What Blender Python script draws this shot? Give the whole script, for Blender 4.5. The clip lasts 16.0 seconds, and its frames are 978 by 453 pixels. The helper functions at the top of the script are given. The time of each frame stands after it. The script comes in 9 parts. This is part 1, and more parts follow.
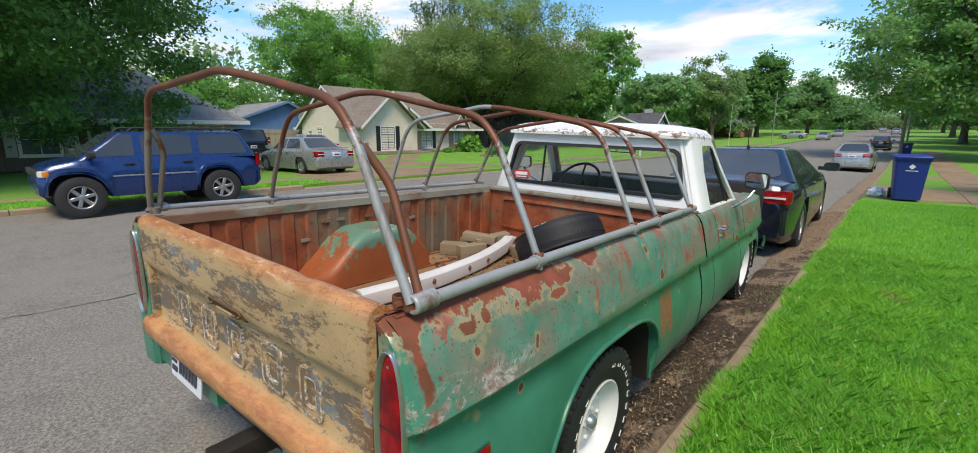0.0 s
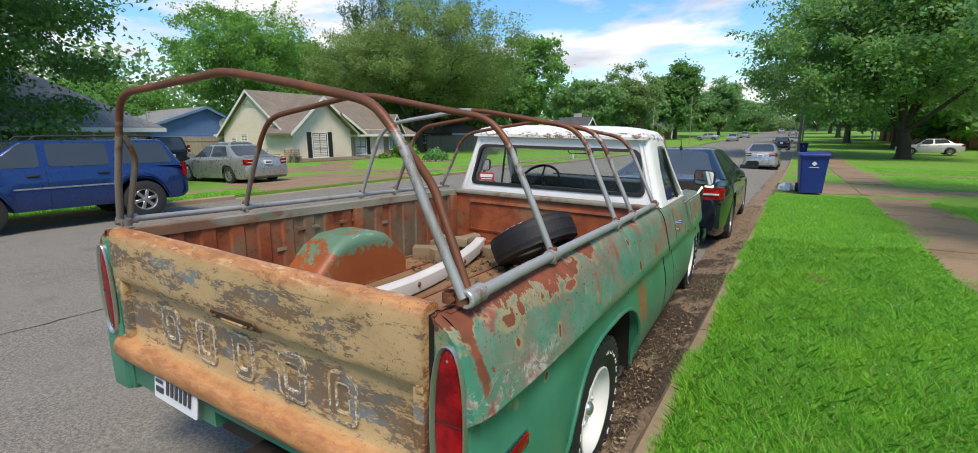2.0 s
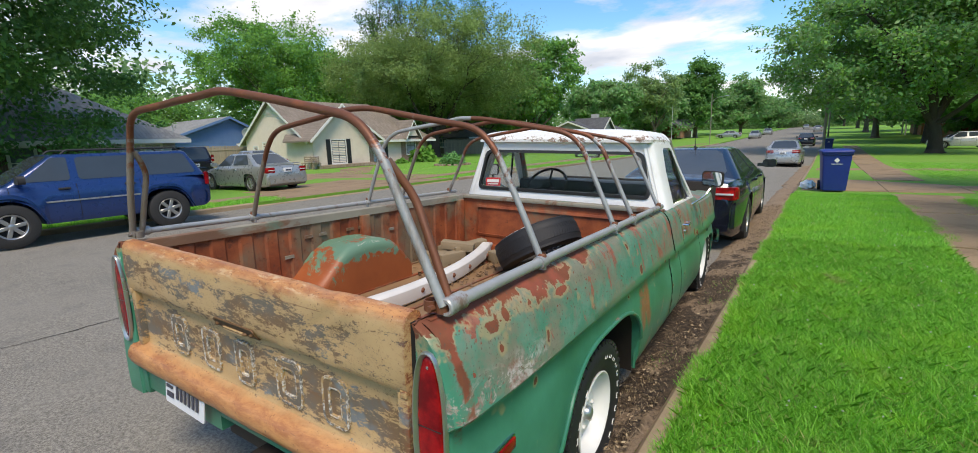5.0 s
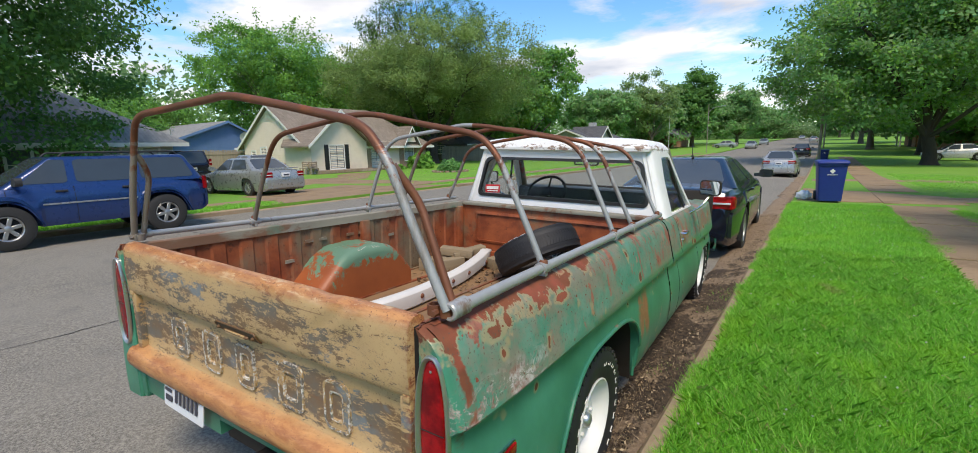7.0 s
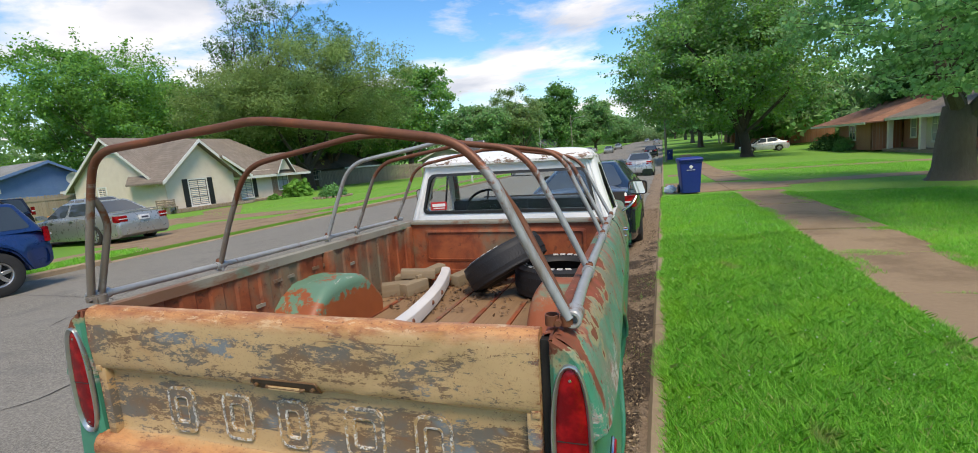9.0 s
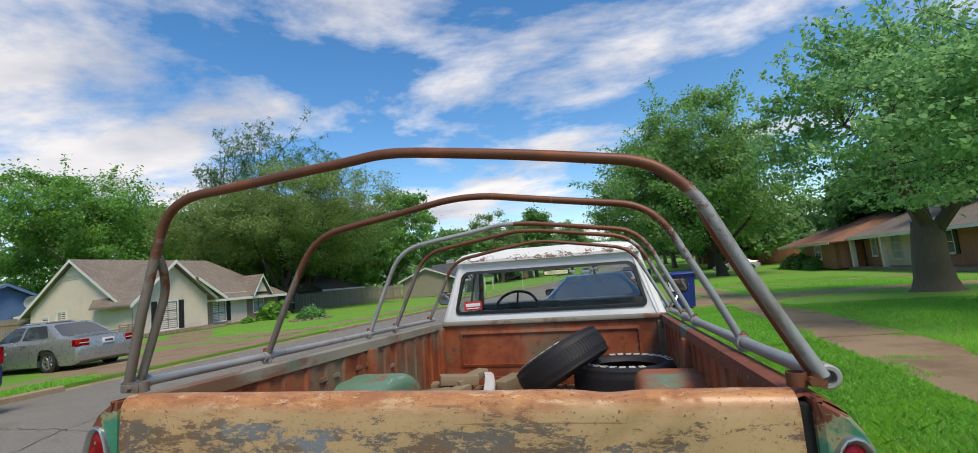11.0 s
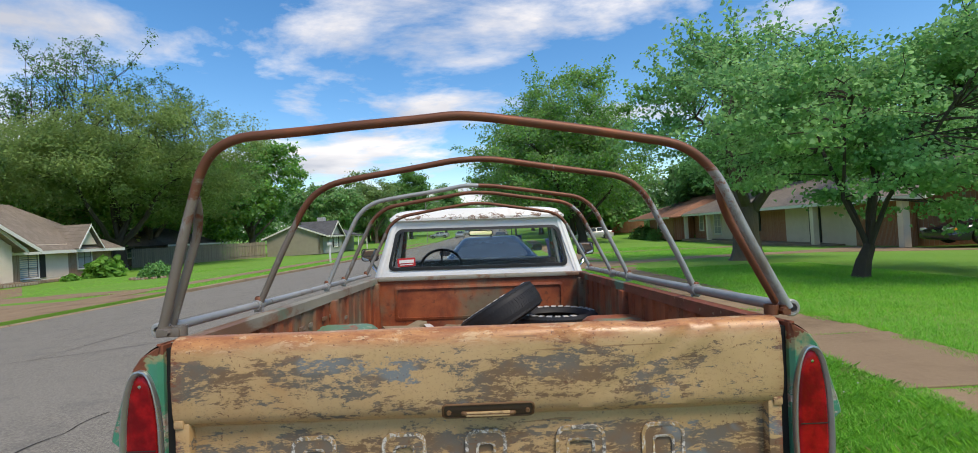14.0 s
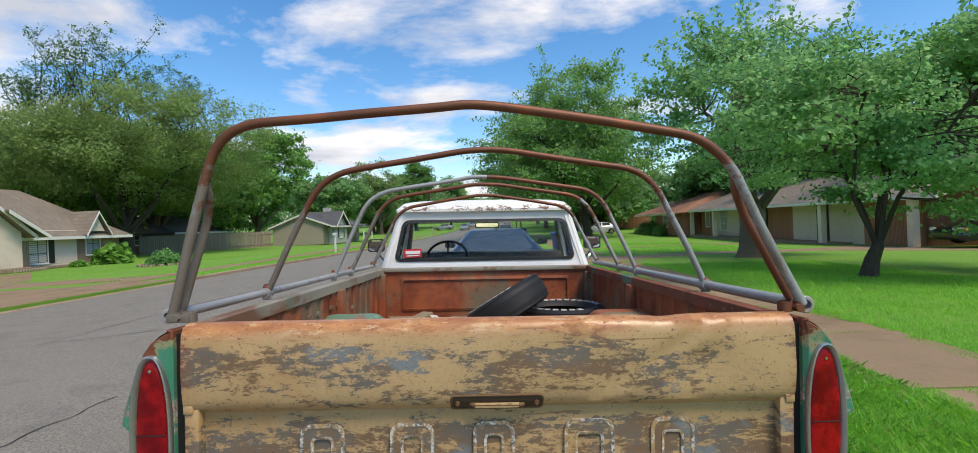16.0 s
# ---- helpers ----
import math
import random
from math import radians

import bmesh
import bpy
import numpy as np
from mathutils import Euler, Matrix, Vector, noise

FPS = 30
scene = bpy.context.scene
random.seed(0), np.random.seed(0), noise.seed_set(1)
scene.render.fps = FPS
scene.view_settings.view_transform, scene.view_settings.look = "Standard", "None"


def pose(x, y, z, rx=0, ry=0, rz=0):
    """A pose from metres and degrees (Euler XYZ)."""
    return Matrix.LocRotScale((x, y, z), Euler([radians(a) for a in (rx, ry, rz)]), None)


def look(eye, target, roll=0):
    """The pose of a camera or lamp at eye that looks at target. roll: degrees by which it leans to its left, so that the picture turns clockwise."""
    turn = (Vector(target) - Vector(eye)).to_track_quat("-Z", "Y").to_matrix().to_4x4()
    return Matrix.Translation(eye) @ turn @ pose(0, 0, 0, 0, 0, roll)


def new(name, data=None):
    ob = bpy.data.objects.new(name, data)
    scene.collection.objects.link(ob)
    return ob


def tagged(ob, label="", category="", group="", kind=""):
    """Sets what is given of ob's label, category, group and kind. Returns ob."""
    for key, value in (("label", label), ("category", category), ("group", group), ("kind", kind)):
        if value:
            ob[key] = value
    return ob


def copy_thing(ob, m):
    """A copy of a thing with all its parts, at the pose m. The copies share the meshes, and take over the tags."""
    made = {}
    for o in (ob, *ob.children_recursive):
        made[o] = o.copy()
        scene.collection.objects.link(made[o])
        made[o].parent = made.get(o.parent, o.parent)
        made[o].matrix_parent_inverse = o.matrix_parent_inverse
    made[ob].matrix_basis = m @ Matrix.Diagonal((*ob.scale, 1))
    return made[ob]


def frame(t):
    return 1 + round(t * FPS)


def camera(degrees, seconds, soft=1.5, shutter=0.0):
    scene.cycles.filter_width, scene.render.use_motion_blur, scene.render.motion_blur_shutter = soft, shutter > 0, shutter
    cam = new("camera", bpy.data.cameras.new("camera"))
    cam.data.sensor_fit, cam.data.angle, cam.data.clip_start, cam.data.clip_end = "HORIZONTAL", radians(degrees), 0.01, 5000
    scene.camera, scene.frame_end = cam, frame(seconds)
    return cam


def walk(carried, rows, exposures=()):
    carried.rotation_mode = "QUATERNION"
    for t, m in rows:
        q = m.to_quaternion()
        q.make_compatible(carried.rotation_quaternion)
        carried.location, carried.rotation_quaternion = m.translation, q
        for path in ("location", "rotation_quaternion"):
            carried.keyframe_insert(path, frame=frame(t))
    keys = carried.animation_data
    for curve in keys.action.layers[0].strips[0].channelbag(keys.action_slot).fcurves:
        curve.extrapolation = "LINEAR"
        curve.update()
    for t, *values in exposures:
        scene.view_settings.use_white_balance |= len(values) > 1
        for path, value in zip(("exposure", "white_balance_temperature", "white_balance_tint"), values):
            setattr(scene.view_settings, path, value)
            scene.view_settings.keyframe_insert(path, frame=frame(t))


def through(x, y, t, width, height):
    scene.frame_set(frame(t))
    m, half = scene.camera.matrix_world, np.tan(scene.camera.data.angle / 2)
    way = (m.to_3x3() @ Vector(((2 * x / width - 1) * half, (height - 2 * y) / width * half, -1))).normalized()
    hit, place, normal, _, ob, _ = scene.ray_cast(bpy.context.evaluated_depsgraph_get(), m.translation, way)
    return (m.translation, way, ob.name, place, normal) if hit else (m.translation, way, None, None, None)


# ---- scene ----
cam = camera(92.5, 16.0, soft=0.9)
PATH = [
    (0, (1.675, -0.663, 1.621), (0.464, 0.879, 1.227), 0.13),
    (0.5, (1.679, -0.668, 1.632), (0.462, 0.874, 1.258), -0.36),
    (1, (1.665, -0.676, 1.621), (0.479, 0.892, 1.254), -0.18),
    (1.5, (1.568, -0.768, 1.619), (0.524, 0.898, 1.251), -0.27),
    (2, (1.484, -0.862, 1.610), (0.496, 0.836, 1.235), -0.50),
    (2.5, (1.479, -0.878, 1.613), (0.497, 0.823, 1.237), -0.60),
    (3, (1.530, -0.841, 1.625), (0.537, 0.855, 1.254), -0.80),
    (3.5, (1.576, -0.818, 1.626), (0.552, 0.859, 1.257), -1.08),
    (4, (1.601, -0.826, 1.633), (0.551, 0.837, 1.267), -1.67),
    (6.5, (1.563, -0.844, 1.628), (0.500, 0.814, 1.282), -1.66),
    (7, (1.580, -0.856, 1.631), (0.530, 0.814, 1.298), -1.16),
    (7.5, (1.576, -0.877, 1.645), (0.569, 0.821, 1.324), -0.79),
    (8, (1.415, -0.957, 1.650), (0.626, 0.854, 1.335), -1.38),
    (8.2, (1.337, -0.997, 1.650), (0.601, 0.836, 1.333), -2.20),
    (10.3, (0.757, -1.154, 1.626), (0.252, 0.777, 1.495), -6.85),
    (10.5, (0.728, -1.098, 1.582), (0.177, 0.824, 1.518), -5.64),
    (11, (0.490, -1.031, 1.476), (0.025, 0.901, 1.698), -5.56),
    (11.5, (0.220, -1.051, 1.470), (-0.181, 0.893, 1.713), -5.68),
    (12, (0.039, -1.078, 1.493), (-0.073, 0.909, 1.688), -6.21),
    (12.5, (0.049, -1.138, 1.485), (0.031, 0.856, 1.637), -4.90),
    (13, (0.007, -1.206, 1.482), (0.002, 0.792, 1.581), -4.40),
    (13.5, (-0.027, -1.268, 1.481), (-0.001, 0.731, 1.533), -3.90),
    (14, (0.008, -1.263, 1.490), (0.058, 0.736, 1.510), -3.50),
    (14.5, (0.015, -1.250, 1.487), (0.072, 0.749, 1.478), -3.30),
    (15, (0.003, -1.244, 1.485), (0.050, 0.755, 1.470), -3.30),
    (15.5, (-0.009, -1.245, 1.486), (0.026, 0.755, 1.473), -3.00),
    (16, (-0.010, -1.250, 1.485), (0.018, 0.750, 1.476), -2.60),
]
walk(cam, [(t, look(eye, target, roll)) for t, eye, target, roll in PATH], [(0, 0.64, 7300, 12.5), (8, 0.66, 7300, 12.5), (10.3, 0.55, 7300, 12.5), (11.5, 0.34, 7300, 12.5), (13, 0.40, 7300, 12.5), (14.5, 0.53, 7300, 12.5), (16, 0.55, 7300, 12.5)])

# ---- sky and sun ----
SUN_EL, SUN_AZ = 57.0, 140.0      # degrees; azimuth clockwise from +y
world = bpy.data.worlds.new("sky")
scene.world = world
world.use_nodes = True
wn, wl = world.node_tree.nodes, world.node_tree.links
wn.clear()
w_out = wn.new("ShaderNodeOutputWorld")
w_bg = wn.new("ShaderNodeBackground")
w_sky = wn.new("ShaderNodeTexSky")
w_sky.sky_type, w_sky.sun_disc = "NISHITA", False
w_sky.sun_elevation, w_sky.sun_rotation = radians(SUN_EL), radians(SUN_AZ)
w_sky.air_density, w_sky.dust_density, w_sky.ozone_density = 1.0, 0.2, 3.0
w_co = wn.new("ShaderNodeTexCoord")
# clouds lie on a flat layer: the direction is divided by its height
w_sep = wn.new("ShaderNodeSeparateXYZ")
wl.new(w_co.outputs["Generated"], w_sep.inputs[0])


def wmath(op, a, b=None, clamp=False):
    n = wn.new("ShaderNodeMath")
    n.operation, n.use_clamp = op, clamp
    for k, v in enumerate((a, b)):
        if v is None:
            continue
        if isinstance(v, (int, float)):
            n.inputs[k].default_value = v
        else:
            wl.new(v, n.inputs[k])
    return n.outputs[0]


w_h = wmath("MAXIMUM", wmath("ADD", w_sep.outputs[2], 0.13), 0.06)
w_px, w_py = wmath("DIVIDE", w_sep.outputs[0], w_h), wmath("DIVIDE", w_sep.outputs[1], w_h)
w_com = wn.new("ShaderNodeCombineXYZ")
wl.new(w_px, w_com.inputs[0]), wl.new(w_py, w_com.inputs[1])
w_map = wn.new("ShaderNodeMapping")
w_map.inputs["Rotation"].default_value = (0, 0, radians(-32))
w_map.inputs["Scale"].default_value = (0.80, 0.98, 1)
w_map.inputs["Location"].default_value = (1.7, 0.45, 0)
wl.new(w_com.outputs[0], w_map.inputs[0])
w_n1 = wn.new("ShaderNodeTexNoise")
w_n1.inputs["Scale"].default_value, w_n1.inputs["Detail"].default_value = 1.25, 10
w_n1.inputs["Roughness"].default_value, w_n1.inputs["Distortion"].default_value = 0.60, 0.20
wl.new(w_map.outputs[0], w_n1.inputs["Vector"])
# more cloud towards the left of the street and low over the horizon
w_bias = wmath("ADD", wmath("MULTIPLY", w_px, -0.027), wmath("MULTIPLY", w_py, 0.010))
w_cov = wmath("ADD", w_n1.outputs["Fac"], wmath("MAXIMUM", wmath("MINIMUM", w_bias, 0.10), -0.05))
w_ramp = wn.new("ShaderNodeValToRGB")
w_ramp.color_ramp.elements[0].position, w_ramp.color_ramp.elements[1].position = 0.500, 0.645
wl.new(w_cov, w_ramp.inputs[0])
w_n2 = wn.new("ShaderNodeTexNoise")
w_n2.inputs["Scale"].default_value, w_n2.inputs["Detail"].default_value = 1.7, 5
wl.new(w_map.outputs[0], w_n2.inputs["Vector"])
w_shade = wn.new("ShaderNodeValToRGB")
w_shade.color_ramp.elements[0].position, w_shade.color_ramp.elements[1].position = 0.35, 0.66
w_shade.color_ramp.elements[0].color, w_shade.color_ramp.elements[1].color = (3.3, 3.65, 4.4, 1), (6.0, 6.15, 6.5, 1)
wl.new(w_n2.outputs["Fac"], w_shade.inputs[0])
w_mix = wn.new("ShaderNodeMix")
w_mix.data_type = "RGBA"
wl.new(wmath("MULTIPLY", w_ramp.outputs["Color"], 0.93), w_mix.inputs["Factor"])
w_sat = wn.new("ShaderNodeHueSaturation")
w_sat.inputs["Saturation"].default_value, w_sat.inputs["Value"].default_value = 1.3, 1.15
wl.new(w_sky.outputs[0], w_sat.inputs["Color"])
wl.new(w_sat.outputs[0], w_mix.inputs["A"]), wl.new(w_shade.outputs[0], w_mix.inputs["B"])
wl.new(w_mix.outputs["Result"], w_bg.inputs["Color"])
w_bg.inputs["Strength"].default_value = 0.127
wl.new(w_bg.outputs[0], w_out.inputs[0])

sun = new("sun", bpy.data.lights.new("sun", "SUN"))
sun.data.energy, sun.data.angle, sun.data.color = 2.4, radians(20), (1.0, 0.93, 0.81)
az, el = radians(SUN_AZ), radians(SUN_EL)
sun.matrix_world = look(Vector((math.sin(az) * math.cos(el), math.cos(az) * math.cos(el), math.sin(el))) * 50, (0, 0, 0))


# ---- the street's own axes: u across (to the right), v along ----
SKEW = 3.2
SS, SC = math.sin(radians(SKEW)), math.cos(radians(SKEW))


# the land falls away ahead and to the right, then the street climbs in the distance
FALL_U = ((-14, 0.0), (-11, 0.30), (-4, 0.85), (2, 1.0), (8, 1.1), (16, 1.2), (40, 1.2))
FALL_V = ((5, 0.0), (9, -0.015), (14, -0.065), (20, -0.17), (26, -0.29), (32, -0.38), (45, -0.38), (60, -0.28), (90, 0.0))
CLIMB_V = ((55, 0.0), (75, 0.10), (95, 0.38), (140, 1.25), (250, 3.2), (500, 7.0), (900, 13.0))


def rise(u, v):
    return float(np.interp(u, *zip(*FALL_U)) * np.interp(v, *zip(*FALL_V)) + np.interp(v, *zip(*CLIMB_V)))


def W(u, v, z=0.0):
    return Vector((u * SC + v * SS, -u * SS + v * SC, z + rise(u, v)))


def street(u, v, z=0.0, turn=0.0):
    return Matrix.Translation(W(u, v, z)) @ Matrix.Rotation(radians(turn - SKEW), 4, "Z")


# ---- materials ----
def material(name, rough=0.6, metal=0.0, base=(0.5, 0.5, 0.5)):
    m = bpy.data.materials.new(name)
    m.use_nodes = True
    b = m.node_tree.nodes["Principled BSDF"]
    b.inputs["Base Color"].default_value = (*base, 1)
    b.inputs["Roughness"].default_value, b.inputs["Metallic"].default_value = rough, metal
    return m


class Nodes:
    """Short hand for building a material's colour, gloss and relief."""

    def __init__(self, m, space="Object"):
        self.m, self.n, self.l = m, m.node_tree.nodes, m.node_tree.links
        self.b = self.n["Principled BSDF"]
        tc = self.n.new("ShaderNodeTexCoord")
        self.co = tc.outputs[space]

    def put(self, sock, v):
        if isinstance(v, bpy.types.NodeSocket):
            self.l.new(v, sock)
        elif isinstance(v, (tuple, list)) and len(v) == 3 and sock.type == "RGBA":
            sock.default_value = (*v, 1)
        else:
            sock.default_value = v

    def scaled(self, scale, offset=(0, 0, 0)):
        n = self.n.new("ShaderNodeMapping")
        self.l.new(self.co, n.inputs[0])
        n.inputs["Scale"].default_value = scale if isinstance(scale, tuple) else (scale,) * 3
        n.inputs["Location"].default_value = offset
        return n.outputs[0]

    def noise(self, scale, detail=5, rough=0.55, distort=0.0, offset=(0, 0, 0), stretch=(1, 1, 1)):
        n = self.n.new("ShaderNodeTexNoise")
        self.l.new(self.scaled(stretch, offset), n.inputs["Vector"])
        for k, v in (("Scale", scale), ("Detail", detail), ("Roughness", rough), ("Distortion", distort)):
            n.inputs[k].default_value = v
        return n.outputs["Fac"]

    def voronoi(self, scale, feature="F1", out="Distance", stretch=(1, 1, 1)):
        n = self.n.new("ShaderNodeTexVoronoi")
        n.feature = feature
        self.l.new(self.scaled(stretch), n.inputs["Vector"])
        n.inputs["Scale"].default_value = scale
        return n.outputs[out]

    def step(self, v, lo, hi):
        n = self.n.new("ShaderNodeMapRange")
        n.interpolation_type = "SMOOTHSTEP"
        self.put(n.inputs["Value"], v)
        n.inputs["From Min"].default_value, n.inputs["From Max"].default_value = lo, hi
        return n.outputs["Result"]

    def math(self, op, a, b=0.0):
        n = self.n.new("ShaderNodeMath")
        n.operation = op
        self.put(n.inputs[0], a), self.put(n.inputs[1], b)
        return n.outputs[0]

    def mix(self, f, a, b):
        n = self.n.new("ShaderNodeMix")
        n.data_type = "RGBA"
        self.put(n.inputs["Factor"], f), self.put(n.inputs["A"], a), self.put(n.inputs["B"], b)
        return n.outputs["Result"]

    def axis(self, k):
        n = self.n.new("ShaderNodeSeparateXYZ")
        self.l.new(self.co, n.inputs[0])
        return n.outputs[k]

    def random(self, island=False):
        n = self.n.new("ShaderNodeNewGeometry" if island else "ShaderNodeObjectInfo")
        return n.outputs["Random Per Island" if island else "Random"]

    def color(self, v):
        self.put(self.b.inputs["Base Color"], v)
        return self

    def rough(self, v):
        self.put(self.b.inputs["Roughness"], v)
        return self

    def metal(self, v):
        self.put(self.b.inputs["Metallic"], v)
        return self

    def bump(self, h, strength=0.3, dist=0.01):
        n = self.n.new("ShaderNodeBump")
        self.put(n.inputs["Height"], h)
        n.inputs["Strength"].default_value, n.inputs["Distance"].default_value = strength, dist
        self.l.new(n.outputs[0], self.b.inputs["Normal"])
        return self


def plain(name, base, rough=0.5, metal=0.0, scale=14.0, spread=0.25, bump=0.08, dist=0.004):
    """A surface of one colour with grain and uneven wear."""
    m = material(name, rough, metal, base)
    n = Nodes(m)
    f = n.noise(scale, 6, 0.6)
    g = n.noise(scale * 0.13, 3)
    dark, light = tuple(c * (1 - spread) for c in base), tuple(min(1, c * (1 + spread)) for c in base)
    n.color(n.mix(n.math("ADD", n.math("MULTIPLY", f, 0.5), n.math("MULTIPLY", g, 0.5)), dark, light))
    n.rough(n.math("ADD", n.math("MULTIPLY", g, 0.25), rough - 0.12))
    if bump:
        n.bump(f, bump, dist)
    return m


def glass(name, tint=(0.95, 0.975, 0.965), rough=0.02, dark=0.0):
    m = material(name, rough, 0, tint)
    b = m.node_tree.nodes["Principled BSDF"]
    b.inputs["Transmission Weight"].default_value, b.inputs["IOR"].default_value = 1.0, 1.18
    return m


RUST = (0.23, 0.065, 0.025)


def rust_tone(n, scale=9.0):
    a = n.mix(n.noise(scale, 6, 0.62), (0.085, 0.026, 0.015), (0.30, 0.088, 0.036))
    return n.mix(n.step(n.noise(scale * 0.35, 3, offset=(4, 1, 2)), 0.5, 0.68), a, (0.30, 0.07, 0.04))


def truck_green():
    m = material("faded_green_truck_paint", 0.45)
    n = Nodes(m)
    y, z = n.axis(1), n.axis(2)
    big = n.noise(2.6, 5, 0.6, offset=(3, 1, 0))
    fine = n.noise(26, 6, 0.68)
    mid = n.noise(7.5, 6, 0.66, 0.4, offset=(0, 5, 1))
    zz = n.math("ADD", z, n.math("MULTIPLY", y, 0.03))
    flank = n.step(y, -0.012, 0.02)
    upper = n.math("MULTIPLY", n.step(zz, 0.94, 0.99), flank)      # the weathered upper face of the sides
    green = n.mix(n.step(big, 0.3, 0.7), (0.028, 0.160, 0.096), (0.052, 0.245, 0.158))
    chalk = n.mix(n.step(mid, 0.35, 0.7), (0.070, 0.240, 0.162), (0.135, 0.270, 0.195))
    c = n.mix(n.math("MULTIPLY", upper, n.step(mid, 0.28, 0.62)), green, chalk)
    # grey-brown bloom where the paint has thinned, and salmon primer showing in upright smears
    bloom = n.math("MULTIPLY", n.step(n.math("ADD", n.noise(3.4, 6, 0.68, 0.3, stretch=(1, 0.8, 1.2), offset=(2, 0, 6)), n.math("MULTIPLY", fine, 0.26)), 0.52, 0.68), n.step(zz, 0.92, 0.97))
    c = n.mix(n.math("MULTIPLY", n.math("MULTIPLY", bloom, flank), 0.66), c, n.mix(fine, (0.175, 0.120, 0.085), (0.315, 0.220, 0.165)))
    smear = n.math("ADD", n.noise(5.2, 7, 0.70, 0.5, stretch=(1, 1.5, 0.62), offset=(6, 1, 3)), n.math("MULTIPLY", n.math("SUBTRACT", n.noise(30, 5, 0.7), 0.5), 0.16))
    ahead = n.math("SUBTRACT", 1.0, n.step(n.math("ABSOLUTE", n.math("SUBTRACT", y, 1.80)), 0.06, 0.15))
    ahead = n.math("MULTIPLY", ahead, n.math("SUBTRACT", 1.0, n.step(n.math("ABSOLUTE", n.math("SUBTRACT", zz, 0.74)), 0.08, 0.19)))
    smear = n.math("ADD", smear, n.math("ADD", n.math("MULTIPLY", ahead, 0.17), n.math("MULTIPLY", n.math("MULTIPLY", upper, n.step(y, 1.0, 1.3)), 0.035)))
    smear = n.math("MULTIPLY", n.step(smear, 0.570, 0.605), n.math("MULTIPLY", flank, n.math("MAXIMUM", upper, ahead)))
    c = n.mix(n.math("MULTIPLY", smear, 0.88), c, n.mix(n.step(n.noise(26, 5, 0.7, offset=(3, 0, 1)), 0.35, 0.68), (0.28, 0.062, 0.038), (0.38, 0.120, 0.078)))
    # bare scuffed metal and white scratches along the crease
    band = n.math("MULTIPLY", n.step(zz, 0.925, 0.955), n.math("SUBTRACT", 1.0, n.step(zz, 1.00, 1.07)))
    band = n.math("MULTIPLY", band, n.math("SUBTRACT", 1.0, n.step(y, 0.25, 0.6)))
    scuff = n.math("MULTIPLY", band, n.step(n.noise(16, 7, 0.78, 0.6, stretch=(1, 0.6, 1.3)), 0.475, 0.515))
    c = n.mix(n.math("MULTIPLY", scuff, 0.9), c, n.mix(n.step(fine, 0.35, 0.65), (0.26, 0.11, 0.08), (0.56, 0.53, 0.50)))
    # pale pink primer blotches farther forward
    blot = n.math("MULTIPLY", n.step(n.noise(6.5, 6, 0.72, 0.6, offset=(4, 3, 8)), 0.60, 0.64), n.step(y, 0.7, 1.5))
    c = n.mix(n.math("MULTIPLY", blot, 0.8), c, n.mix(n.noise(18, 5), (0.33, 0.095, 0.060), (0.46, 0.27, 0.22)))
    # rust that eats down from the rail, in from the rear corner, and in round spots with tan halos
    fade = n.math("MULTIPLY", n.step(y, 0.1, 1.9), 0.075)
    edge = n.math("ADD", n.math("SUBTRACT", zz, fade), n.math("ADD", n.math("MULTIPLY", n.math("SUBTRACT", n.noise(7.0, 4, 0.55, 0.2, offset=(1, 7, 0)), 0.5), 0.27), n.math("MULTIPLY", n.math("SUBTRACT", fine, 0.5), 0.06)))
    wob = n.math("MULTIPLY", n.math("SUBTRACT", mid, 0.5), 0.10)
    corner = n.math("MULTIPLY", n.step(n.math("ADD", zz, n.math("MULTIPLY", n.math("SUBTRACT", mid, 0.5), 0.5)), 0.93, 1.00), n.math("SUBTRACT", 1.0, n.step(n.math("ABSOLUTE", n.math("ADD", n.math("SUBTRACT", y, 0.030), n.math("MULTIPLY", wob, 0.9))), 0.010, 0.020)))
    rear = n.math("SUBTRACT", 1.0, n.step(y, 2.2, 2.7))
    rail = n.math("MULTIPLY", n.step(edge, 1.153, 1.161), rear)
    spot_v = n.math("ADD", n.noise(8.5, 2, 0.4, 0.1, offset=(9, 2, 5)), n.math("MULTIPLY", n.step(zz, 0.75, 1.1), 0.055))
    for sy, sz, a, b in ((0.205, 1.140, 13.0, 30.0), (0.285, 1.152, 36.0, 36.0), (0.66, 1.128, 13.0, 36.0)):
        ey = n.math("MULTIPLY", n.math("SUBTRACT", y, sy), a)
        ez = n.math("MULTIPLY", n.math("SUBTRACT", zz, sz), b)
        d2 = n.math("ADD", n.math("MULTIPLY", ey, ey), n.math("MULTIPLY", ez, ez))
        spot_v = n.math("MAXIMUM", spot_v, n.math("ADD", n.math("SUBTRACT", 0.785, n.math("MULTIPLY", d2, 0.10)), n.math("MULTIPLY", n.math("SUBTRACT", n.noise(22, 3, 0.5), 0.5), 0.10)))
    spots = n.step(n.math("ADD", spot_v, n.math("MULTIPLY", n.math("SUBTRACT", fine, 0.5), 0.05)), 0.75, 0.757)
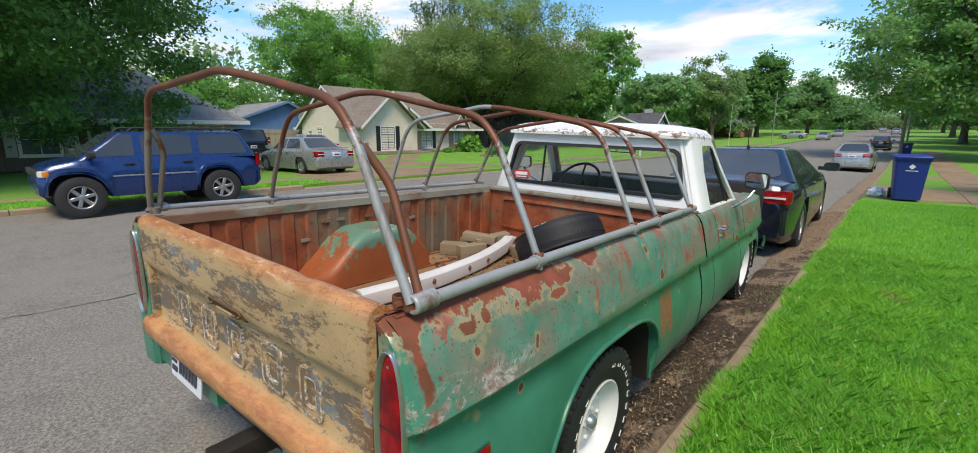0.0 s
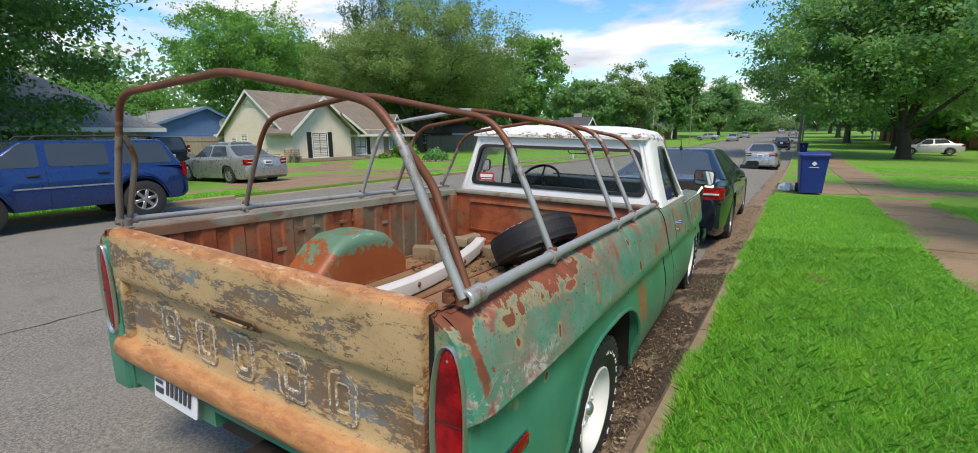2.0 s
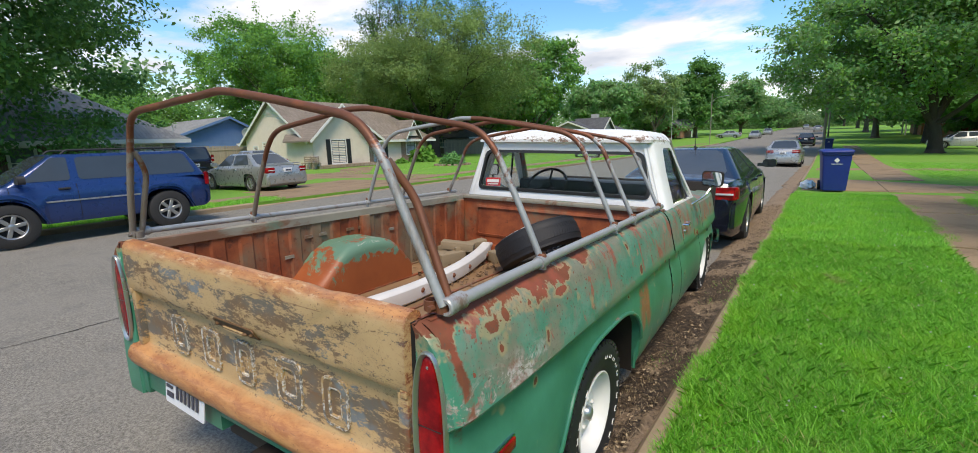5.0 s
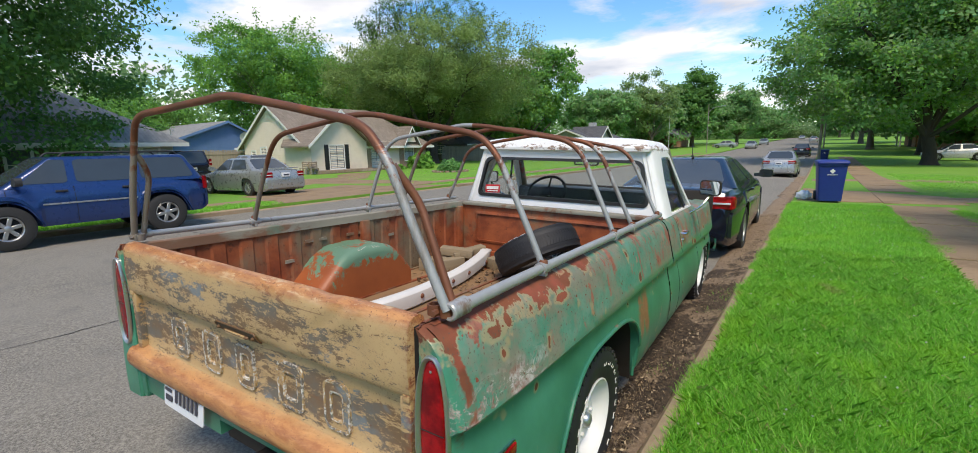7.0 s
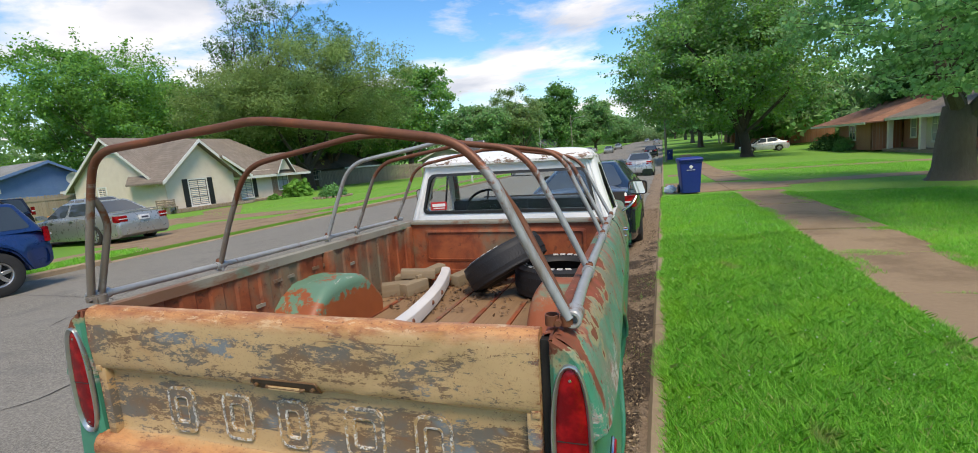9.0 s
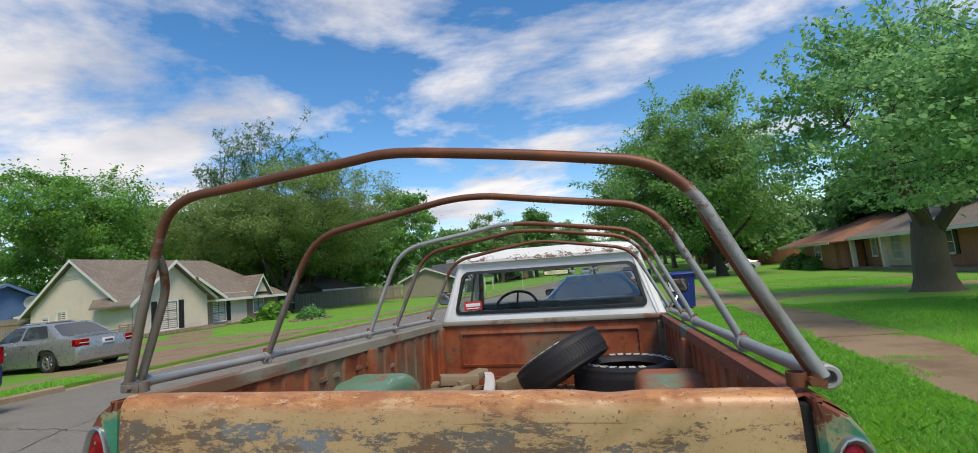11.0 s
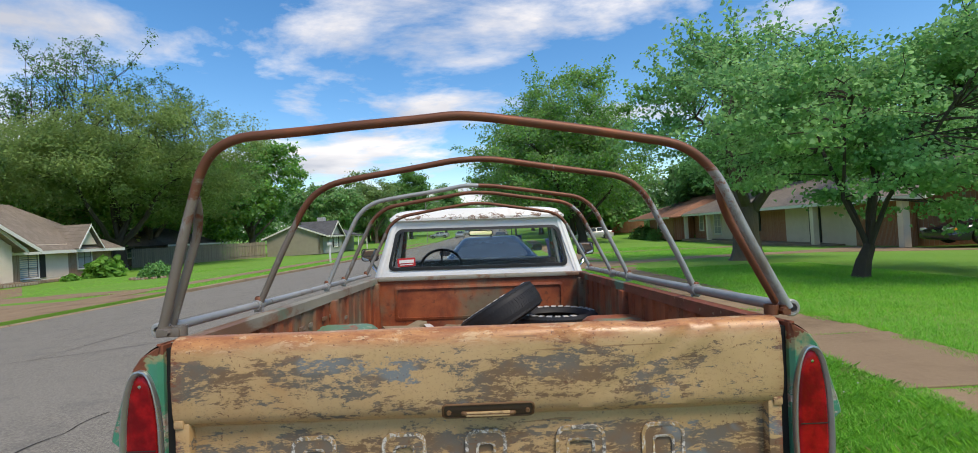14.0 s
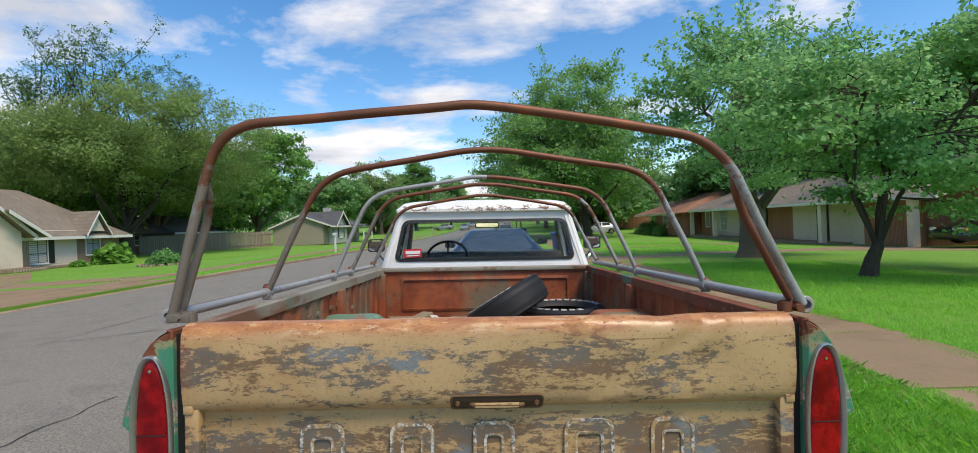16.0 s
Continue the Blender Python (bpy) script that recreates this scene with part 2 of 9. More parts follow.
    tiny = n.math("MULTIPLY", n.step(n.noise(46, 2, 0.4, 0.1, offset=(2, 8, 1)), 0.705, 0.715), upper)
    lip = n.math("MULTIPLY", n.step(n.math("ADD", z, n.math("MULTIPLY", n.math("SUBTRACT", mid, 0.5), 0.07)), 1.188, 1.194), n.math("SUBTRACT", 1.0, n.step(y, 0.0, 0.05)))
    rail = n.math("MAXIMUM", rail, lip)
    rust = n.math("MAXIMUM", n.math("MAXIMUM", rail, corner), n.math("MAXIMUM", spots, tiny))
    halo = n.math("MAXIMUM", n.math("MULTIPLY", n.step(edge, 1.136, 1.153), rear), n.step(spot_v, 0.690, 0.735))
    c = n.mix(n.math("MULTIPLY", halo, 0.62), c, n.mix(fine, (0.34, 0.20, 0.075), (0.46, 0.38, 0.22)))
    c = n.mix(rust, c, rust_tone(n, 14))
    pits = n.step(n.noise(95, 3, 0.5), 0.62, 0.68)
    c = n.mix(n.math("MULTIPLY", n.math("MULTIPLY", pits, upper), 0.7), c, (0.10, 0.07, 0.05))
    n.color(c)
    n.rough(n.math("ADD", 0.30, n.math("MULTIPLY", n.math("MAXIMUM", rust, n.math("MULTIPLY", upper, 0.45)), 0.5)))
    n.bump(n.math("ADD", n.math("MULTIPLY", n.math("MAXIMUM", rust, scuff), -0.6), n.math("MULTIPLY", fine, 0.3)), 0.35, 0.003)
    return m


def tailgate_paint():
    m = material("chipped_tan_tailgate_paint", 0.5)
    n = Nodes(m)
    x, z = n.axis(0), n.axis(2)
    streak = n.noise(6.4, 14, 0.80, 0.35, stretch=(0.50, 1, 1.7), offset=(2, 0, 3))
    fine = n.noise(44, 10, 0.82, stretch=(0.6, 1, 1.4))
    big = n.noise(2.3, 4, 0.55, offset=(6, 0, 0))
    tan = n.mix(n.noise(3.5, 4), (0.425, 0.270, 0.122), (0.540, 0.378, 0.200))
    # ochre stain soaking down from the roll, and a brown weathering haze
    tan = n.mix(n.math("MULTIPLY", n.step(n.noise(2.6, 6, 0.66, 0.4, offset=(1, 4, 2), stretch=(0.8, 1, 1.2)), 0.48, 0.72), 0.6), tan, (0.40, 0.190, 0.060))
    tan = n.mix(n.math("MULTIPLY", n.step(n.noise(120, 4, 0.7), 0.52, 0.72), 0.45), tan, (0.26, 0.15, 0.066))
    # the paint is thin over the middle of the upper face and over the lettered band
    high = n.math("SUBTRACT", 1.0, n.step(n.math("ABSOLUTE", n.math("SUBTRACT", z, 1.085)), 0.02, 0.115))
    band = n.math("SUBTRACT", 1.0, n.step(n.math("ABSOLUTE", n.math("SUBTRACT", z, 0.868)), 0.045, 0.125))
    thin = n.math("MAXIMUM", n.math("MULTIPLY", high, 0.085), n.math("MULTIPLY", band, 0.125))
    wear = n.math("ADD", n.math("ADD", streak, n.math("MULTIPLY", n.math("SUBTRACT", fine, 0.5), 0.66)), n.math("ADD", thin, n.math("MULTIPLY", big, 0.20)))
    chip = n.step(wear, 0.693, 0.702)
    rim = n.step(wear, 0.668, 0.693)
    under = n.mix(n.step(n.noise(6, 4, offset=(0, 0, 8)), 0.42, 0.60), (0.120, 0.114, 0.102), (0.165, 0.100, 0.056))
    under = n.mix(n.step(n.noise(4.6, 3, offset=(3, 3, 1)), 0.60, 0.67), under, (0.15, 0.185, 0.205))
    c = n.mix(n.math("MULTIPLY", rim, 0.35), tan, (0.33, 0.20, 0.09))
    c = n.mix(n.math("MULTIPLY", chip, 0.92), c, under)
    # orange rust film on the top roll and on the lower ledge
    top = n.step(n.math("ADD", z, n.math("MULTIPLY", n.math("SUBTRACT", streak, 0.5), 0.13)), 1.165, 1.212)
    low = n.math("SUBTRACT", 1.0, n.step(n.math("ADD", z, n.math("MULTIPLY", n.math("SUBTRACT", streak, 0.5), 0.05)), 0.735, 0.760))
    film = n.math("MULTIPLY", n.math("MAXIMUM", top, low), n.step(n.noise(3.2, 6, 0.7, 0.5), 0.14, 0.42))
    orange = n.mix(n.step(n.noise(19, 9, 0.78, 0.4, stretch=(0.45, 1, 1.4)), 0.36, 0.66), (0.32, 0.100, 0.036), (0.58, 0.27, 0.098))
    c = n.mix(n.math("MULTIPLY", film, 0.86), c, orange)
    worn = n.math("MULTIPLY", top, n.step(n.noise(26, 8, 0.8, 0.5, stretch=(0.4, 1, 1.3), offset=(3, 1, 7)), 0.56, 0.60))
    c = n.mix(n.math("MULTIPLY", worn, 0.8), c, (0.62, 0.44, 0.26))
    side = n.step(n.math("ADD", n.math("ABSOLUTE", x), n.math("MULTIPLY", n.math("SUBTRACT", streak, 0.5), 0.10)), 0.778, 0.815)
    c = n.mix(n.math("MULTIPLY", side, n.step(fine, 0.45, 0.6)), c, RUST)
    specks = n.step(n.math("ADD", n.noise(105, 4, 0.6, offset=(5, 5, 5)), n.math("MULTIPLY", top, 0.03)), 0.655, 0.675)
    c = n.mix(n.math("MULTIPLY", specks, 0.8), c, (0.14, 0.060, 0.032))
    # thin brown scratches running along the panel
    scratch = n.step(n.noise(30, 3, 0.5, 1.2, stretch=(0.06, 1, 1.6), offset=(7, 3, 1)), 0.685, 0.70)
    c = n.mix(n.math("MULTIPLY", scratch, 0.6), c, (0.20, 0.10, 0.05))
    n.color(c)
    n.rough(n.math("ADD", 0.38, n.math("MULTIPLY", chip, 0.32)))
    n.bump(n.math("ADD", n.math("MULTIPLY", chip, -0.5), n.math("MULTIPLY", n.noise(2.6, 3, 0.5), 0.7)), 0.35, 0.004)
    return m


def bed_rust():
    m = material("red_rust_bed_paint", 0.65)
    n = Nodes(m)
    a = n.noise(5.0, 7, 0.68, 0.3)
    c = n.mix(n.step(a, 0.35, 0.68), (0.19, 0.042, 0.016), (0.36, 0.095, 0.032))
    c = n.mix(n.math("MULTIPLY", n.step(n.noise(2.4, 5, 0.6, offset=(2, 2, 0), stretch=(1, 1, 0.6)), 0.46, 0.62), 0.72), c, n.mix(n.noise(15, 6, 0.7), (0.12, 0.11, 0.06), (0.20, 0.23, 0.16)))
    c = n.mix(n.math("MULTIPLY", n.step(n.noise(19, 5, 0.7), 0.58, 0.66), 0.6), c, (0.09, 0.03, 0.016))
    c = n.mix(n.step(n.noise(23, 4, 0.6, offset=(8, 1, 1), stretch=(1, 1, 0.35)), 0.745, 0.765), c, (0.42, 0.36, 0.30))
    n.color(c).rough(n.math("ADD", 0.45, n.math("MULTIPLY", a, 0.35))).bump(n.noise(24, 6, 0.7), 0.3, 0.003)
    return m


def green_rust_mix(name, lo, hi):
    m = material(name, 0.5)
    n = Nodes(m)
    z = n.axis(2)
    e = n.math("ADD", n.math("MULTIPLY", n.math("SUBTRACT", n.noise(5.5, 9, 0.74, 0.4), 0.24), 1.6), n.math("MULTIPLY", n.math("SUBTRACT", z, 0.94), -1.5))
    c = n.mix(n.noise(6, 5), (0.075, 0.19, 0.115), (0.16, 0.27, 0.18))
    c = n.mix(n.step(n.noise(17, 6, 0.75, 0.8, stretch=(1, 0.5, 1)), 0.60, 0.64), c, (0.46, 0.43, 0.36))
    c = n.mix(n.step(e, lo, hi), c, n.mix(n.noise(8, 5), (0.24, 0.06, 0.02), (0.38, 0.105, 0.03)))
    n.color(c).bump(n.noise(30, 5), 0.2, 0.002)
    return m


def rail_paint():
    m = material("weathered_grey_rail_paint", 0.55)
    n = Nodes(m)
    c = n.mix(n.noise(6, 5), (0.20, 0.19, 0.145), (0.33, 0.31, 0.245))
    c = n.mix(n.step(n.noise(3.4, 6, 0.7, 0.4, stretch=(1, 0.4, 1)), 0.50, 0.60), c, (0.20, 0.105, 0.06))
    c = n.mix(n.step(n.noise(2.6, 5, 0.6, offset=(5, 0, 0)), 0.60, 0.68), c, (0.13, 0.20, 0.14))
    n.color(c).bump(n.noise(40, 5), 0.2, 0.002)
    return m


def white_roof_paint():
    m = material("chalky_white_cab_paint", 0.4)
    n = Nodes(m)
    z = n.axis(2)
    c = n.mix(n.noise(4, 5), (0.74, 0.735, 0.71), (0.83, 0.83, 0.82))
    c = n.mix(n.math("MULTIPLY", n.step(n.noise(3.2, 6, 0.7, 0.4), 0.54, 0.72), 0.35), c, (0.55, 0.47, 0.38))
    edge = n.math("SUBTRACT", 1.0, n.step(n.math("ABSOLUTE", n.math("SUBTRACT", n.math("ADD", z, n.math("MULTIPLY", n.axis(1), 0.03)), 1.695)), 0.012, 0.05))
    chips = n.step(n.math("ADD", n.noise(26, 8, 0.78, 0.5, offset=(3, 0, 1), stretch=(0.5, 1, 1)), n.math("MULTIPLY", edge, 0.165)), 0.685, 0.715)
    c = n.mix(chips, c, n.mix(n.noise(30, 4), (0.17, 0.07, 0.035), (0.30, 0.24, 0.19)))
    n.color(c).rough(n.math("ADD", 0.33, n.math("MULTIPLY", chips, 0.4))).bump(chips, -0.25, 0.002)
    return m


def pipe_rust():
    m = material("rusty_brown_pipe", 0.6)
    n = Nodes(m)
    a = n.noise(7, 7, 0.65, 0.2)
    c = n.mix(a, (0.105, 0.040, 0.022), (0.26, 0.095, 0.045))
    c = n.mix(n.math("MULTIPLY", n.step(n.noise(4, 4, offset=(2, 2, 2)), 0.56, 0.7), 0.5), c, (0.27, 0.20, 0.16))
    n.color(c).rough(n.math("ADD", 0.4, n.math("MULTIPLY", a, 0.3))).metal(0.25).bump(n.noise(60, 5, 0.7), 0.25, 0.002)
    return m


def pipe_hoop():
    """Brown rust over the bend, wearing to dull grey zinc with rust runs down the legs."""
    m = material("rusty_pipe_on_grey_legs", 0.5)
    n = Nodes(m)
    a = n.noise(7, 7, 0.65, 0.2)
    rust = n.mix(a, (0.095, 0.036, 0.020), (0.235, 0.085, 0.040))
    rust = n.mix(n.math("MULTIPLY", n.step(n.noise(5, 5, 0.6, offset=(2, 2, 2)), 0.56, 0.7), 0.6), rust, (0.30, 0.085, 0.03))
    zinc = n.mix(n.noise(12, 6, 0.6), (0.235, 0.245, 0.245), (0.42, 0.43, 0.43))
    zinc = n.mix(n.math("MULTIPLY", n.step(n.math("SUBTRACT", n.noise(6, 7, 0.72, 0.4, stretch=(1, 1, 0.35)), n.math("MULTIPLY", n.axis(0), 0.11)), 0.44, 0.58), 0.75), zinc, (0.165, 0.115, 0.075))
    z = n.math("ADD", n.axis(2), n.math("ADD", n.math("MULTIPLY", n.axis(1), 0.03), n.math("MULTIPLY", n.math("SUBTRACT", n.noise(9, 7, 0.74, 0.5, offset=(1, 3, 2)), 0.5), 0.95)))
    f = n.step(z, 1.55, 1.63)
    n.color(n.mix(f, zinc, rust)).rough(n.math("ADD", 0.40, n.math("MULTIPLY", a, 0.25))).metal(0.3).bump(n.noise(60, 5, 0.7), 0.25, 0.002)
    return m


def pipe_zinc():
    m = material("dull_galvanised_pipe", 0.45)
    n = Nodes(m)
    z = n.axis(2)
    a = n.noise(12, 6, 0.6)
    c = n.mix(a, (0.27, 0.275, 0.27), (0.43, 0.435, 0.43))
    r = n.step(n.noise(5, 7, 0.72, 0.4, stretch=(1, 1, 0.5)), 0.56, 0.66)
    c = n.mix(n.math("MULTIPLY", r, 0.85), c, (0.19, 0.105, 0.06))
    n.color(c).rough(n.math("ADD", 0.36, n.math("MULTIPLY", r, 0.3))).metal(0.2).bump(n.noise(45, 4), 0.12, 0.002)
    return m


def wood(name, a, b, along=1, scale=9.0):
    m = material(name, 0.75)
    n = Nodes(m)
    st = [1.0, 1.0, 1.0]
    st[along] = 0.07
    g = n.noise(scale * 4, 6, 0.65, 0.4, stretch=tuple(st))
    r = n.random()
    c = n.mix(g, a, b)
    c = n.mix(n.math("MULTIPLY", r, 0.4), c, tuple(v * 0.55 for v in a))
    c = n.mix(n.math("MULTIPLY", n.step(n.noise(4, 5), 0.5, 0.75), 0.5), c, (0.16, 0.085, 0.04))
    n.color(c).bump(g, 0.35, 0.004)
    return m


M_GREEN, M_GATE, M_BED, M_WHITE = truck_green(), tailgate_paint(), bed_rust(), white_roof_paint()
M_HOOP = pipe_hoop()
M_HOUSE_L, M_PIPE, M_ZINC = green_rust_mix("green_paint_over_rust", 0.40, 0.47), pipe_rust(), pipe_zinc()
M_HOUSE_R = green_rust_mix("rust_over_pale_green_paint", 0.05, 0.42)
M_RAIL = rail_paint()
M_PLANK = wood("worn_bed_plank", (0.20, 0.11, 0.05), (0.36, 0.22, 0.11))
M_LUMBER = wood("weathered_lumber", (0.24, 0.18, 0.11), (0.40, 0.31, 0.19), along=0)
M_RUBBER = plain("black_rubber", (0.014, 0.014, 0.015), 0.62, 0, 30, 0.35, 0.15)
M_TYRE_DUST = plain("dusty_black_rubber", (0.024, 0.023, 0.022), 0.75, 0, 20, 0.4, 0.2)
M_CHROME = plain("worn_chrome", (0.62, 0.62, 0.62), 0.18, 1.0, 20, 0.15, 0.03)
M_STEEL = plain("dark_oily_steel", (0.035, 0.028, 0.024), 0.65, 0.4, 16, 0.5, 0.2)
M_DIRTYWHITE = plain("dirty_white_paint", (0.66, 0.64, 0.60), 0.4, 0, 9, 0.22, 0.1)
M_RIM = plain("scuffed_white_rim_paint", (0.70, 0.69, 0.66), 0.4, 0, 8, 0.18, 0.08)
M_SEAL = plain("black_window_rubber", (0.02, 0.02, 0.02), 0.5, 0, 20, 0.3, 0.05)
M_CABIN = plain("dark_cabin_vinyl", (0.028, 0.029, 0.03), 0.5, 0, 22, 0.4, 0.15)
M_LENS = material("red_lamp_lens", 0.24, 0, (0.30, 0.004, 0.008))
M_LENS.node_tree.nodes["Principled BSDF"].inputs["Specular IOR Level"].default_value = 0.28
_n = Nodes(M_LENS)
_n.color(_n.mix(_n.step(_n.noise(11, 4, 0.6), 0.36, 0.64), (0.15, 0.002, 0.005), (0.40, 0.007, 0.010))).bump(_n.voronoi(130), 0.22, 0.002)
M_AMBER = plain("amber_lamp_lens", (0.75, 0.26, 0.03), 0.15, 0, 30, 0.1, 0.1)
M_CLEAR = plain("clear_lamp_lens", (0.75, 0.76, 0.76), 0.1, 0.3, 30, 0.1, 0.1)
M_GLASS = glass("window_glass")
M_TINT = plain("dark_glass_sky_tint", (0.048, 0.060, 0.072), 0.04, 0, 3, 0.3, 0)
M_STICKER = plain("red_sticker", (0.50, 0.022, 0.025), 0.4, 0, 20, 0.1, 0)
M_PRINT = plain("white_print", (0.75, 0.73, 0.70), 0.5, 0, 30, 0.12, 0)
M_PLATE = plain("white_licence_plate", (0.70, 0.71, 0.73), 0.35, 0, 12, 0.1, 0.04)
M_INK = plain("dark_print", (0.05, 0.05, 0.07), 0.5, 0, 30, 0.2, 0)
M_LETTER = material("worn_white_letter_paint", 0.7)
_n = Nodes(M_LETTER)
_base = _n.mix(_n.step(_n.noise(13, 6, 0.75), 0.46, 0.52), (0.145, 0.132, 0.115), (0.40, 0.26, 0.115))
_n.color(_n.mix(_n.step(_n.noise(85, 6, 0.8, offset=(2, 1, 4)), 0.515, 0.545), _base, (0.60, 0.57, 0.52))).bump(_n.noise(85, 6, 0.8, offset=(2, 1, 4)), 0.4, 0.002)
M_RAILRUST = material("dark_red_rail_rust", 0.7)
_n = Nodes(M_RAILRUST)
_c = _n.mix(_n.step(_n.noise(3.2, 5, 0.6, offset=(1, 2, 0)), 0.56, 0.64), rust_tone(_n, 12), (0.10, 0.20, 0.14))
_n.color(_n.mix(_n.step(_n.noise(40, 5, 0.7), 0.62, 0.68), _c, (0.36, 0.25, 0.16))).bump(_n.noise(38, 6, 0.7), 0.3, 0.003)
M_BEZEL = plain("dull_lamp_bezel", (0.42, 0.44, 0.43), 0.30, 0.8, 24, 0.3, 0.1)
M_LATCH = plain("stained_latch_metal", (0.16, 0.085, 0.038), 0.6, 0.2, 40, 0.6, 0.3)
M_BLACKGAP = plain("black_shut_gap", (0.008, 0.008, 0.008), 0.8, 0, 10, 0.3, 0)


# ---- mesh helpers ----
def part(name, bm, mat, parent=None, label="", smooth=True, angle=38.0):
    me = bpy.data.meshes.new(name)
    bmesh.ops.recalc_face_normals(bm, faces=bm.faces)
    bm.to_mesh(me)
    bm.free()
    me.materials.append(mat)
    if smooth:
        me.shade_smooth()
        me.set_sharp_from_angle(angle=radians(angle))
    ob = new(name, me)
    if parent is not None:
        ob.parent = parent
    if label:
        ob["label"] = label
    return ob


def thing(name, m, label, category, group="", kind=""):
    ob = new(name)
    ob.empty_display_size = 0.2
    ob.matrix_world = m
    return tagged(ob, label, category, group, kind)


def box(bm, x0, x1, y0, y1, z0, z1, bevel=0.0, m=None, seg=2):
    vs = [bm.verts.new((x, y, z)) for z in (z0, z1) for y in (y0, y1) for x in (x0, x1)]
    fs = [bm.faces.new([vs[k] for k in q]) for q in ((0, 2, 3, 1), (4, 5, 7, 6), (0, 1, 5, 4), (2, 6, 7, 3), (0, 4, 6, 2), (1, 3, 7, 5))]
    if bevel:
        r = bmesh.ops.bevel(bm, geom=list({e for f in fs for e in f.edges}), offset=bevel, segments=seg, affect="EDGES", profile=0.6)
        vs = list({v for f in r["faces"] for v in f.verts} | {v for v in vs if v.is_valid})
    if m is not None:
        bmesh.ops.transform(bm, matrix=m, verts=vs)
    return bm


def grid(bm, rows, close_u=False, close_v=False):
    """A sheet through rows of points."""
    vv = [[bm.verts.new(p) for p in r] for r in rows]
    n, k = len(vv), len(vv[0])
    for i in range(n if close_u else n - 1):
        for j in range(k if close_v else k - 1):
            q = [vv[i][j], vv[(i + 1) % n][j], vv[(i + 1) % n][(j + 1) % k], vv[i][(j + 1) % k]]
            if len(set(q)) == 4:
                bm.faces.new(q)
    return vv


def cap(bm, ring):
    return bm.faces.new(ring)


def loft(bm, rings, ends=True):
    vv = grid(bm, rings, close_v=True)
    if ends:
        bm.faces.new(list(reversed(vv[0]))), bm.faces.new(vv[-1])
    return vv


def tube(bm, pts, r, n=12, ends=True):
    """A round bar through points; r one radius or one for each point."""
    pts = [Vector(p) for p in pts]
    rr = r if isinstance(r, (list, tuple)) else [r] * len(pts)
    rings, up = [], None
    for i, p in enumerate(pts):
        d = (pts[min(i + 1, len(pts) - 1)] - pts[max(i - 1, 0)]).normalized()
        if up is None:
            up = d.orthogonal().normalized()
        up = (up - d * up.dot(d)).normalized()
        s = d.cross(up)
        rings.append([p + (up * math.cos(a) + s * math.sin(a)) * rr[i] for a in (2 * math.pi * k / n for k in range(n))])
    return loft(bm, rings, ends)


def smooth_path(pts, bend=0.08, steps=6):
    """Straight runs joined by round bends."""
    pts = [Vector(p) for p in pts]
    out = [pts[0]]
    for a, b, c in zip(pts, pts[1:], pts[2:]):
        k = min(bend, (a - b).length * 0.48, (c - b).length * 0.48)
        p, q = b + (a - b).normalized() * k, b + (c - b).normalized() * k
        for i in range(steps + 1):
            t = i / steps
            out.append(p * (1 - t) ** 2 + b * 2 * t * (1 - t) + q * t * t)
    return out + [pts[-1]]


def lathe(bm, prof, n=32, axis="x", at=(0, 0, 0), closed=False):
    """Turns (along, radius) pairs round an axis."""
    at = Vector(at)
    rings = []
    for a, r in prof:
        ring = []
        for k in range(n):
            c, s = math.cos(2 * math.pi * k / n) * r, math.sin(2 * math.pi * k / n) * r
            ring.append(at + Vector({"x": (a, c, s), "y": (c, a, s), "z": (c, s, a)}[axis]))
        rings.append(ring)
    return grid(bm, rings, close_u=closed, close_v=True)


def rounded(w, h, r, n=5, power=None):
    """A rounded rectangle about 0 as (a, b) pairs."""
    out = []
    for cx, cy, a0 in ((w / 2 - r, h / 2 - r, 0), (-w / 2 + r, h / 2 - r, 90), (-w / 2 + r, -h / 2 + r, 180), (w / 2 - r, -h / 2 + r, 270)):
        for k in range(n + 1):
            a = radians(a0 + 90 * k / n)
            out.append((cx + r * math.cos(a), cy + r * math.sin(a)))
    return out


def slab(bm, pts, offset):
    """A plate: a ring of points and the same ring moved by offset."""
    o = Vector(offset)
    a = [bm.verts.new(p) for p in pts]
    b = [bm.verts.new(Vector(p) + o) for p in pts]
    bm.faces.new(a), bm.faces.new(list(reversed(b)))
    for i in range(len(a)):
        j = (i + 1) % len(a)
        bm.faces.new((a[i], b[i], b[j], a[j]))
    return bm


def frame_ring(bm, outer, inner, offset):
    """A flat frame between two rings of equally many points, with thickness."""
    o = Vector(offset)
    ring = [outer, inner, [Vector(p) + o for p in inner], [Vector(p) + o for p in outer]]
    grid(bm, [[Vector(p) for p in r] for r in ring], close_u=True, close_v=True)
    return bm


def lerp(table, x):
    if x <= table[0][0]:
        return table[0][1]
    for (a, p), (b, q) in zip(table, table[1:]):
        if x <= b:
            return p + (q - p) * (x - a) / (b - a)
    return table[-1][1]

# ---- the old pickup truck ----
PIVOT = Matrix.Translation((0, 0, 1.22))
TRUCK = Matrix.Translation((0, 0, 0.012)) @ PIVOT @ Matrix.Rotation(radians(1.7), 4, "Y") @ PIVOT.inverted()
DROP = 0.03                       # the body sits nose down


def T(x, y, z):
    return Vector((x, y, z - DROP * y))


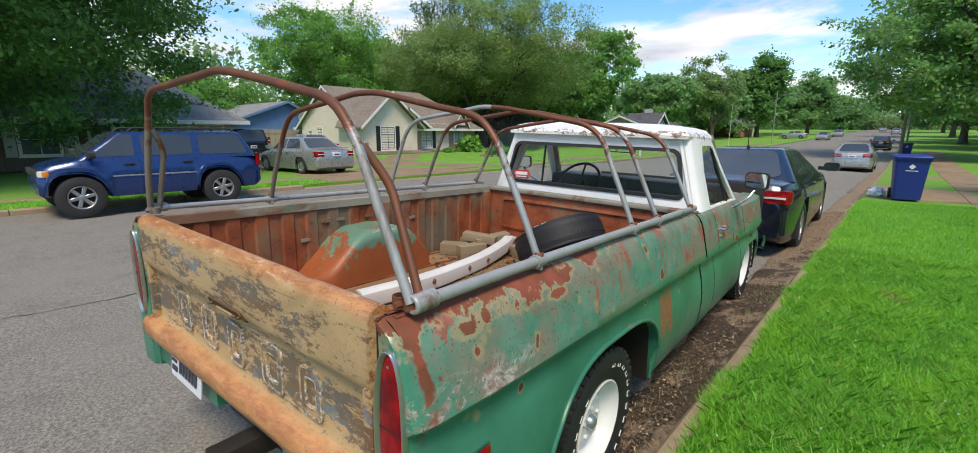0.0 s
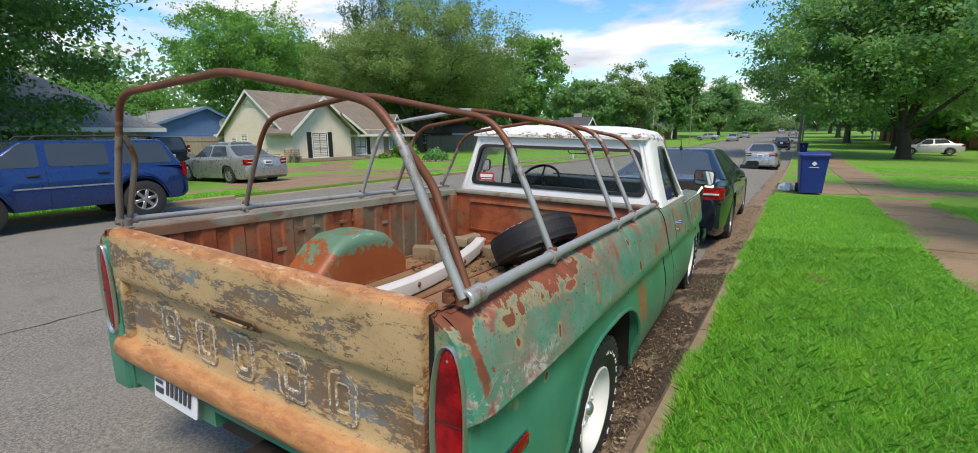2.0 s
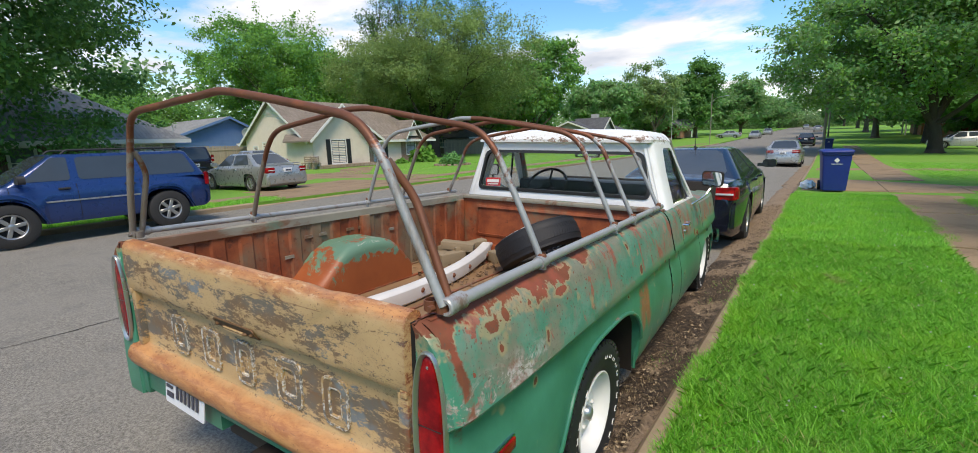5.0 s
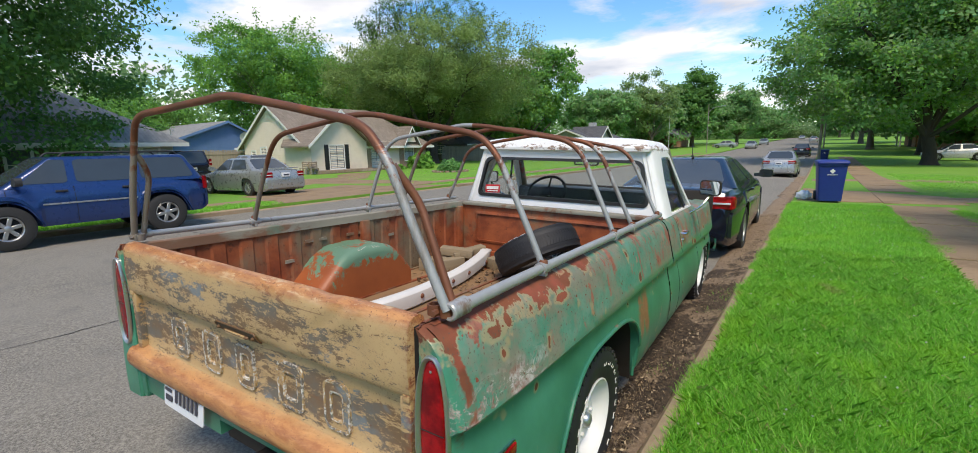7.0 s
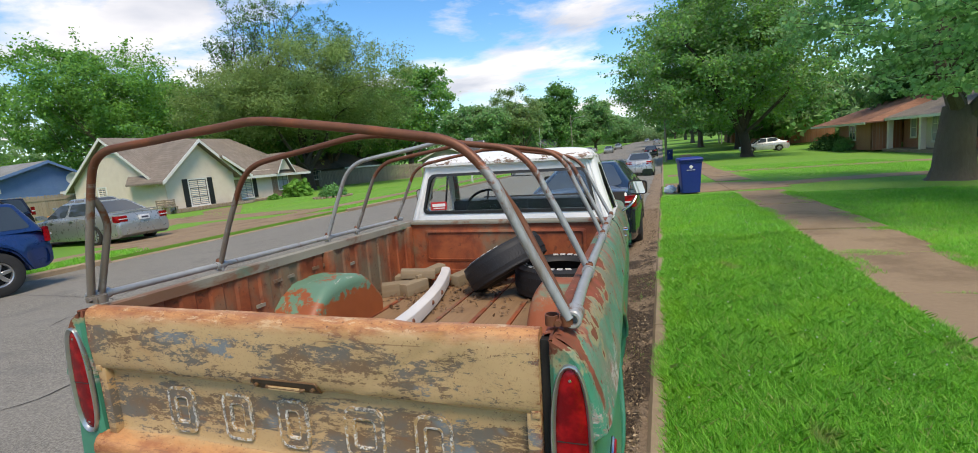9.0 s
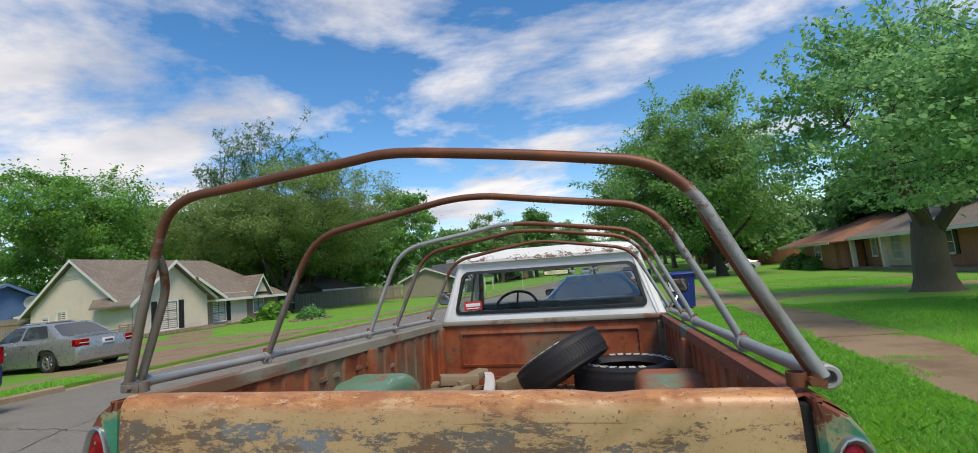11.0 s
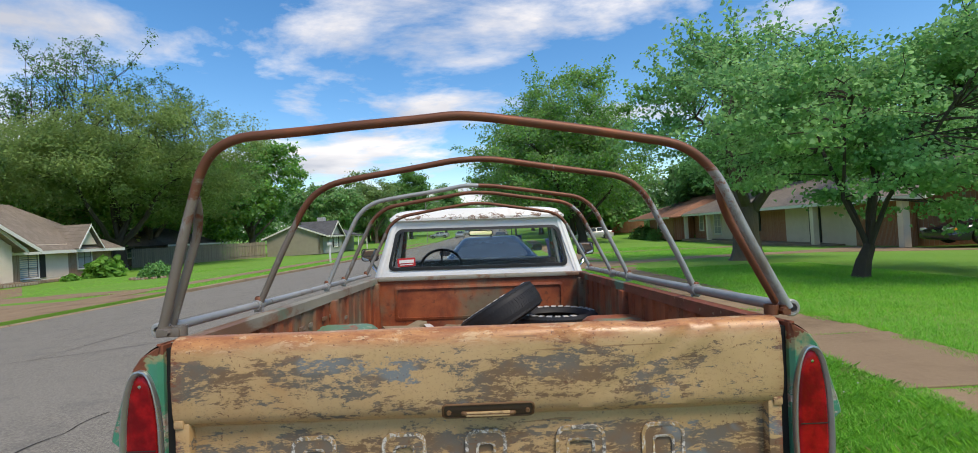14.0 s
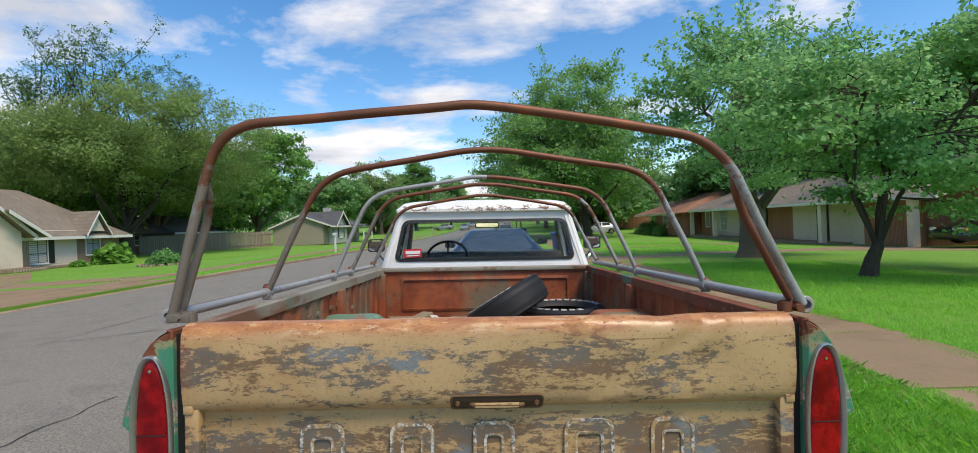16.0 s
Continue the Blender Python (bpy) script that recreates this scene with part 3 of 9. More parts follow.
SIDE = ((0.385, 0.930), (0.40, 0.950), (0.46, 0.972), (0.55, 0.984), (0.65, 0.986), (0.74, 0.976), (0.80, 0.964), (0.85, 0.952), (0.900, 0.948),
        (0.920, 0.953), (0.930, 0.984), (0.94, 0.988), (1.00, 0.972), (1.10, 0.945), (1.14, 0.930), (1.165, 0.916), (1.180, 0.903), (1.192, 0.888), (1.200, 0.874), (1.205, 0.860))
CREASE_Z = [0.80, 0.825, 0.85, 0.875, 0.900, 0.912, 0.920, 0.925, 0.930, 0.94, 0.97, 1.00, 1.05, 1.10, 1.14, 1.165, 1.18, 1.192, 1.200, 1.205]


def crease_lift(y, z):
    """The crease runs straight, falling gently towards the nose."""
    up = 0.027 - 0.0205 * max(y, 0)
    return up * max(0.0, 1 - abs(z - 0.93) / (0.24 if z > 0.93 else 0.30))


def side_x(z, y, nose=False):
    x = lerp(SIDE, z)
    if y < 0.35:
        x -= 0.010 * (1 - max(y, 0) / 0.35) ** 2 + 0.004 * (1 - min(1.0, max(y, 0) / 0.06)) ** 2
    if y > 4.3:
        x -= 0.05 * ((y - 4.3) / 0.75) ** 2
    return x


def arch(y, mid, half, top, base=0.36, power=2.6):
    d = abs(y - mid) / half
    power = 4.0 if y > mid else power
    return -1 if d >= 1 else base + (top - base) * (1 - d ** power) ** (1 / power)


def side_bottom(y):
    b = lerp(((0, 0.49), (0.5, 0.40), (1.7, 0.385), (3.9, 0.385), (4.9, 0.42), (5.1, 0.5)), y)
    return max(b, arch(y, 1.12, 0.555, 0.812), arch(y, 4.34, 0.50, 0.77))


def side_panel(bm, sgn, y0, y1, top_z=1.205, step=0.02):
    n = max(2, round((y1 - y0) / step))
    rows = []
    for i in range(n + 1):
        y = y0 + (y1 - y0) * i / n
        b = side_bottom(y)
        m = max(b + 0.009, 0.795)
        zs = [b + (m - b) * k / 9 for k in range(9)] + [max(z, m + 0.0008 * j) for j, z in enumerate(CREASE_Z) if z <= top_z]
        rows.append([T(sgn * side_x(z, y), y, z + crease_lift(y, z)) for z in zs])
    grid(bm, rows)
    # lip turned inwards along the lower edge
    grid(bm, [[r[0] for r in rows], [r[0] + Vector((-sgn * 0.045, 0, 0.006)) for r in rows], [r[0] + Vector((-sgn * 0.05, 0, 0.05)) for r in rows]])
    return rows


truck = thing("pickup_truck", TRUCK, "old green pickup truck with rusted paint, white cab and tan tailgate", "pickup truck")

for sgn in (1, -1):
    bm = bmesh.new()
    side_panel(bm, sgn, 0.0, 2.50)
    # rear post that carries the tail light
    zs = [0.49 + (1.205 - 0.49) * k / 24 for k in range(25)]
    rows = []
    for z in zs:
        xo = side_x(z, 0)
        zz = z + crease_lift(0, z)
        rows.append([T(sgn * xo, 0.0, zz), T(sgn * (xo - 0.004), -0.014, zz), T(sgn * (xo - 0.012), -0.022, zz), T(sgn * 0.844, -0.020, zz), T(sgn * 0.834, -0.010, zz), T(sgn * 0.832, 0.05, zz)])
    xo, xe = side_x(1.205, 0), side_x(1.205, 0.06)
    for d, zz in ((0.003, 1.2085), (0.008, 1.2105)):
        rows.append([T(sgn * (xe + 0.002 - d), 0.06, zz - 0.003), T(sgn * (xo - 0.004 - d), d - 0.014, zz), T(sgn * max(0.846, xo - 0.012 - d), d - 0.022, zz), T(sgn * (0.842 + d * 0.3), d - 0.020, zz), T(sgn * (0.834 + d), d - 0.010, zz), T(sgn * (0.832 + d), 0.05, zz)])
    grid(bm, rows)
    bm.faces.new([bm.verts.new(p) for p in rows[-1]])
    part("bed_side", bm, M_GREEN, truck, "green bed side with rust along the rail and scraped paint")
    # rolled lip round the wheel opening
    bm = bmesh.new()
    ys = [1.12 - 0.56 * math.cos(math.pi * k / 48) for k in range(49)]
    lip = [T(sgn * (side_x(max(0.40, arch(y, 1.12, 0.555, 0.812)), y) + 0.004), y, max(0.40, arch(y, 1.12, 0.560, 0.814))) for y in ys]
    tube(bm, lip, 0.010, 8)
    part("wheel_opening_lip", bm, M_GREEN, truck)
    # rail: flat top and inner lip
    bm = bmesh.new()
    prof = ((0.862, 1.2045), (0.850, 1.207), (0.828, 1.207), (0.816, 1.203), (0.813, 1.160), (0.830, 1.156))
    grid(bm, [[T(sgn * x, y, z) for x, z in prof] for y in (0.02, 0.4, 0.8, 1.2, 1.6, 2.0, 2.3, 2.58)])
    part("bed_rail", bm, M_RAILRUST if sgn > 0 else M_RAIL, truck)
    # ribbed inner wall
    bm = bmesh.new()
    rows, y, k = [], 0.06, 0
    while y < 2.56:
        d = 0.0 if (k % 4) < 2 else 0.016
        rows.append([T(sgn * (0.82 + d * 0.6), y, z) for z in (0.715, 0.85, 1.0, 1.165)])
        y += 0.012 if k % 2 else 0.062
        k += 1
    grid(bm, rows)
    part("inner_wall", bm, M_BED, truck)
    for yy in (0.10, 1.36, 2.47):
        bm = bmesh.new()
        box(bm, min(sgn * 0.79, sgn * 0.835), max(sgn * 0.79, sgn * 0.835), yy - 0.035, yy + 0.035, 0.76 - DROP * yy, 1.165 - DROP * yy, 0.008)
        part("stake_pocket", bm, M_BED, truck)
    # wheel house
    bm = bmesh.new()
    rows = []
    for i in range(25):
        t = i / 24
        y = 0.66 + 1.00 * t
        h = 0.76 + 0.285 * lerp(((0, 0.0), (0.06, 0.10), (0.30, 0.86), (0.36, 0.95), (0.44, 0.99), (0.56, 1.0), (0.64, 0.985), (0.70, 0.93), (0.76, 0.80), (0.95, 0.08), (1, 0.0)), t)
        w = 0.235 * min(1.0, max(0.0, (h - 0.755) / 0.10)) ** 0.5
        xi = 0.795 - w
        ring = [T(sgn * 0.835, y, h)] + [T(sgn * (xi + 0.055 - 0.055 * math.sin(a)), y, h - 0.055 * (1 - math.cos(a)) * min(1, (h - 0.76) / 0.06)) for a in (0, 0.4, 0.8, 1.2, 1.57)] + [T(sgn * xi, y, 0.725)]
        rows.append(ring)
    grid(bm, rows)
    part("wheel_house", bm, M_HOUSE_L if sgn < 0 else M_HOUSE_R, truck, "green wheel house rubbed down to orange rust")
    # dark outer wheel well
    for c, half, top in ((1.12, 0.552, 0.806), (4.34, 0.495, 0.765)):
        bm = bmesh.new()
        ys = [c - half + 2 * half * k / 24 for k in range(25)]
        grid(bm, [[T(sgn * x, y, max(0.38, arch(y, c, half, top))) for y in ys] for x in (0.945, 0.80, 0.60)])
        bm.faces.new([bm.verts.new(T(sgn * 0.60, y, max(0.38, arch(y, c, half, top)))) for y in ys])
        part("wheel_well", bm, M_STEEL, truck)

# slots punched in the far inner wall
for yy, zz in ((0.92, 1.085), (1.02, 1.085), (1.24, 1.085), (1.34, 1.085), (0.78, 0.985), (1.62, 1.03)):
    bm = bmesh.new()
    box(bm, -0.826, -0.8165, yy - 0.028, yy + 0.028, zz - 0.009 - DROP * yy, zz + 0.009 - DROP * yy)
    part("wall_slot", bm, M_RAIL, truck)
# front wall of the bed
bm = bmesh.new()
box(bm, -0.83, 0.83, 2.535, 2.56, 0.71 - DROP * 2.54, 1.18 - DROP * 2.54)
frame_ring(bm, [Vector((a, 2.528, b + 0.995 - DROP * 2.54)) for a, b in rounded(1.36, 0.27, 0.02)], [Vector((a, 2.522, b + 0.995 - DROP * 2.54)) for a, b in rounded(1.32, 0.23, 0.02)], (0, 0.012, 0))
box(bm, -0.79, 0.79, 2.505, 2.54, 0.715 - DROP * 2.54, 0.79 - DROP * 2.54, 0.008)
part("bed_front_wall", bm, M_BED, truck)
bm = bmesh.new()
box(bm, -0.88, 0.88, 2.515, 2.61, 1.178 - DROP * 2.54, 1.206 - DROP * 2.54, 0.008)
part("bed_front_rail", bm, M_RAIL, truck)
# under floor and planks with steel strips
bm = bmesh.new()
box(bm, -0.835, 0.835, 0.03, 2.54, 0.60, 0.622)
part("bed_underfloor", bm, M_STEEL, truck)
for k in range(7):
    bm = bmesh.new()
    x0 = -0.79 + k * 0.2257
    slab(bm, [T(x, y, 0.707) for x, y in ((x0 + 0.016, 0.05), (x0 + 0.21, 0.05), (x0 + 0.21, 2.53), (x0 + 0.016, 2.53))], (0, 0, 0.024))
    part("bed_plank", bm, M_PLANK, truck, smooth=False)
for k in range(8):
    bm = bmesh.new()
    x0 = -0.79 + k * 0.2257
    slab(bm, [T(x, y, 0.712) for x, y in ((x0 - 0.012, 0.05), (x0 + 0.012, 0.05), (x0 + 0.012, 2.53), (x0 - 0.012, 2.53))], (0, 0, 0.026))
    part("bed_strip", bm, M_BED, truck, smooth=False)

# tailgate
GATE = ((0.046, 1.200), (0.040, 1.214), (0.024, 1.222), (0.004, 1.220), (-0.012, 1.211), (-0.020, 1.194), (-0.0225, 1.175), (-0.024, 1.155), (-0.0248, 1.135), (-0.0255, 1.115), (-0.026, 1.095), (-0.0258, 1.075), (-0.025, 1.055), (-0.024, 1.035), (-0.021, 1.017), (-0.016, 1.002),
        (0.000, 0.990), (0.010, 0.982), (0.012, 0.96), (0.012, 0.86), (0.012, 0.765), (0.006, 0.752), (-0.016, 0.744), (-0.038, 0.732), (-0.050, 0.710), (-0.052, 0.685), (-0.044, 0.658), (-0.028, 0.640), (0.0, 0.634), (0.046, 0.640))
bm = bmesh.new()
rows = []
NX = 128
for i in range(NX + 1):
    x = -0.807 + 1.614 * i / NX
    row = []
    for y, z in GATE:
        dent = 0.006 * noise.noise(Vector((x * 3.1, 5, z * 4.2))) + 0.003 * noise.noise(Vector((x * 9, 2, z * 11)))
        dent += 0.010 * math.exp(-((x - 0.52) / 0.10) ** 2 - ((z - 1.10) / 0.06) ** 2)
        # a long curved buckle from the middle of the panel up to the roll
        if z > 1.0:
            q = x - (0.20 + 0.36 * max(0.0, (z - 0.995) / 0.20) ** 0.7)
            dent += (0.0065 * math.exp(-(q / 0.020) ** 2) - 0.004 * math.exp(-((q - 0.045) / 0.03) ** 2)) * min(1.0, (z - 1.0) / 0.05)
        sag = -0.006 * math.exp(-((x - 0.46) / 0.05) ** 2) if z > 1.19 else 0
        wide = 0.045 * (x / 0.807) if z < 0.745 else 0.0
        row.append(Vector((x + wide, y + (dent if y < 0.03 else 0), z + sag)))
    rows.append(row)
vv = grid(bm, rows, close_v=True)
bm.faces.new(list(reversed(vv[0]))), bm.faces.new(vv[-1])
gate = part("tailgate", bm, M_GATE, truck, "tan tailgate with chipped paint, grey primer and orange rust")
for sgn in (1, -1):
    bm = bmesh.new()
    box(bm, min(sgn * 0.768, sgn * 0.806), max(sgn * 0.768, sgn * 0.806), -0.016, 0.03, 0.742, 1.0, 0.006)
    part("stile", bm, M_GATE, gate)
    bm = bmesh.new()
    box(bm, min(sgn * 0.781, sgn * 0.8065), max(sgn * 0.781, sgn * 0.8065), -0.021, 0.02, 0.988, 1.010, 0.005)
    part("hinge_lug", bm, M_GATE, gate)
    bm = bmesh.new()
    box(bm, min(sgn * 0.809, sgn * 0.836), max(sgn * 0.809, sgn * 0.836), 0.002, 0.03, 0.66, 1.195)
    part("shut_gap", bm, M_BLACKGAP, truck)
# pressed block shapes where the maker's mark stood
for cx, w in ((-0.455, 0.118), (-0.215, 0.118), (0.005, 0.112), (0.262, 0.135), (0.488, 0.118)):
    bm = bmesh.new()
    frame_ring(bm, [Vector((cx + a, 0.004, 0.862 + b)) for a, b in rounded(w, 0.165, 0.03)], [Vector((cx + a, 0.004, 0.862 + b)) for a, b in rounded(w - 0.018, 0.147, 0.022)], (0, 0.012, 0))
    mk = part("pressed_mark", bm, M_LETTER, gate, "embossed block outline with worn white paint")
    bm = bmesh.new()
    frame_ring(bm, [Vector((cx + a, 0.0055, 0.862 + b)) for a, b in rounded(w - 0.018, 0.147, 0.022)], [Vector((cx + a, 0.0055, 0.862 + b)) for a, b in rounded(w - 0.058, 0.100, 0.014)], (0, 0.010, 0))
    part("mark_face", bm, M_GATE, mk)
    bm = bmesh.new()
    frame_ring(bm, [Vector((cx + a, 0.004, 0.862 + b)) for a, b in rounded(w - 0.058, 0.100, 0.014)], [Vector((cx + a, 0.006, 0.862 + b)) for a, b in rounded(w - 0.072, 0.086, 0.010)], (0, 0.010, 0))
    part("mark_edge", bm, M_LETTER, mk)
LATCH = ((1.026, -0.0245), (1.016, -0.0230), (1.006, -0.0200), (0.996, -0.0125), (0.984, 0.0015))


def latch_y(z):
    return lerp([(p, q) for p, q in reversed(LATCH)], z)


bm = bmesh.new()
tube(bm, [Vector((0.014 + a, latch_y(1.004 + b) - 0.001, 1.004 + b)) for a, b in rounded(0.240, 0.042, 0.010) + rounded(0.240, 0.042, 0.010)[:1]], 0.0032, 8, False)
handle = part("handle_recess", bm, M_LATCH, gate, "tan latch recess with rusty edge")
# dark brown plate just proud of the gate paints a recess's shade
bm = bmesh.new()
grid(bm, [[Vector((x, q - 0.0008, p)) for p, q in LATCH] for x in (-0.103, 0.131)])
part("recess_shade_plate", bm, plain("latch_recess_shade", (0.060, 0.038, 0.020), 0.7, 0, 30, 0.6, 0.2), handle)
bm = bmesh.new()
tube(bm, smooth_path([(-0.055, -0.016, 1.000), (-0.050, -0.022, 1.000), (0.078, -0.022, 0.998), (0.083, -0.016, 0.998)], 0.01), 0.0060, 10)
part("latch_handle", bm, M_LATCH, handle, "rusty latch rod")
bm = bmesh.new()
box(bm, -0.045, 0.072, -0.0275, -0.021, 0.992, 1.005, 0.003)
part("latch_pull", bm, M_GATE, handle)
for x in (-0.090, 0.118):
    bm = bmesh.new()
    lathe(bm, ((-0.029, 0.0), (-0.029, 0.005), (-0.022, 0.007), (-0.014, 0.007)), 8, "y", (x, 0, 1.004))
    part("latch_bolt", bm, M_LATCH, handle)

# rear sill, licence plate, tow hitch
bm = bmesh.new()
for x0, x1, z0 in ((-0.86, -0.20, 0.520), (-0.20, 0.30, 0.585), (0.30, 0.86, 0.520)):
    slab(bm, [Vector((x, 0.0, z)) for x, z in ((x0 - (0.03 if z0 > 0.55 else 0), 0.632), (x0, z0), (x1, z0), (x1 + (0.03 if z0 > 0.55 else 0), 0.632))], (0, 0.05, 0))
box(bm, -0.93, -0.80, -0.01, 0.06, 0.49, 0.66, 0.02)
box(bm, 0.80, 0.93, -0.01, 0.06, 0.49, 0.66, 0.02)
part("rear_sill", bm, M_GREEN, truck)
PL = Matrix.Translation((-0.400, -0.034, 0.632)) @ Matrix.Rotation(radians(-5), 4, "X") @ Matrix.Rotation(radians(2), 4, "Y")
bm = bmesh.new()
slab(bm, [PL @ Vector((a, 0.004 * math.sin(a * 20), b)) for a, b in rounded(0.305, 0.153, 0.012)], (0, 0.004, 0))
plate = part("licence_plate", bm, M_PLATE, truck, "white licence plate with dark bars")
for k in range(6):
    bm = bmesh.new()
    x0 = -0.055 + k * 0.031
    box(bm, x0, x0 + 0.016, -0.006, -0.003, -0.038, 0.032, m=PL)
    part("plate_bar", bm, M_INK, plate, smooth=False)
for x0, x1, z0, z1 in ((-0.14, -0.075, 0.018, 0.030), (-0.135, -0.085, -0.006, 0.006), (-0.13, -0.08, -0.045, -0.022), (-0.05, 0.08, 0.052, 0.062)):
    bm = bmesh.new()
    box(bm, x0, x1, -0.006, -0.003, z0, z1, m=PL)
    part("plate_bar", bm, M_INK, plate, smooth=False)
bm = bmesh.new()
frame_ring(bm, [Vector((0.05 + a, -0.13, 0.475 + b)) for a, b in rounded(0.085, 0.085, 0.008, 2)], [Vector((0.05 + a, -0.13, 0.475 + b)) for a, b in rounded(0.06, 0.06, 0.004, 2)], (0, 0.30, 0))
box(bm, -0.35, 0.40, 0.10, 0.18, 0.40, 0.47, 0.01)
box(bm, -0.01, 0.07, 0.0, 0.01, 0.36, 0.375)
part("tow_hitch", bm, M_STEEL, truck, "dark square tow hitch receiver")
bm = bmesh.new()
for x in (-0.45, 0.45):
    box(bm, x - 0.04, x + 0.04, 0.08, 4.9, 0.42, 0.56, 0.01)
tube(bm, [(-0.72, 1.10, 0.37), (0.72, 1.10, 0.37)], 0.045, 10)
lathe(bm, ((-0.16, 0.02), (-0.13, 0.10), (0, 0.15), (0.13, 0.10), (0.16, 0.02)), 14, "x", (0, 1.10, 0.37))
tube(bm, [(-0.72, 4.34, 0.36), (0.72, 4.34, 0.36)], 0.04, 10)
part("chassis", bm, M_STEEL, truck)

# tail lights
for sgn in (1, -1):
    def oval(w, h, y, n=28):
        out = []
        for k in range(n):
            a = 2 * math.pi * k / n
            c, s = math.cos(a), math.sin(a)
            taper = 1 - 0.10 * s
            out.append(T(sgn * (0.885 + w * taper * math.copysign(abs(c) ** 0.80, c)), y, 0.945 + h * math.copysign(abs(s) ** 0.86, s)))
        return out
    bm = bmesh.new()
    grid(bm, [oval(0.0540, 0.202, -0.018), oval(0.0540, 0.202, -0.028), oval(0.0520, 0.200, -0.032), oval(0.0490, 0.197, -0.033), oval(0.0460, 0.194, -0.031), oval(0.0410, 0.187, -0.021)], close_v=True)
    lamp = part("tail_light", bm, M_BEZEL, truck, "oval red tail light in a dull metal bezel")
    bm = bmesh.new()
    vv = grid(bm, [oval(0.0415, 0.188, -0.0205), oval(0.0390, 0.184, -0.024), oval(0.032, 0.168, -0.0265), oval(0.012, 0.12, -0.0275)], close_v=True)
    bm.faces.new(vv[-1])
    part("lens", bm, M_LENS, lamp)
    bm = bmesh.new()
    box(bm, sgn * 0.885 - 0.037, sgn * 0.885 + 0.037, -0.0282, -0.0262, 0.9375, 0.9400)
    part("lens_seam", bm, M_SEAL, lamp, smooth=False)
    for z in (0.785, 1.105):
        bm = bmesh.new()
        lathe(bm, ((-0.029, 0.0), (-0.0285, 0.004), (-0.0255, 0.0045)), 10, "y", (sgn * 0.885, 0, z))
        part("lens_screw", bm, M_CHROME, lamp)
    bm = bmesh.new()
    ML = T(sgn * (side_x(0.790, 0.17) + 0.001), 0.175, 0.775)
    box(bm, ML.x - 0.012, ML.x + 0.012, ML.y - 0.080, ML.y + 0.080, ML.z - 0.022, ML.z + 0.022, 0.005)
    mark = part("side_marker", bm, M_CHROME, truck, "small red side marker lamp")
    bm = bmesh.new()
    box(bm, ML.x - 0.018, ML.x + 0.018, ML.y - 0.074, ML.y + 0.074, ML.z - 0.0175, ML.z + 0.0175, 0.005)
    part("marker_lens", bm, M_LENS, mark)


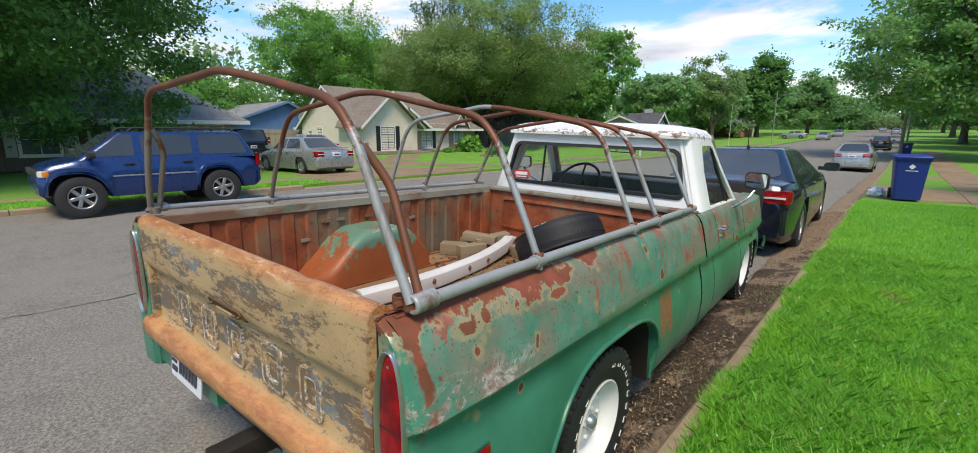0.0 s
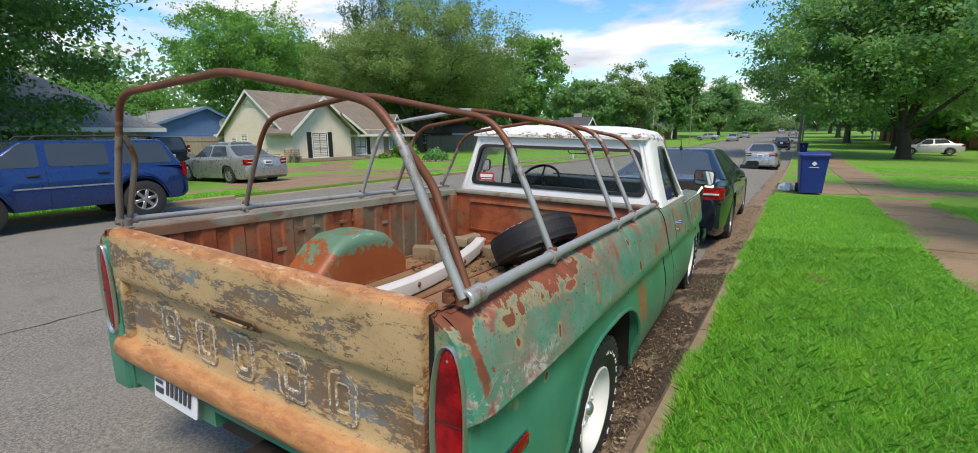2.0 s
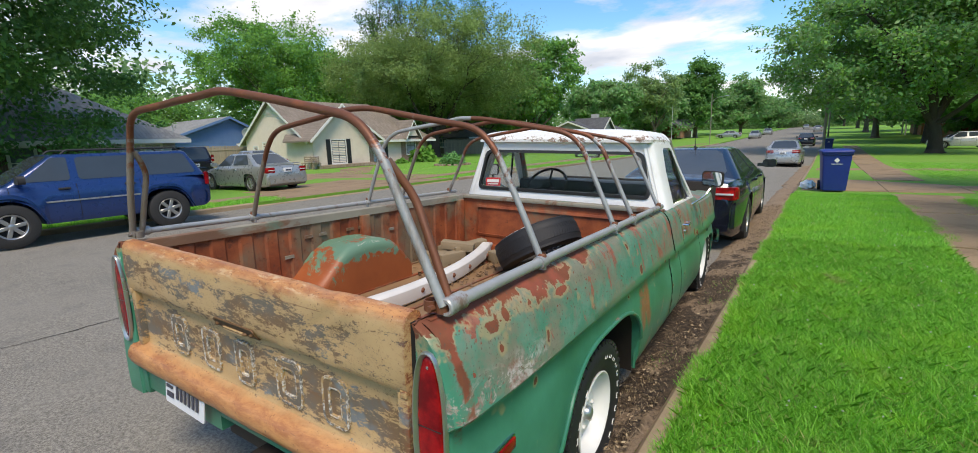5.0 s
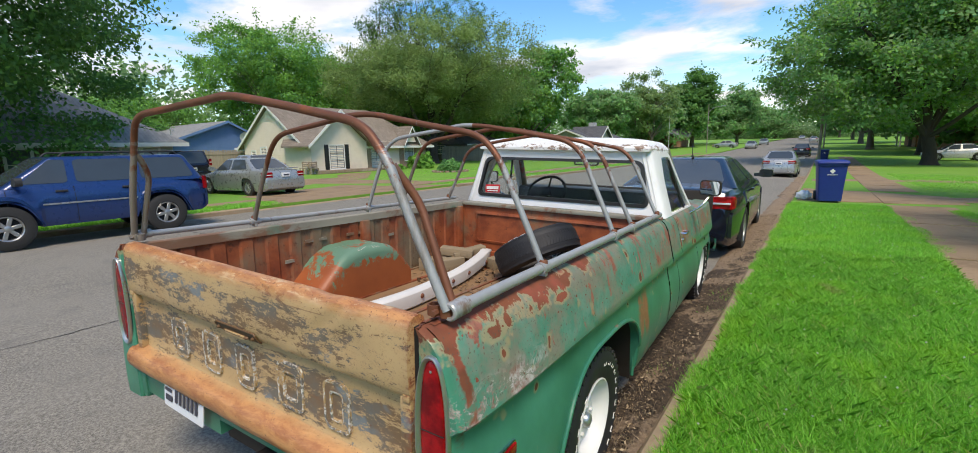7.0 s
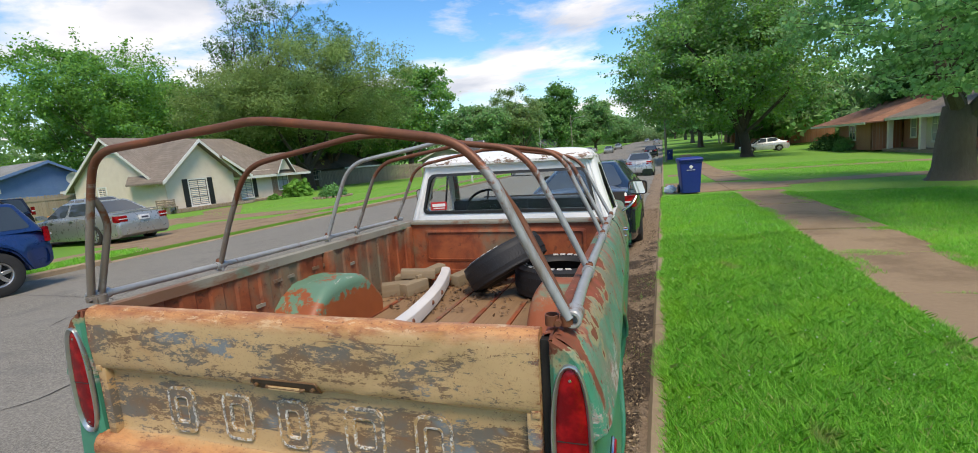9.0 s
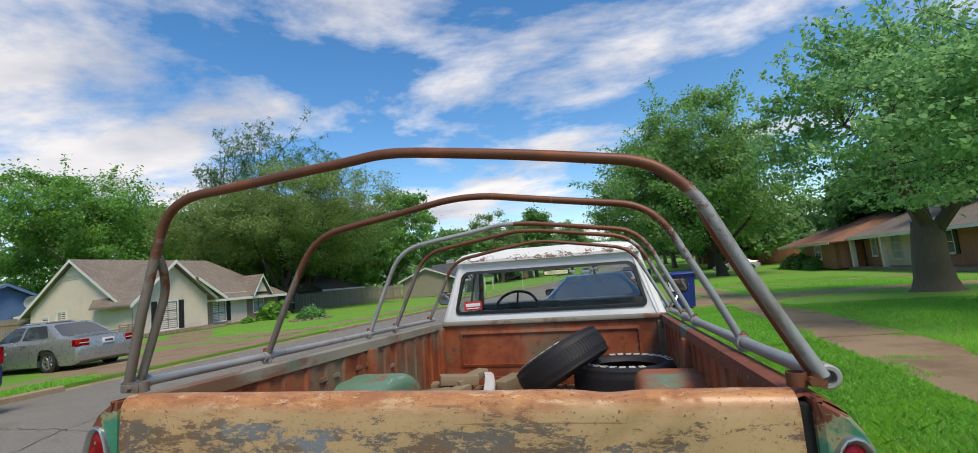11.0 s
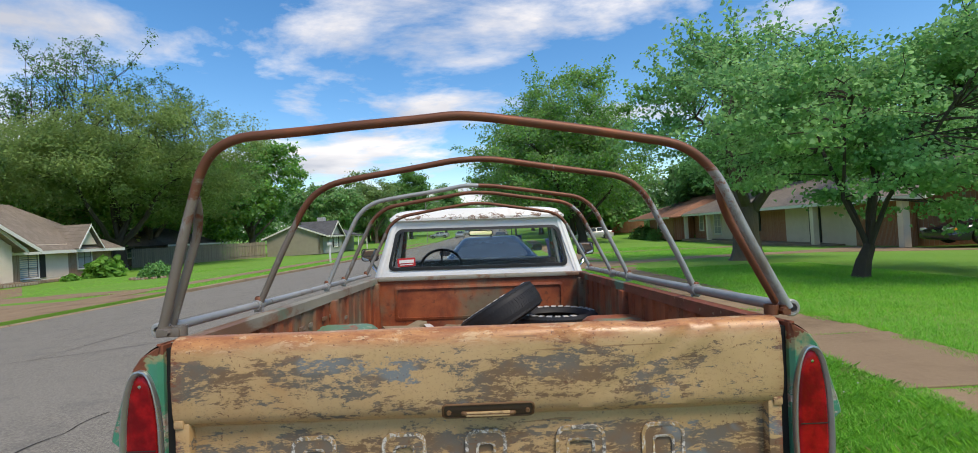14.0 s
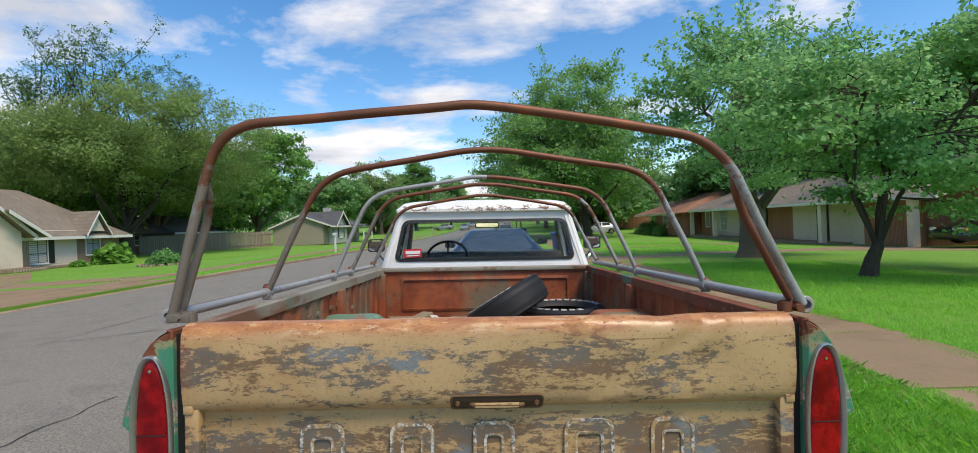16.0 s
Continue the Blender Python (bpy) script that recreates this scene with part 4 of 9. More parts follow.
def truck_wheel(x, y, sgn, r=0.355):
    hub = Vector((x, y, r + 0.011))
    bm = bmesh.new()
    prof = [(-0.085, 0.20), (-0.100, 0.235), (-0.112, 0.29), (-0.104, 0.325), (-0.090, 0.345), (-0.055, 0.353), (0.0, 0.355), (0.055, 0.353), (0.090, 0.345), (0.104, 0.325), (0.112, 0.29), (0.100, 0.235), (0.085, 0.20)]
    lathe(bm, [(a * sgn, b) for a, b in prof], 48, "x", hub)
    for k in range(44):                   # tread blocks at the shoulder
        a = 2 * math.pi * k / 44
        m = Matrix.Translation(hub) @ Matrix.Rotation(a, 4, "X")
        for s in (-1, 1):
            box(bm, s * 0.078 - 0.022, s * 0.078 + 0.022, -0.013, 0.013, 0.335, 0.354, m=m)
    tyre = part("tyre", bm, M_RUBBER, truck, "black tyre with raised white sidewall marks")
    bm = bmesh.new()
    for k in range(26):
        if k % 13 in (0, 1, 2):
            continue
        m = Matrix.Translation(hub) @ Matrix.Rotation(2 * math.pi * k / 26, 4, "X")
        for h0, h1 in ((0.270, 0.273), (0.287, 0.290)):
            box(bm, sgn * 0.1085 - 0.003, sgn * 0.1085 + 0.003, -0.015, 0.015, h0, h1, m=m)
        for w0 in (-0.015, 0.012):
            box(bm, sgn * 0.1085 - 0.003, sgn * 0.1085 + 0.003, w0, w0 + 0.003, 0.270, 0.290, m=m)
    tagged(part("sidewall_print", bm, M_PRINT, tyre), kind="stuff")
    bm = bmesh.new()
    lathe(bm, [(sgn * a, b) for a, b in ((-0.08, 0.19), (0.080, 0.200), (0.094, 0.207), (0.097, 0.200), (0.090, 0.190), (0.062, 0.178), (0.034, 0.162), (0.022, 0.150), (0.030, 0.115), (0.046, 0.098), (0.046, 0.050), (0.044, 0.0))], 40, "x", hub)
    rim = part("rim", bm, M_RIM, tyre, "white painted steel rim with rust streaks")
    bm = bmesh.new()
    lathe(bm, [(sgn * a, b) for a, b in ((0.045, 0.036), (0.062, 0.033), (0.072, 0.026), (0.077, 0.014), (0.078, 0.0))], 24, "x", hub)
    part("hub_cap", bm, M_BEZEL, truck, "small chrome hub cap")
    bm = bmesh.new()
    m = Matrix.Translation(hub) @ Matrix.Rotation(0.9, 4, "X")
    tube(bm, [m @ Vector((sgn * 0.045, 0, 0.160)), m @ Vector((sgn * 0.075, 0, 0.150))], 0.005, 8)
    part("valve_stem", bm, M_RUBBER, truck)
    for k in range(5):
        bm = bmesh.new()
        m = Matrix.Translation(hub) @ Matrix.Rotation(2 * math.pi * k / 5, 4, "X")
        lathe(bm, [(sgn * a, b) for a, b in ((0.045, 0.010), (0.058, 0.010), (0.060, 0.006), (0.060, 0.0))], 6, "x", m @ Vector((0, 0, 0.068)))
        part("wheel_nut", bm, M_RIM, truck)


for sgn in (1, -1):
    truck_wheel(sgn * 0.845, 1.10, sgn)
    truck_wheel(sgn * 0.845, 4.34, sgn)

# ---- cab ----
BELT = 1.185
for sgn in (1, -1):
    bm = bmesh.new()
    rows = side_panel(bm, sgn, 2.53, 2.86, 1.192)
    part("cab_corner", bm, M_GREEN, truck)
    bm = bmesh.new()
    side_panel(bm, sgn, 2.868, 3.80, 1.192)
    door = part("door", bm, M_GREEN, truck, "green cab door with chrome handle")
    bm = bmesh.new()
    hp = T(sgn * 0.962, 2.99, 1.055)
    tube(bm, smooth_path([hp + Vector((-sgn * 0.01, -0.055, 0)), hp + Vector((sgn * 0.028, -0.05, 0)), hp + Vector((sgn * 0.030, 0.05, 0)), hp + Vector((-sgn * 0.01, 0.06, 0))], 0.02), 0.009, 8)
    lathe(bm, ((-0.004, 0.0), (-0.004, 0.014), (0.016, 0.014), (0.016, 0.0)), 12, "x", hp + Vector((0, -0.05, -0.05)))
    part("door_handle", bm, M_CHROME, door, "chrome door handle")
    # seam behind the door
    bm = bmesh.new()
    grid(bm, [[T(sgn * (side_x(z, 2.864) + 0.001 - d), 2.864 + s, z + crease_lift(2.86, z)) for z in [0.40 + 0.79 * k / 30 for k in range(31)]] for s, d in ((-0.006, 0.004), (0.0, 0.0), (0.006, 0.004))])
    part("door_seam", bm, M_BLACKGAP, truck)
    # side window frame of the door
    def sw(y, z):
        return T(sgn * lerp(((1.18, 0.885), (1.45, 0.80), (1.72, 0.725)), z), y, z)
    outer = [sw(2.87, 1.185), sw(2.90, 1.45), sw(2.965, 1.655), sw(3.02, 1.675), sw(3.28, 1.675), sw(3.33, 1.655), sw(3.55, 1.42), sw(3.78, 1.185)]
    inner = [sw(2.925, 1.20), sw(2.95, 1.45), sw(3.00, 1.615), sw(3.03, 1.63), sw(3.26, 1.63), sw(3.29, 1.615), sw(3.49, 1.40), sw(3.69, 1.20)]
    bm = bmesh.new()
    frame_ring(bm, outer, inner, (-sgn * 0.03, 0, 0))
    part("window_frame", bm, M_WHITE, door)
    bm = bmesh.new()
    slab(bm, [p + Vector((-sgn * 0.014, 0, 0)) for p in inner], (-sgn * 0.004, 0, 0))
    part("door_glass", bm, M_GLASS, door, smooth=False).visible_shadow = False
    bm = bmesh.new()
    tube(bm, [sw(3.46, 1.20) + Vector((-sgn * 0.01, 0, 0)), sw(3.30, 1.62) + Vector((-sgn * 0.01, 0, 0))], 0.011, 8)
    part("vent_bar", bm, M_SEAL, door)
    # white quarter post behind the door
    bm = bmesh.new()
    rows = []
    for k in range(13):
        z = 1.185 + (1.70 - 1.185) * k / 12
        xo = lerp(((1.18, 0.888), (1.45, 0.803), (1.72, 0.722)), z)
        yb = 2.665 + 0.055 * k / 12
        yf = lerp(((1.185, 2.868), (1.45, 2.898), (1.655, 2.962), (1.70, 2.99)), z)
        rows.append([T(sgn * (xo - 0.07), yb, z), T(sgn * (xo - 0.035), yb + 0.006, z), T(sgn * (xo - 0.010), yb + 0.030, z), T(sgn * xo, yb + 0.06, z), T(sgn * (xo + 0.002), yf, z), T(sgn * (xo - 0.03), yf, z)])
    grid(bm, rows)
    part("quarter_post", bm, M_WHITE, truck)
    # mirror on its arm
    bm = bmesh.new()
    c = T(sgn * 1.075, 3.42, 1.385)
    mm = Matrix.Translation(c) @ Matrix.Rotation(radians(-sgn * 12), 4, "Z")
    slab(bm, [mm @ Vector((a, -0.012, b)) for a, b in rounded(0.165, 0.125, 0.028)], mm.to_3x3() @ Vector((0, 0.03, 0)))
    mirror = part("side_mirror", bm, M_STEEL, truck, "square side mirror on a bent metal arm")
    bm = bmesh.new()
    slab(bm, [mm @ Vector((a, -0.016, b)) for a, b in rounded(0.148, 0.108, 0.024)], mm.to_3x3() @ Vector((0, 0.005, 0)))
    part("mirror_glass", bm, plain("mirror_silver", (0.8, 0.82, 0.84), 0.03, 1.0, 10, 0.02, 0) if sgn > 0 else bpy.data.materials["mirror_silver"], mirror)
    bm = bmesh.new()
    tube(bm, smooth_path([T(sgn * 0.94, 3.36, 1.17), T(sgn * 1.03, 3.36, 1.235), c + Vector((0, 0.02, -0.06))], 0.06), 0.009, 8)
    tube(bm, smooth_path([T(sgn * 0.93, 3.55, 1.16), T(sgn * 1.02, 3.47, 1.235), c + Vector((0, 0.02, -0.06))], 0.06), 0.009, 8)
    part("mirror_arm", bm, M_CHROME, mirror)

# rear panel with its window opening
def rear_y(z):
    return 2.665 + 0.055 * (z - 1.185) / 0.515


def trap(z0, w0, z1, w1, r, dy=0.0, n=6):
    out = []
    for (cx, cz), a0 in (((1, 1), 0), ((-1, 1), 90), ((-1, -1), 180), ((1, -1), 270)):
        for k in range(n + 1):
            a = radians(a0 + 90 * k / n)
            z = (z1 - r if cz > 0 else z0 + r) + r * math.sin(a)
            w = w0 + (w1 - w0) * (z - z0) / (z1 - z0)
            out.append(T(cx * (w - r) + r * math.cos(a), rear_y(z) + dy, z))
    return out


bm = bmesh.new()
frame_ring(bm, trap(1.150, 0.850, 1.705, 0.690, 0.02), trap(1.262, 0.752, 1.592, 0.676, 0.05, 0.012), (0, 0.03, 0))
part("rear_panel", bm, M_WHITE, truck, "white cab back panel")
bm = bmesh.new()
frame_ring(bm, trap(1.252, 0.762, 1.602, 0.686, 0.055, 0.002), trap(1.278, 0.738, 1.578, 0.662, 0.045, -0.002), (0, 0.035, 0))
seal = part("rear_window_seal", bm, M_SEAL, truck)
bm = bmesh.new()
slab(bm, trap(1.274, 0.742, 1.582, 0.666, 0.046, 0.016), (0, 0.004, 0))
part("rear_window", bm, M_GLASS, truck, "rear window glass", smooth=False).visible_shadow = False
ST = Matrix.Translation(T(-0.605, rear_y(1.32) + 0.010, 1.322)) @ Matrix.Rotation(radians(-2), 4, "Y") @ Matrix.Rotation(radians(-6), 4, "X")
bm = bmesh.new()
slab(bm, [ST @ Vector((a, 0, b)) for a, b in rounded(0.150, 0.072, 0.008)], (0, 0.002, 0))
sticker = part("sticker", bm, M_STICKER, truck, "red sticker with white marks")
for x0, x1, z0, z1 in ((-0.06, 0.062, -0.006, 0.020), (-0.052, 0.055, -0.024, -0.016)):
    bm = bmesh.new()
    box(bm, x0, x1, -0.003, -0.001, z0, z1, m=ST)
    part("sticker_bar", bm, M_PRINT, sticker, smooth=False)

# roof
bm = bmesh.new()
rows = []
NU, NV = 22, 18
for i in range(NU + 1):
    a = -1 + 2 * i / NU
    row = []
    for j in range(NV + 1):
        b = -1 + 2 * j / NV
        ca, cb = math.copysign(abs(a) ** 0.75, a), math.copysign(abs(b) ** 0.75, b)
        edge = max(0.0, 1 - abs(ca) ** 5) ** 0.5 * max(0.0, 1 - abs(cb) ** 5) ** 0.5
        w = 0.735 - 0.0 * b
        row.append(T(ca * w, 3.055 + cb * (0.365 if b < 0 else 0.36), 1.690 + 0.085 * edge ** 0.6))
    rows.append(row)
vv = grid(bm, rows)
lip = [r[0] for r in rows] + rows[-1][1:] + [r[-1] for r in reversed(rows[:-1])] + list(reversed(rows[0][1:-1]))
grid(bm, [lip, [p + Vector((0, 0, -0.022)) for p in lip], [Vector((p.x * 0.93, 3.055 + (p.y - 3.055) * 0.93, p.z - 0.024)) for p in lip]], close_v=True)
part("cab_roof", bm, M_WHITE, truck, "white cab roof with chipped paint at the edge")
bm = bmesh.new()
slab(bm, [T(sx * 0.70, y, 1.66) for sx, y in ((-1, 2.73), (1, 2.73), (1, 3.38), (-1, 3.38))], (0, 0, 0.01))
part("head_lining", bm, M_CABIN, truck)
# windscreen posts and glass
for sgn in (1, -1):
    bm = bmesh.new()
    tube(bm, [T(sgn * 0.71, 3.36, 1.70), T(sgn * 0.76, 3.55, 1.45), T(sgn * 0.84, 3.80, 1.17)], [0.028, 0.028, 0.034], 8)
    part("windscreen_post", bm, M_GREEN, truck)
bm = bmesh.new()
slab(bm, [T(-0.70, 3.36, 1.67), T(0.70, 3.36, 1.67), T(0.82, 3.80, 1.19), T(-0.82, 3.80, 1.19)], (0, 0.005, 0.002))
part("windscreen", bm, M_GLASS, truck, smooth=False).visible_shadow = False
# cabin: rear sill, bench, dashboard, steering wheel, mirror
bm = bmesh.new()
box(bm, -0.74, 0.74, 2.76, 2.92, 0.70, 1.165, 0.04)
box(bm, -0.74, 0.74, 2.90, 3.40, 0.62, 0.80, 0.05)
part("bench_seat", bm, M_CABIN, truck)
bm = bmesh.new()
box(bm, -0.80, 0.80, 3.52, 3.80, 0.90, 1.20, 0.04)
box(bm, -0.50, 0.02, 3.50, 3.60, 1.00, 1.205, 0.03)
box(bm, -0.80, 0.80, 3.0, 3.8, 0.42, 0.46)
dash = part("dashboard", bm, M_CABIN, truck)
for k, (x0, x1) in enumerate(((-0.44, -0.30), (-0.24, -0.10), (0.08, 0.30))):
    bm = bmesh.new()
    frame_ring(bm, [Vector(((x0 + x1) / 2 + a, 3.495, 1.02 + b)) for a, b in rounded(x1 - x0, 0.07, 0.02)], [Vector(((x0 + x1) / 2 + a, 3.493, 1.02 + b)) for a, b in rounded(x1 - x0 - 0.012, 0.058, 0.016)], (0, 0.01, 0))
    part("gauge_trim", bm, M_CHROME, dash)
SW = Matrix.Translation(T(-0.36, 3.28, 1.265)) @ Matrix.Rotation(radians(-42), 4, "X")
bm = bmesh.new()
tube(bm, [SW @ Vector((0.195 * math.cos(2 * math.pi * k / 32), 0, 0.195 * math.sin(2 * math.pi * k / 32))) for k in range(33)], 0.013, 8, False)
for a in (90, 205, 335):
    tube(bm, [SW @ Vector((0, 0.03, 0)), SW @ Vector((0.19 * math.cos(radians(a)), 0, 0.19 * math.sin(radians(a))))], 0.010, 6)
lathe(bm, ((0.0, 0.0), (0.0, 0.045), (0.05, 0.04), (0.30, 0.03)), 12, "y", (0, 0, 0))
bmesh.ops.transform(bm, matrix=SW, verts=bm.verts[-48:])
part("steering_wheel", bm, M_SEAL, truck, "thin black steering wheel")
bm = bmesh.new()
slab(bm, [T(a + 0.03, 3.29, b + 1.566) for a, b in rounded(0.235, 0.055, 0.02)], (0, 0.02, 0))
tube(bm, [T(0.03, 3.31, 1.585), T(0.03, 3.34, 1.68)], 0.010, 6)
mirror = part("rear_view_mirror", bm, M_SEAL, truck, "black framed mirror hanging in the cab")
bm = bmesh.new()
slab(bm, [T(a + 0.03, 3.2875, b + 1.566) for a, b in rounded(0.215, 0.038, 0.014)], (0, 0.002, 0))
part("mirror_glass", bm, bpy.data.materials["mirror_silver"], mirror)

# front clip: fenders, hood, front bumper
for sgn in (1, -1):
    bm = bmesh.new()
    rows = side_panel(bm, sgn, 3.812, 5.02, 1.14)
    top = [r[-1] for r in rows]
    grid(bm, [top, [p + Vector((-sgn * 0.05, 0, 0.018)) for p in top], [p + Vector((-sgn * 0.16, 0, 0.022)) for p in top]])
    part("front_fender", bm, M_GREEN, truck)
    bm = bmesh.new()
    c = T(sgn * 0.70, 5.03, 0.88)
    lathe(bm, ((0.0, 0.0), (0.0, 0.09), (0.02, 0.10), (0.05, 0.10), (0.055, 0.085), (0.04, 0.0)), 24, "y", c)
    part("head_light", bm, M_CHROME, truck)
bm = bmesh.new()
rows = []
for k in range(9):
    y = 3.80 + 1.22 * k / 8
    rows.append([T(0.80 * a, y, 1.158 + 0.045 * (1 - a * a) - 0.05 * max(0, (y - 4.7) / 0.32) ** 2) for a in [-1 + 2 * i / 10 for i in range(11)]])
grid(bm, rows)
part("hood", bm, M_GREEN, truck)
bm = bmesh.new()
box(bm, -0.93, 0.93, 5.0, 5.03, 0.62, 1.10, 0.01)
for k in range(5):
    box(bm, -0.55, 0.55, 5.03, 5.05, 0.70 + k * 0.07, 0.72 + k * 0.07)
part("grille", bm, M_STEEL, truck)
bm = bmesh.new()
rows = []
for k in range(25):
    a = -1 + 2 * k / 24
    y = 5.17 - 0.16 * abs(a) ** 5
    rows.append([Vector((a * 1.0, y - 0.03, 0.42)), Vector((a * 1.0, y, 0.44)), Vector((a * 1.005, y + 0.012, 0.50)), Vector((a * 1.0, y, 0.56)), Vector((a * 1.0, y - 0.03, 0.58))])
grid(bm, rows)
part("front_bumper", bm, M_CHROME, truck, "chrome front bumper with a wrapped end")

# ---- the pipe rack over the bed ----
rack = thing("pipe_rack", TRUCK, "rusty pipe rack of five bent hoops over the truck bed", "rack")
RAIL_Z = 1.236
FEET = {1: (0.645, 1.703), -1: (0.745, 1.755)}      # where the first hoop's legs begin to bend
for sgn in (1, -1):
    rp = 0.0172 if sgn > 0 else 0.0135
    bm = bmesh.new()
    tube(bm, [T(sgn * x, y, RAIL_Z) for x, y in ((0.886, 0.07), (0.878, 0.40), (0.876, 0.8), (0.876, 1.6), (0.876, 2.5))], rp, 14)
    part("side_rail_pipe", bm, M_ZINC, rack, "galvanised side rail pipe")
    for y in (0.62, 1.46, 1.80):
        bm = bmesh.new()
        c = T(sgn * 0.876, y, RAIL_Z)
        lathe(bm, ((-0.026, rp), (-0.026, rp + 0.006), (0.026, rp + 0.006), (0.026, rp)), 16, "y", c)
        box(bm, c.x - 0.017, c.x + 0.017, c.y - 0.008, c.y + 0.008, c.z - 0.030, c.z + 0.004, 0.004)
        part("pipe_clamp", bm, M_ZINC, rack)
    # end sleeve on the rail, loop clamp and bolt at the hoop's foot
    bm = bmesh.new()
    c = T(sgn * 0.876, 0.05, RAIL_Z)
    lathe(bm, ((-0.004, rp - 0.003), (-0.004, rp + 0.004), (0.000, rp + 0.0075), (0.070, rp + 0.0075), (0.073, rp)), 20, "y", c + Vector((sgn * 0.010, 0, 0)))
    lathe(bm, ((-0.0035, rp - 0.003), (0.02, rp - 0.003), (0.02, 0.0)), 20, "y", c + Vector((sgn * 0.010, 0, 0)))
    part("rail_sleeve", bm, M_ZINC, rack, "dull zinc end sleeve")
    bm = bmesh.new()
    e = c + Vector((-sgn * 0.024, 0.012, -0.004))
    for dx, r0 in ((-sgn * 0.020, 0.019), (sgn * 0.018, 0.017)):
        lathe(bm, ((-0.014, r0 - 0.004), (-0.014, r0), (0.014, r0), (0.014, r0 - 0.004)), 16, "z", e + Vector((dx, -0.004, 0)), closed=True)
    if sgn < 0:
        box(bm, e.x - 0.032, e.x + 0.030, e.y - 0.026, e.y - 0.021, e.z - 0.013, e.z + 0.010, 0.002)
    lathe(bm, ((-0.008, 0.0), (-0.008, 0.009), (0.010, 0.009), (0.010, 0.0)), 6, "y", e + Vector((0, -0.030, 0)))
    part("corner_bracket", bm, M_PIPE if sgn > 0 else M_HOOP, rack, "rusty bolted corner bracket")
    # brace that leaves the first hoop and comes down just ahead of it
    sx, sz = FEET[sgn]

    def leg_x(z):
        return sgn * (0.876 + (sx - 0.876) * (z - RAIL_Z) / (sz - RAIL_Z))
    bm = bmesh.new()
    pts = smooth_path([T(leg_x(1.600), 0.064, 1.600), T(leg_x(1.565) - sgn * 0.004, 0.085, 1.565), T(leg_x(1.50), 0.112, 1.50), T(sgn * 0.877, 0.086, RAIL_Z - 0.008)], 0.10, 9)
    tube(bm, pts, 0.0118, 12)
    part("brace", bm, M_PIPE if sgn > 0 else M_HOOP, rack, "rusty brace pipe beside the hoop leg")

HOOPS = ((0.052, 0.695, 1.725, 1.812, "rust"), (0.62, 0.655, 1.695, 1.800, "rust"), (1.46, 0.66, 1.700, 1.803, "zinc"), (1.80, 0.645, 1.700, 1.800, "rust"), (2.40, 0.655, 1.680, 1.785, "rust"))
for hy, sx, sz, pz, tone in HOOPS:
    full = smooth_path([T(-0.876, hy, RAIL_Z), T(-sx - (0.05 if hy < 0.1 else 0), hy, sz + (0.030 if hy < 0.1 else 0)), T(0, hy, pz), T(sx - (0.05 if hy < 0.1 else 0), hy, sz - (0.022 if hy < 0.1 else 0)), T(0.876, hy, RAIL_Z)], 0.125, 9)
    dense = []
    for a, b in zip(full, full[1:]):
        k = max(1, int((b - a).length / 0.05))
        dense += [a.lerp(b, i / k) for i in range(k)]
    full = dense + [full[-1]]
    full = [p + Vector((0.005 * noise.noise(Vector((i * 0.21, hy, 3))), 0.006 * noise.noise(Vector((i * 0.17, hy, 9))), 0.004 * noise.noise(Vector((i * 0.19, hy, 1))))) for i, p in enumerate(full)]
    r = 0.0132 if hy < 0.1 else 0.0124
    half = len(full) // 2
    if tone == "zinc":
        bm = bmesh.new()
        tube(bm, full[:half + 1], r, 12)
        part("hoop", bm, M_ZINC, rack, "galvanised half of a bent hoop")
        bm = bmesh.new()
        tube(bm, full[half:], r, 12)
    else:
        bm = bmesh.new()
        tube(bm, full, r, 12)
    hoop = part("hoop", bm, M_HOOP, rack, "rusty bent pipe hoop with dull grey legs")
    if hy > 0.1:
        for q in (full[0], full[-1]):
            bm = bmesh.new()
            lathe(bm, ((-0.02, r), (-0.02, r + 0.004), (0.006, r + 0.004), (0.012, r)), 14, "z", q + Vector((0, 0, 0.020)))
            part("socket", bm, M_PIPE, hoop)

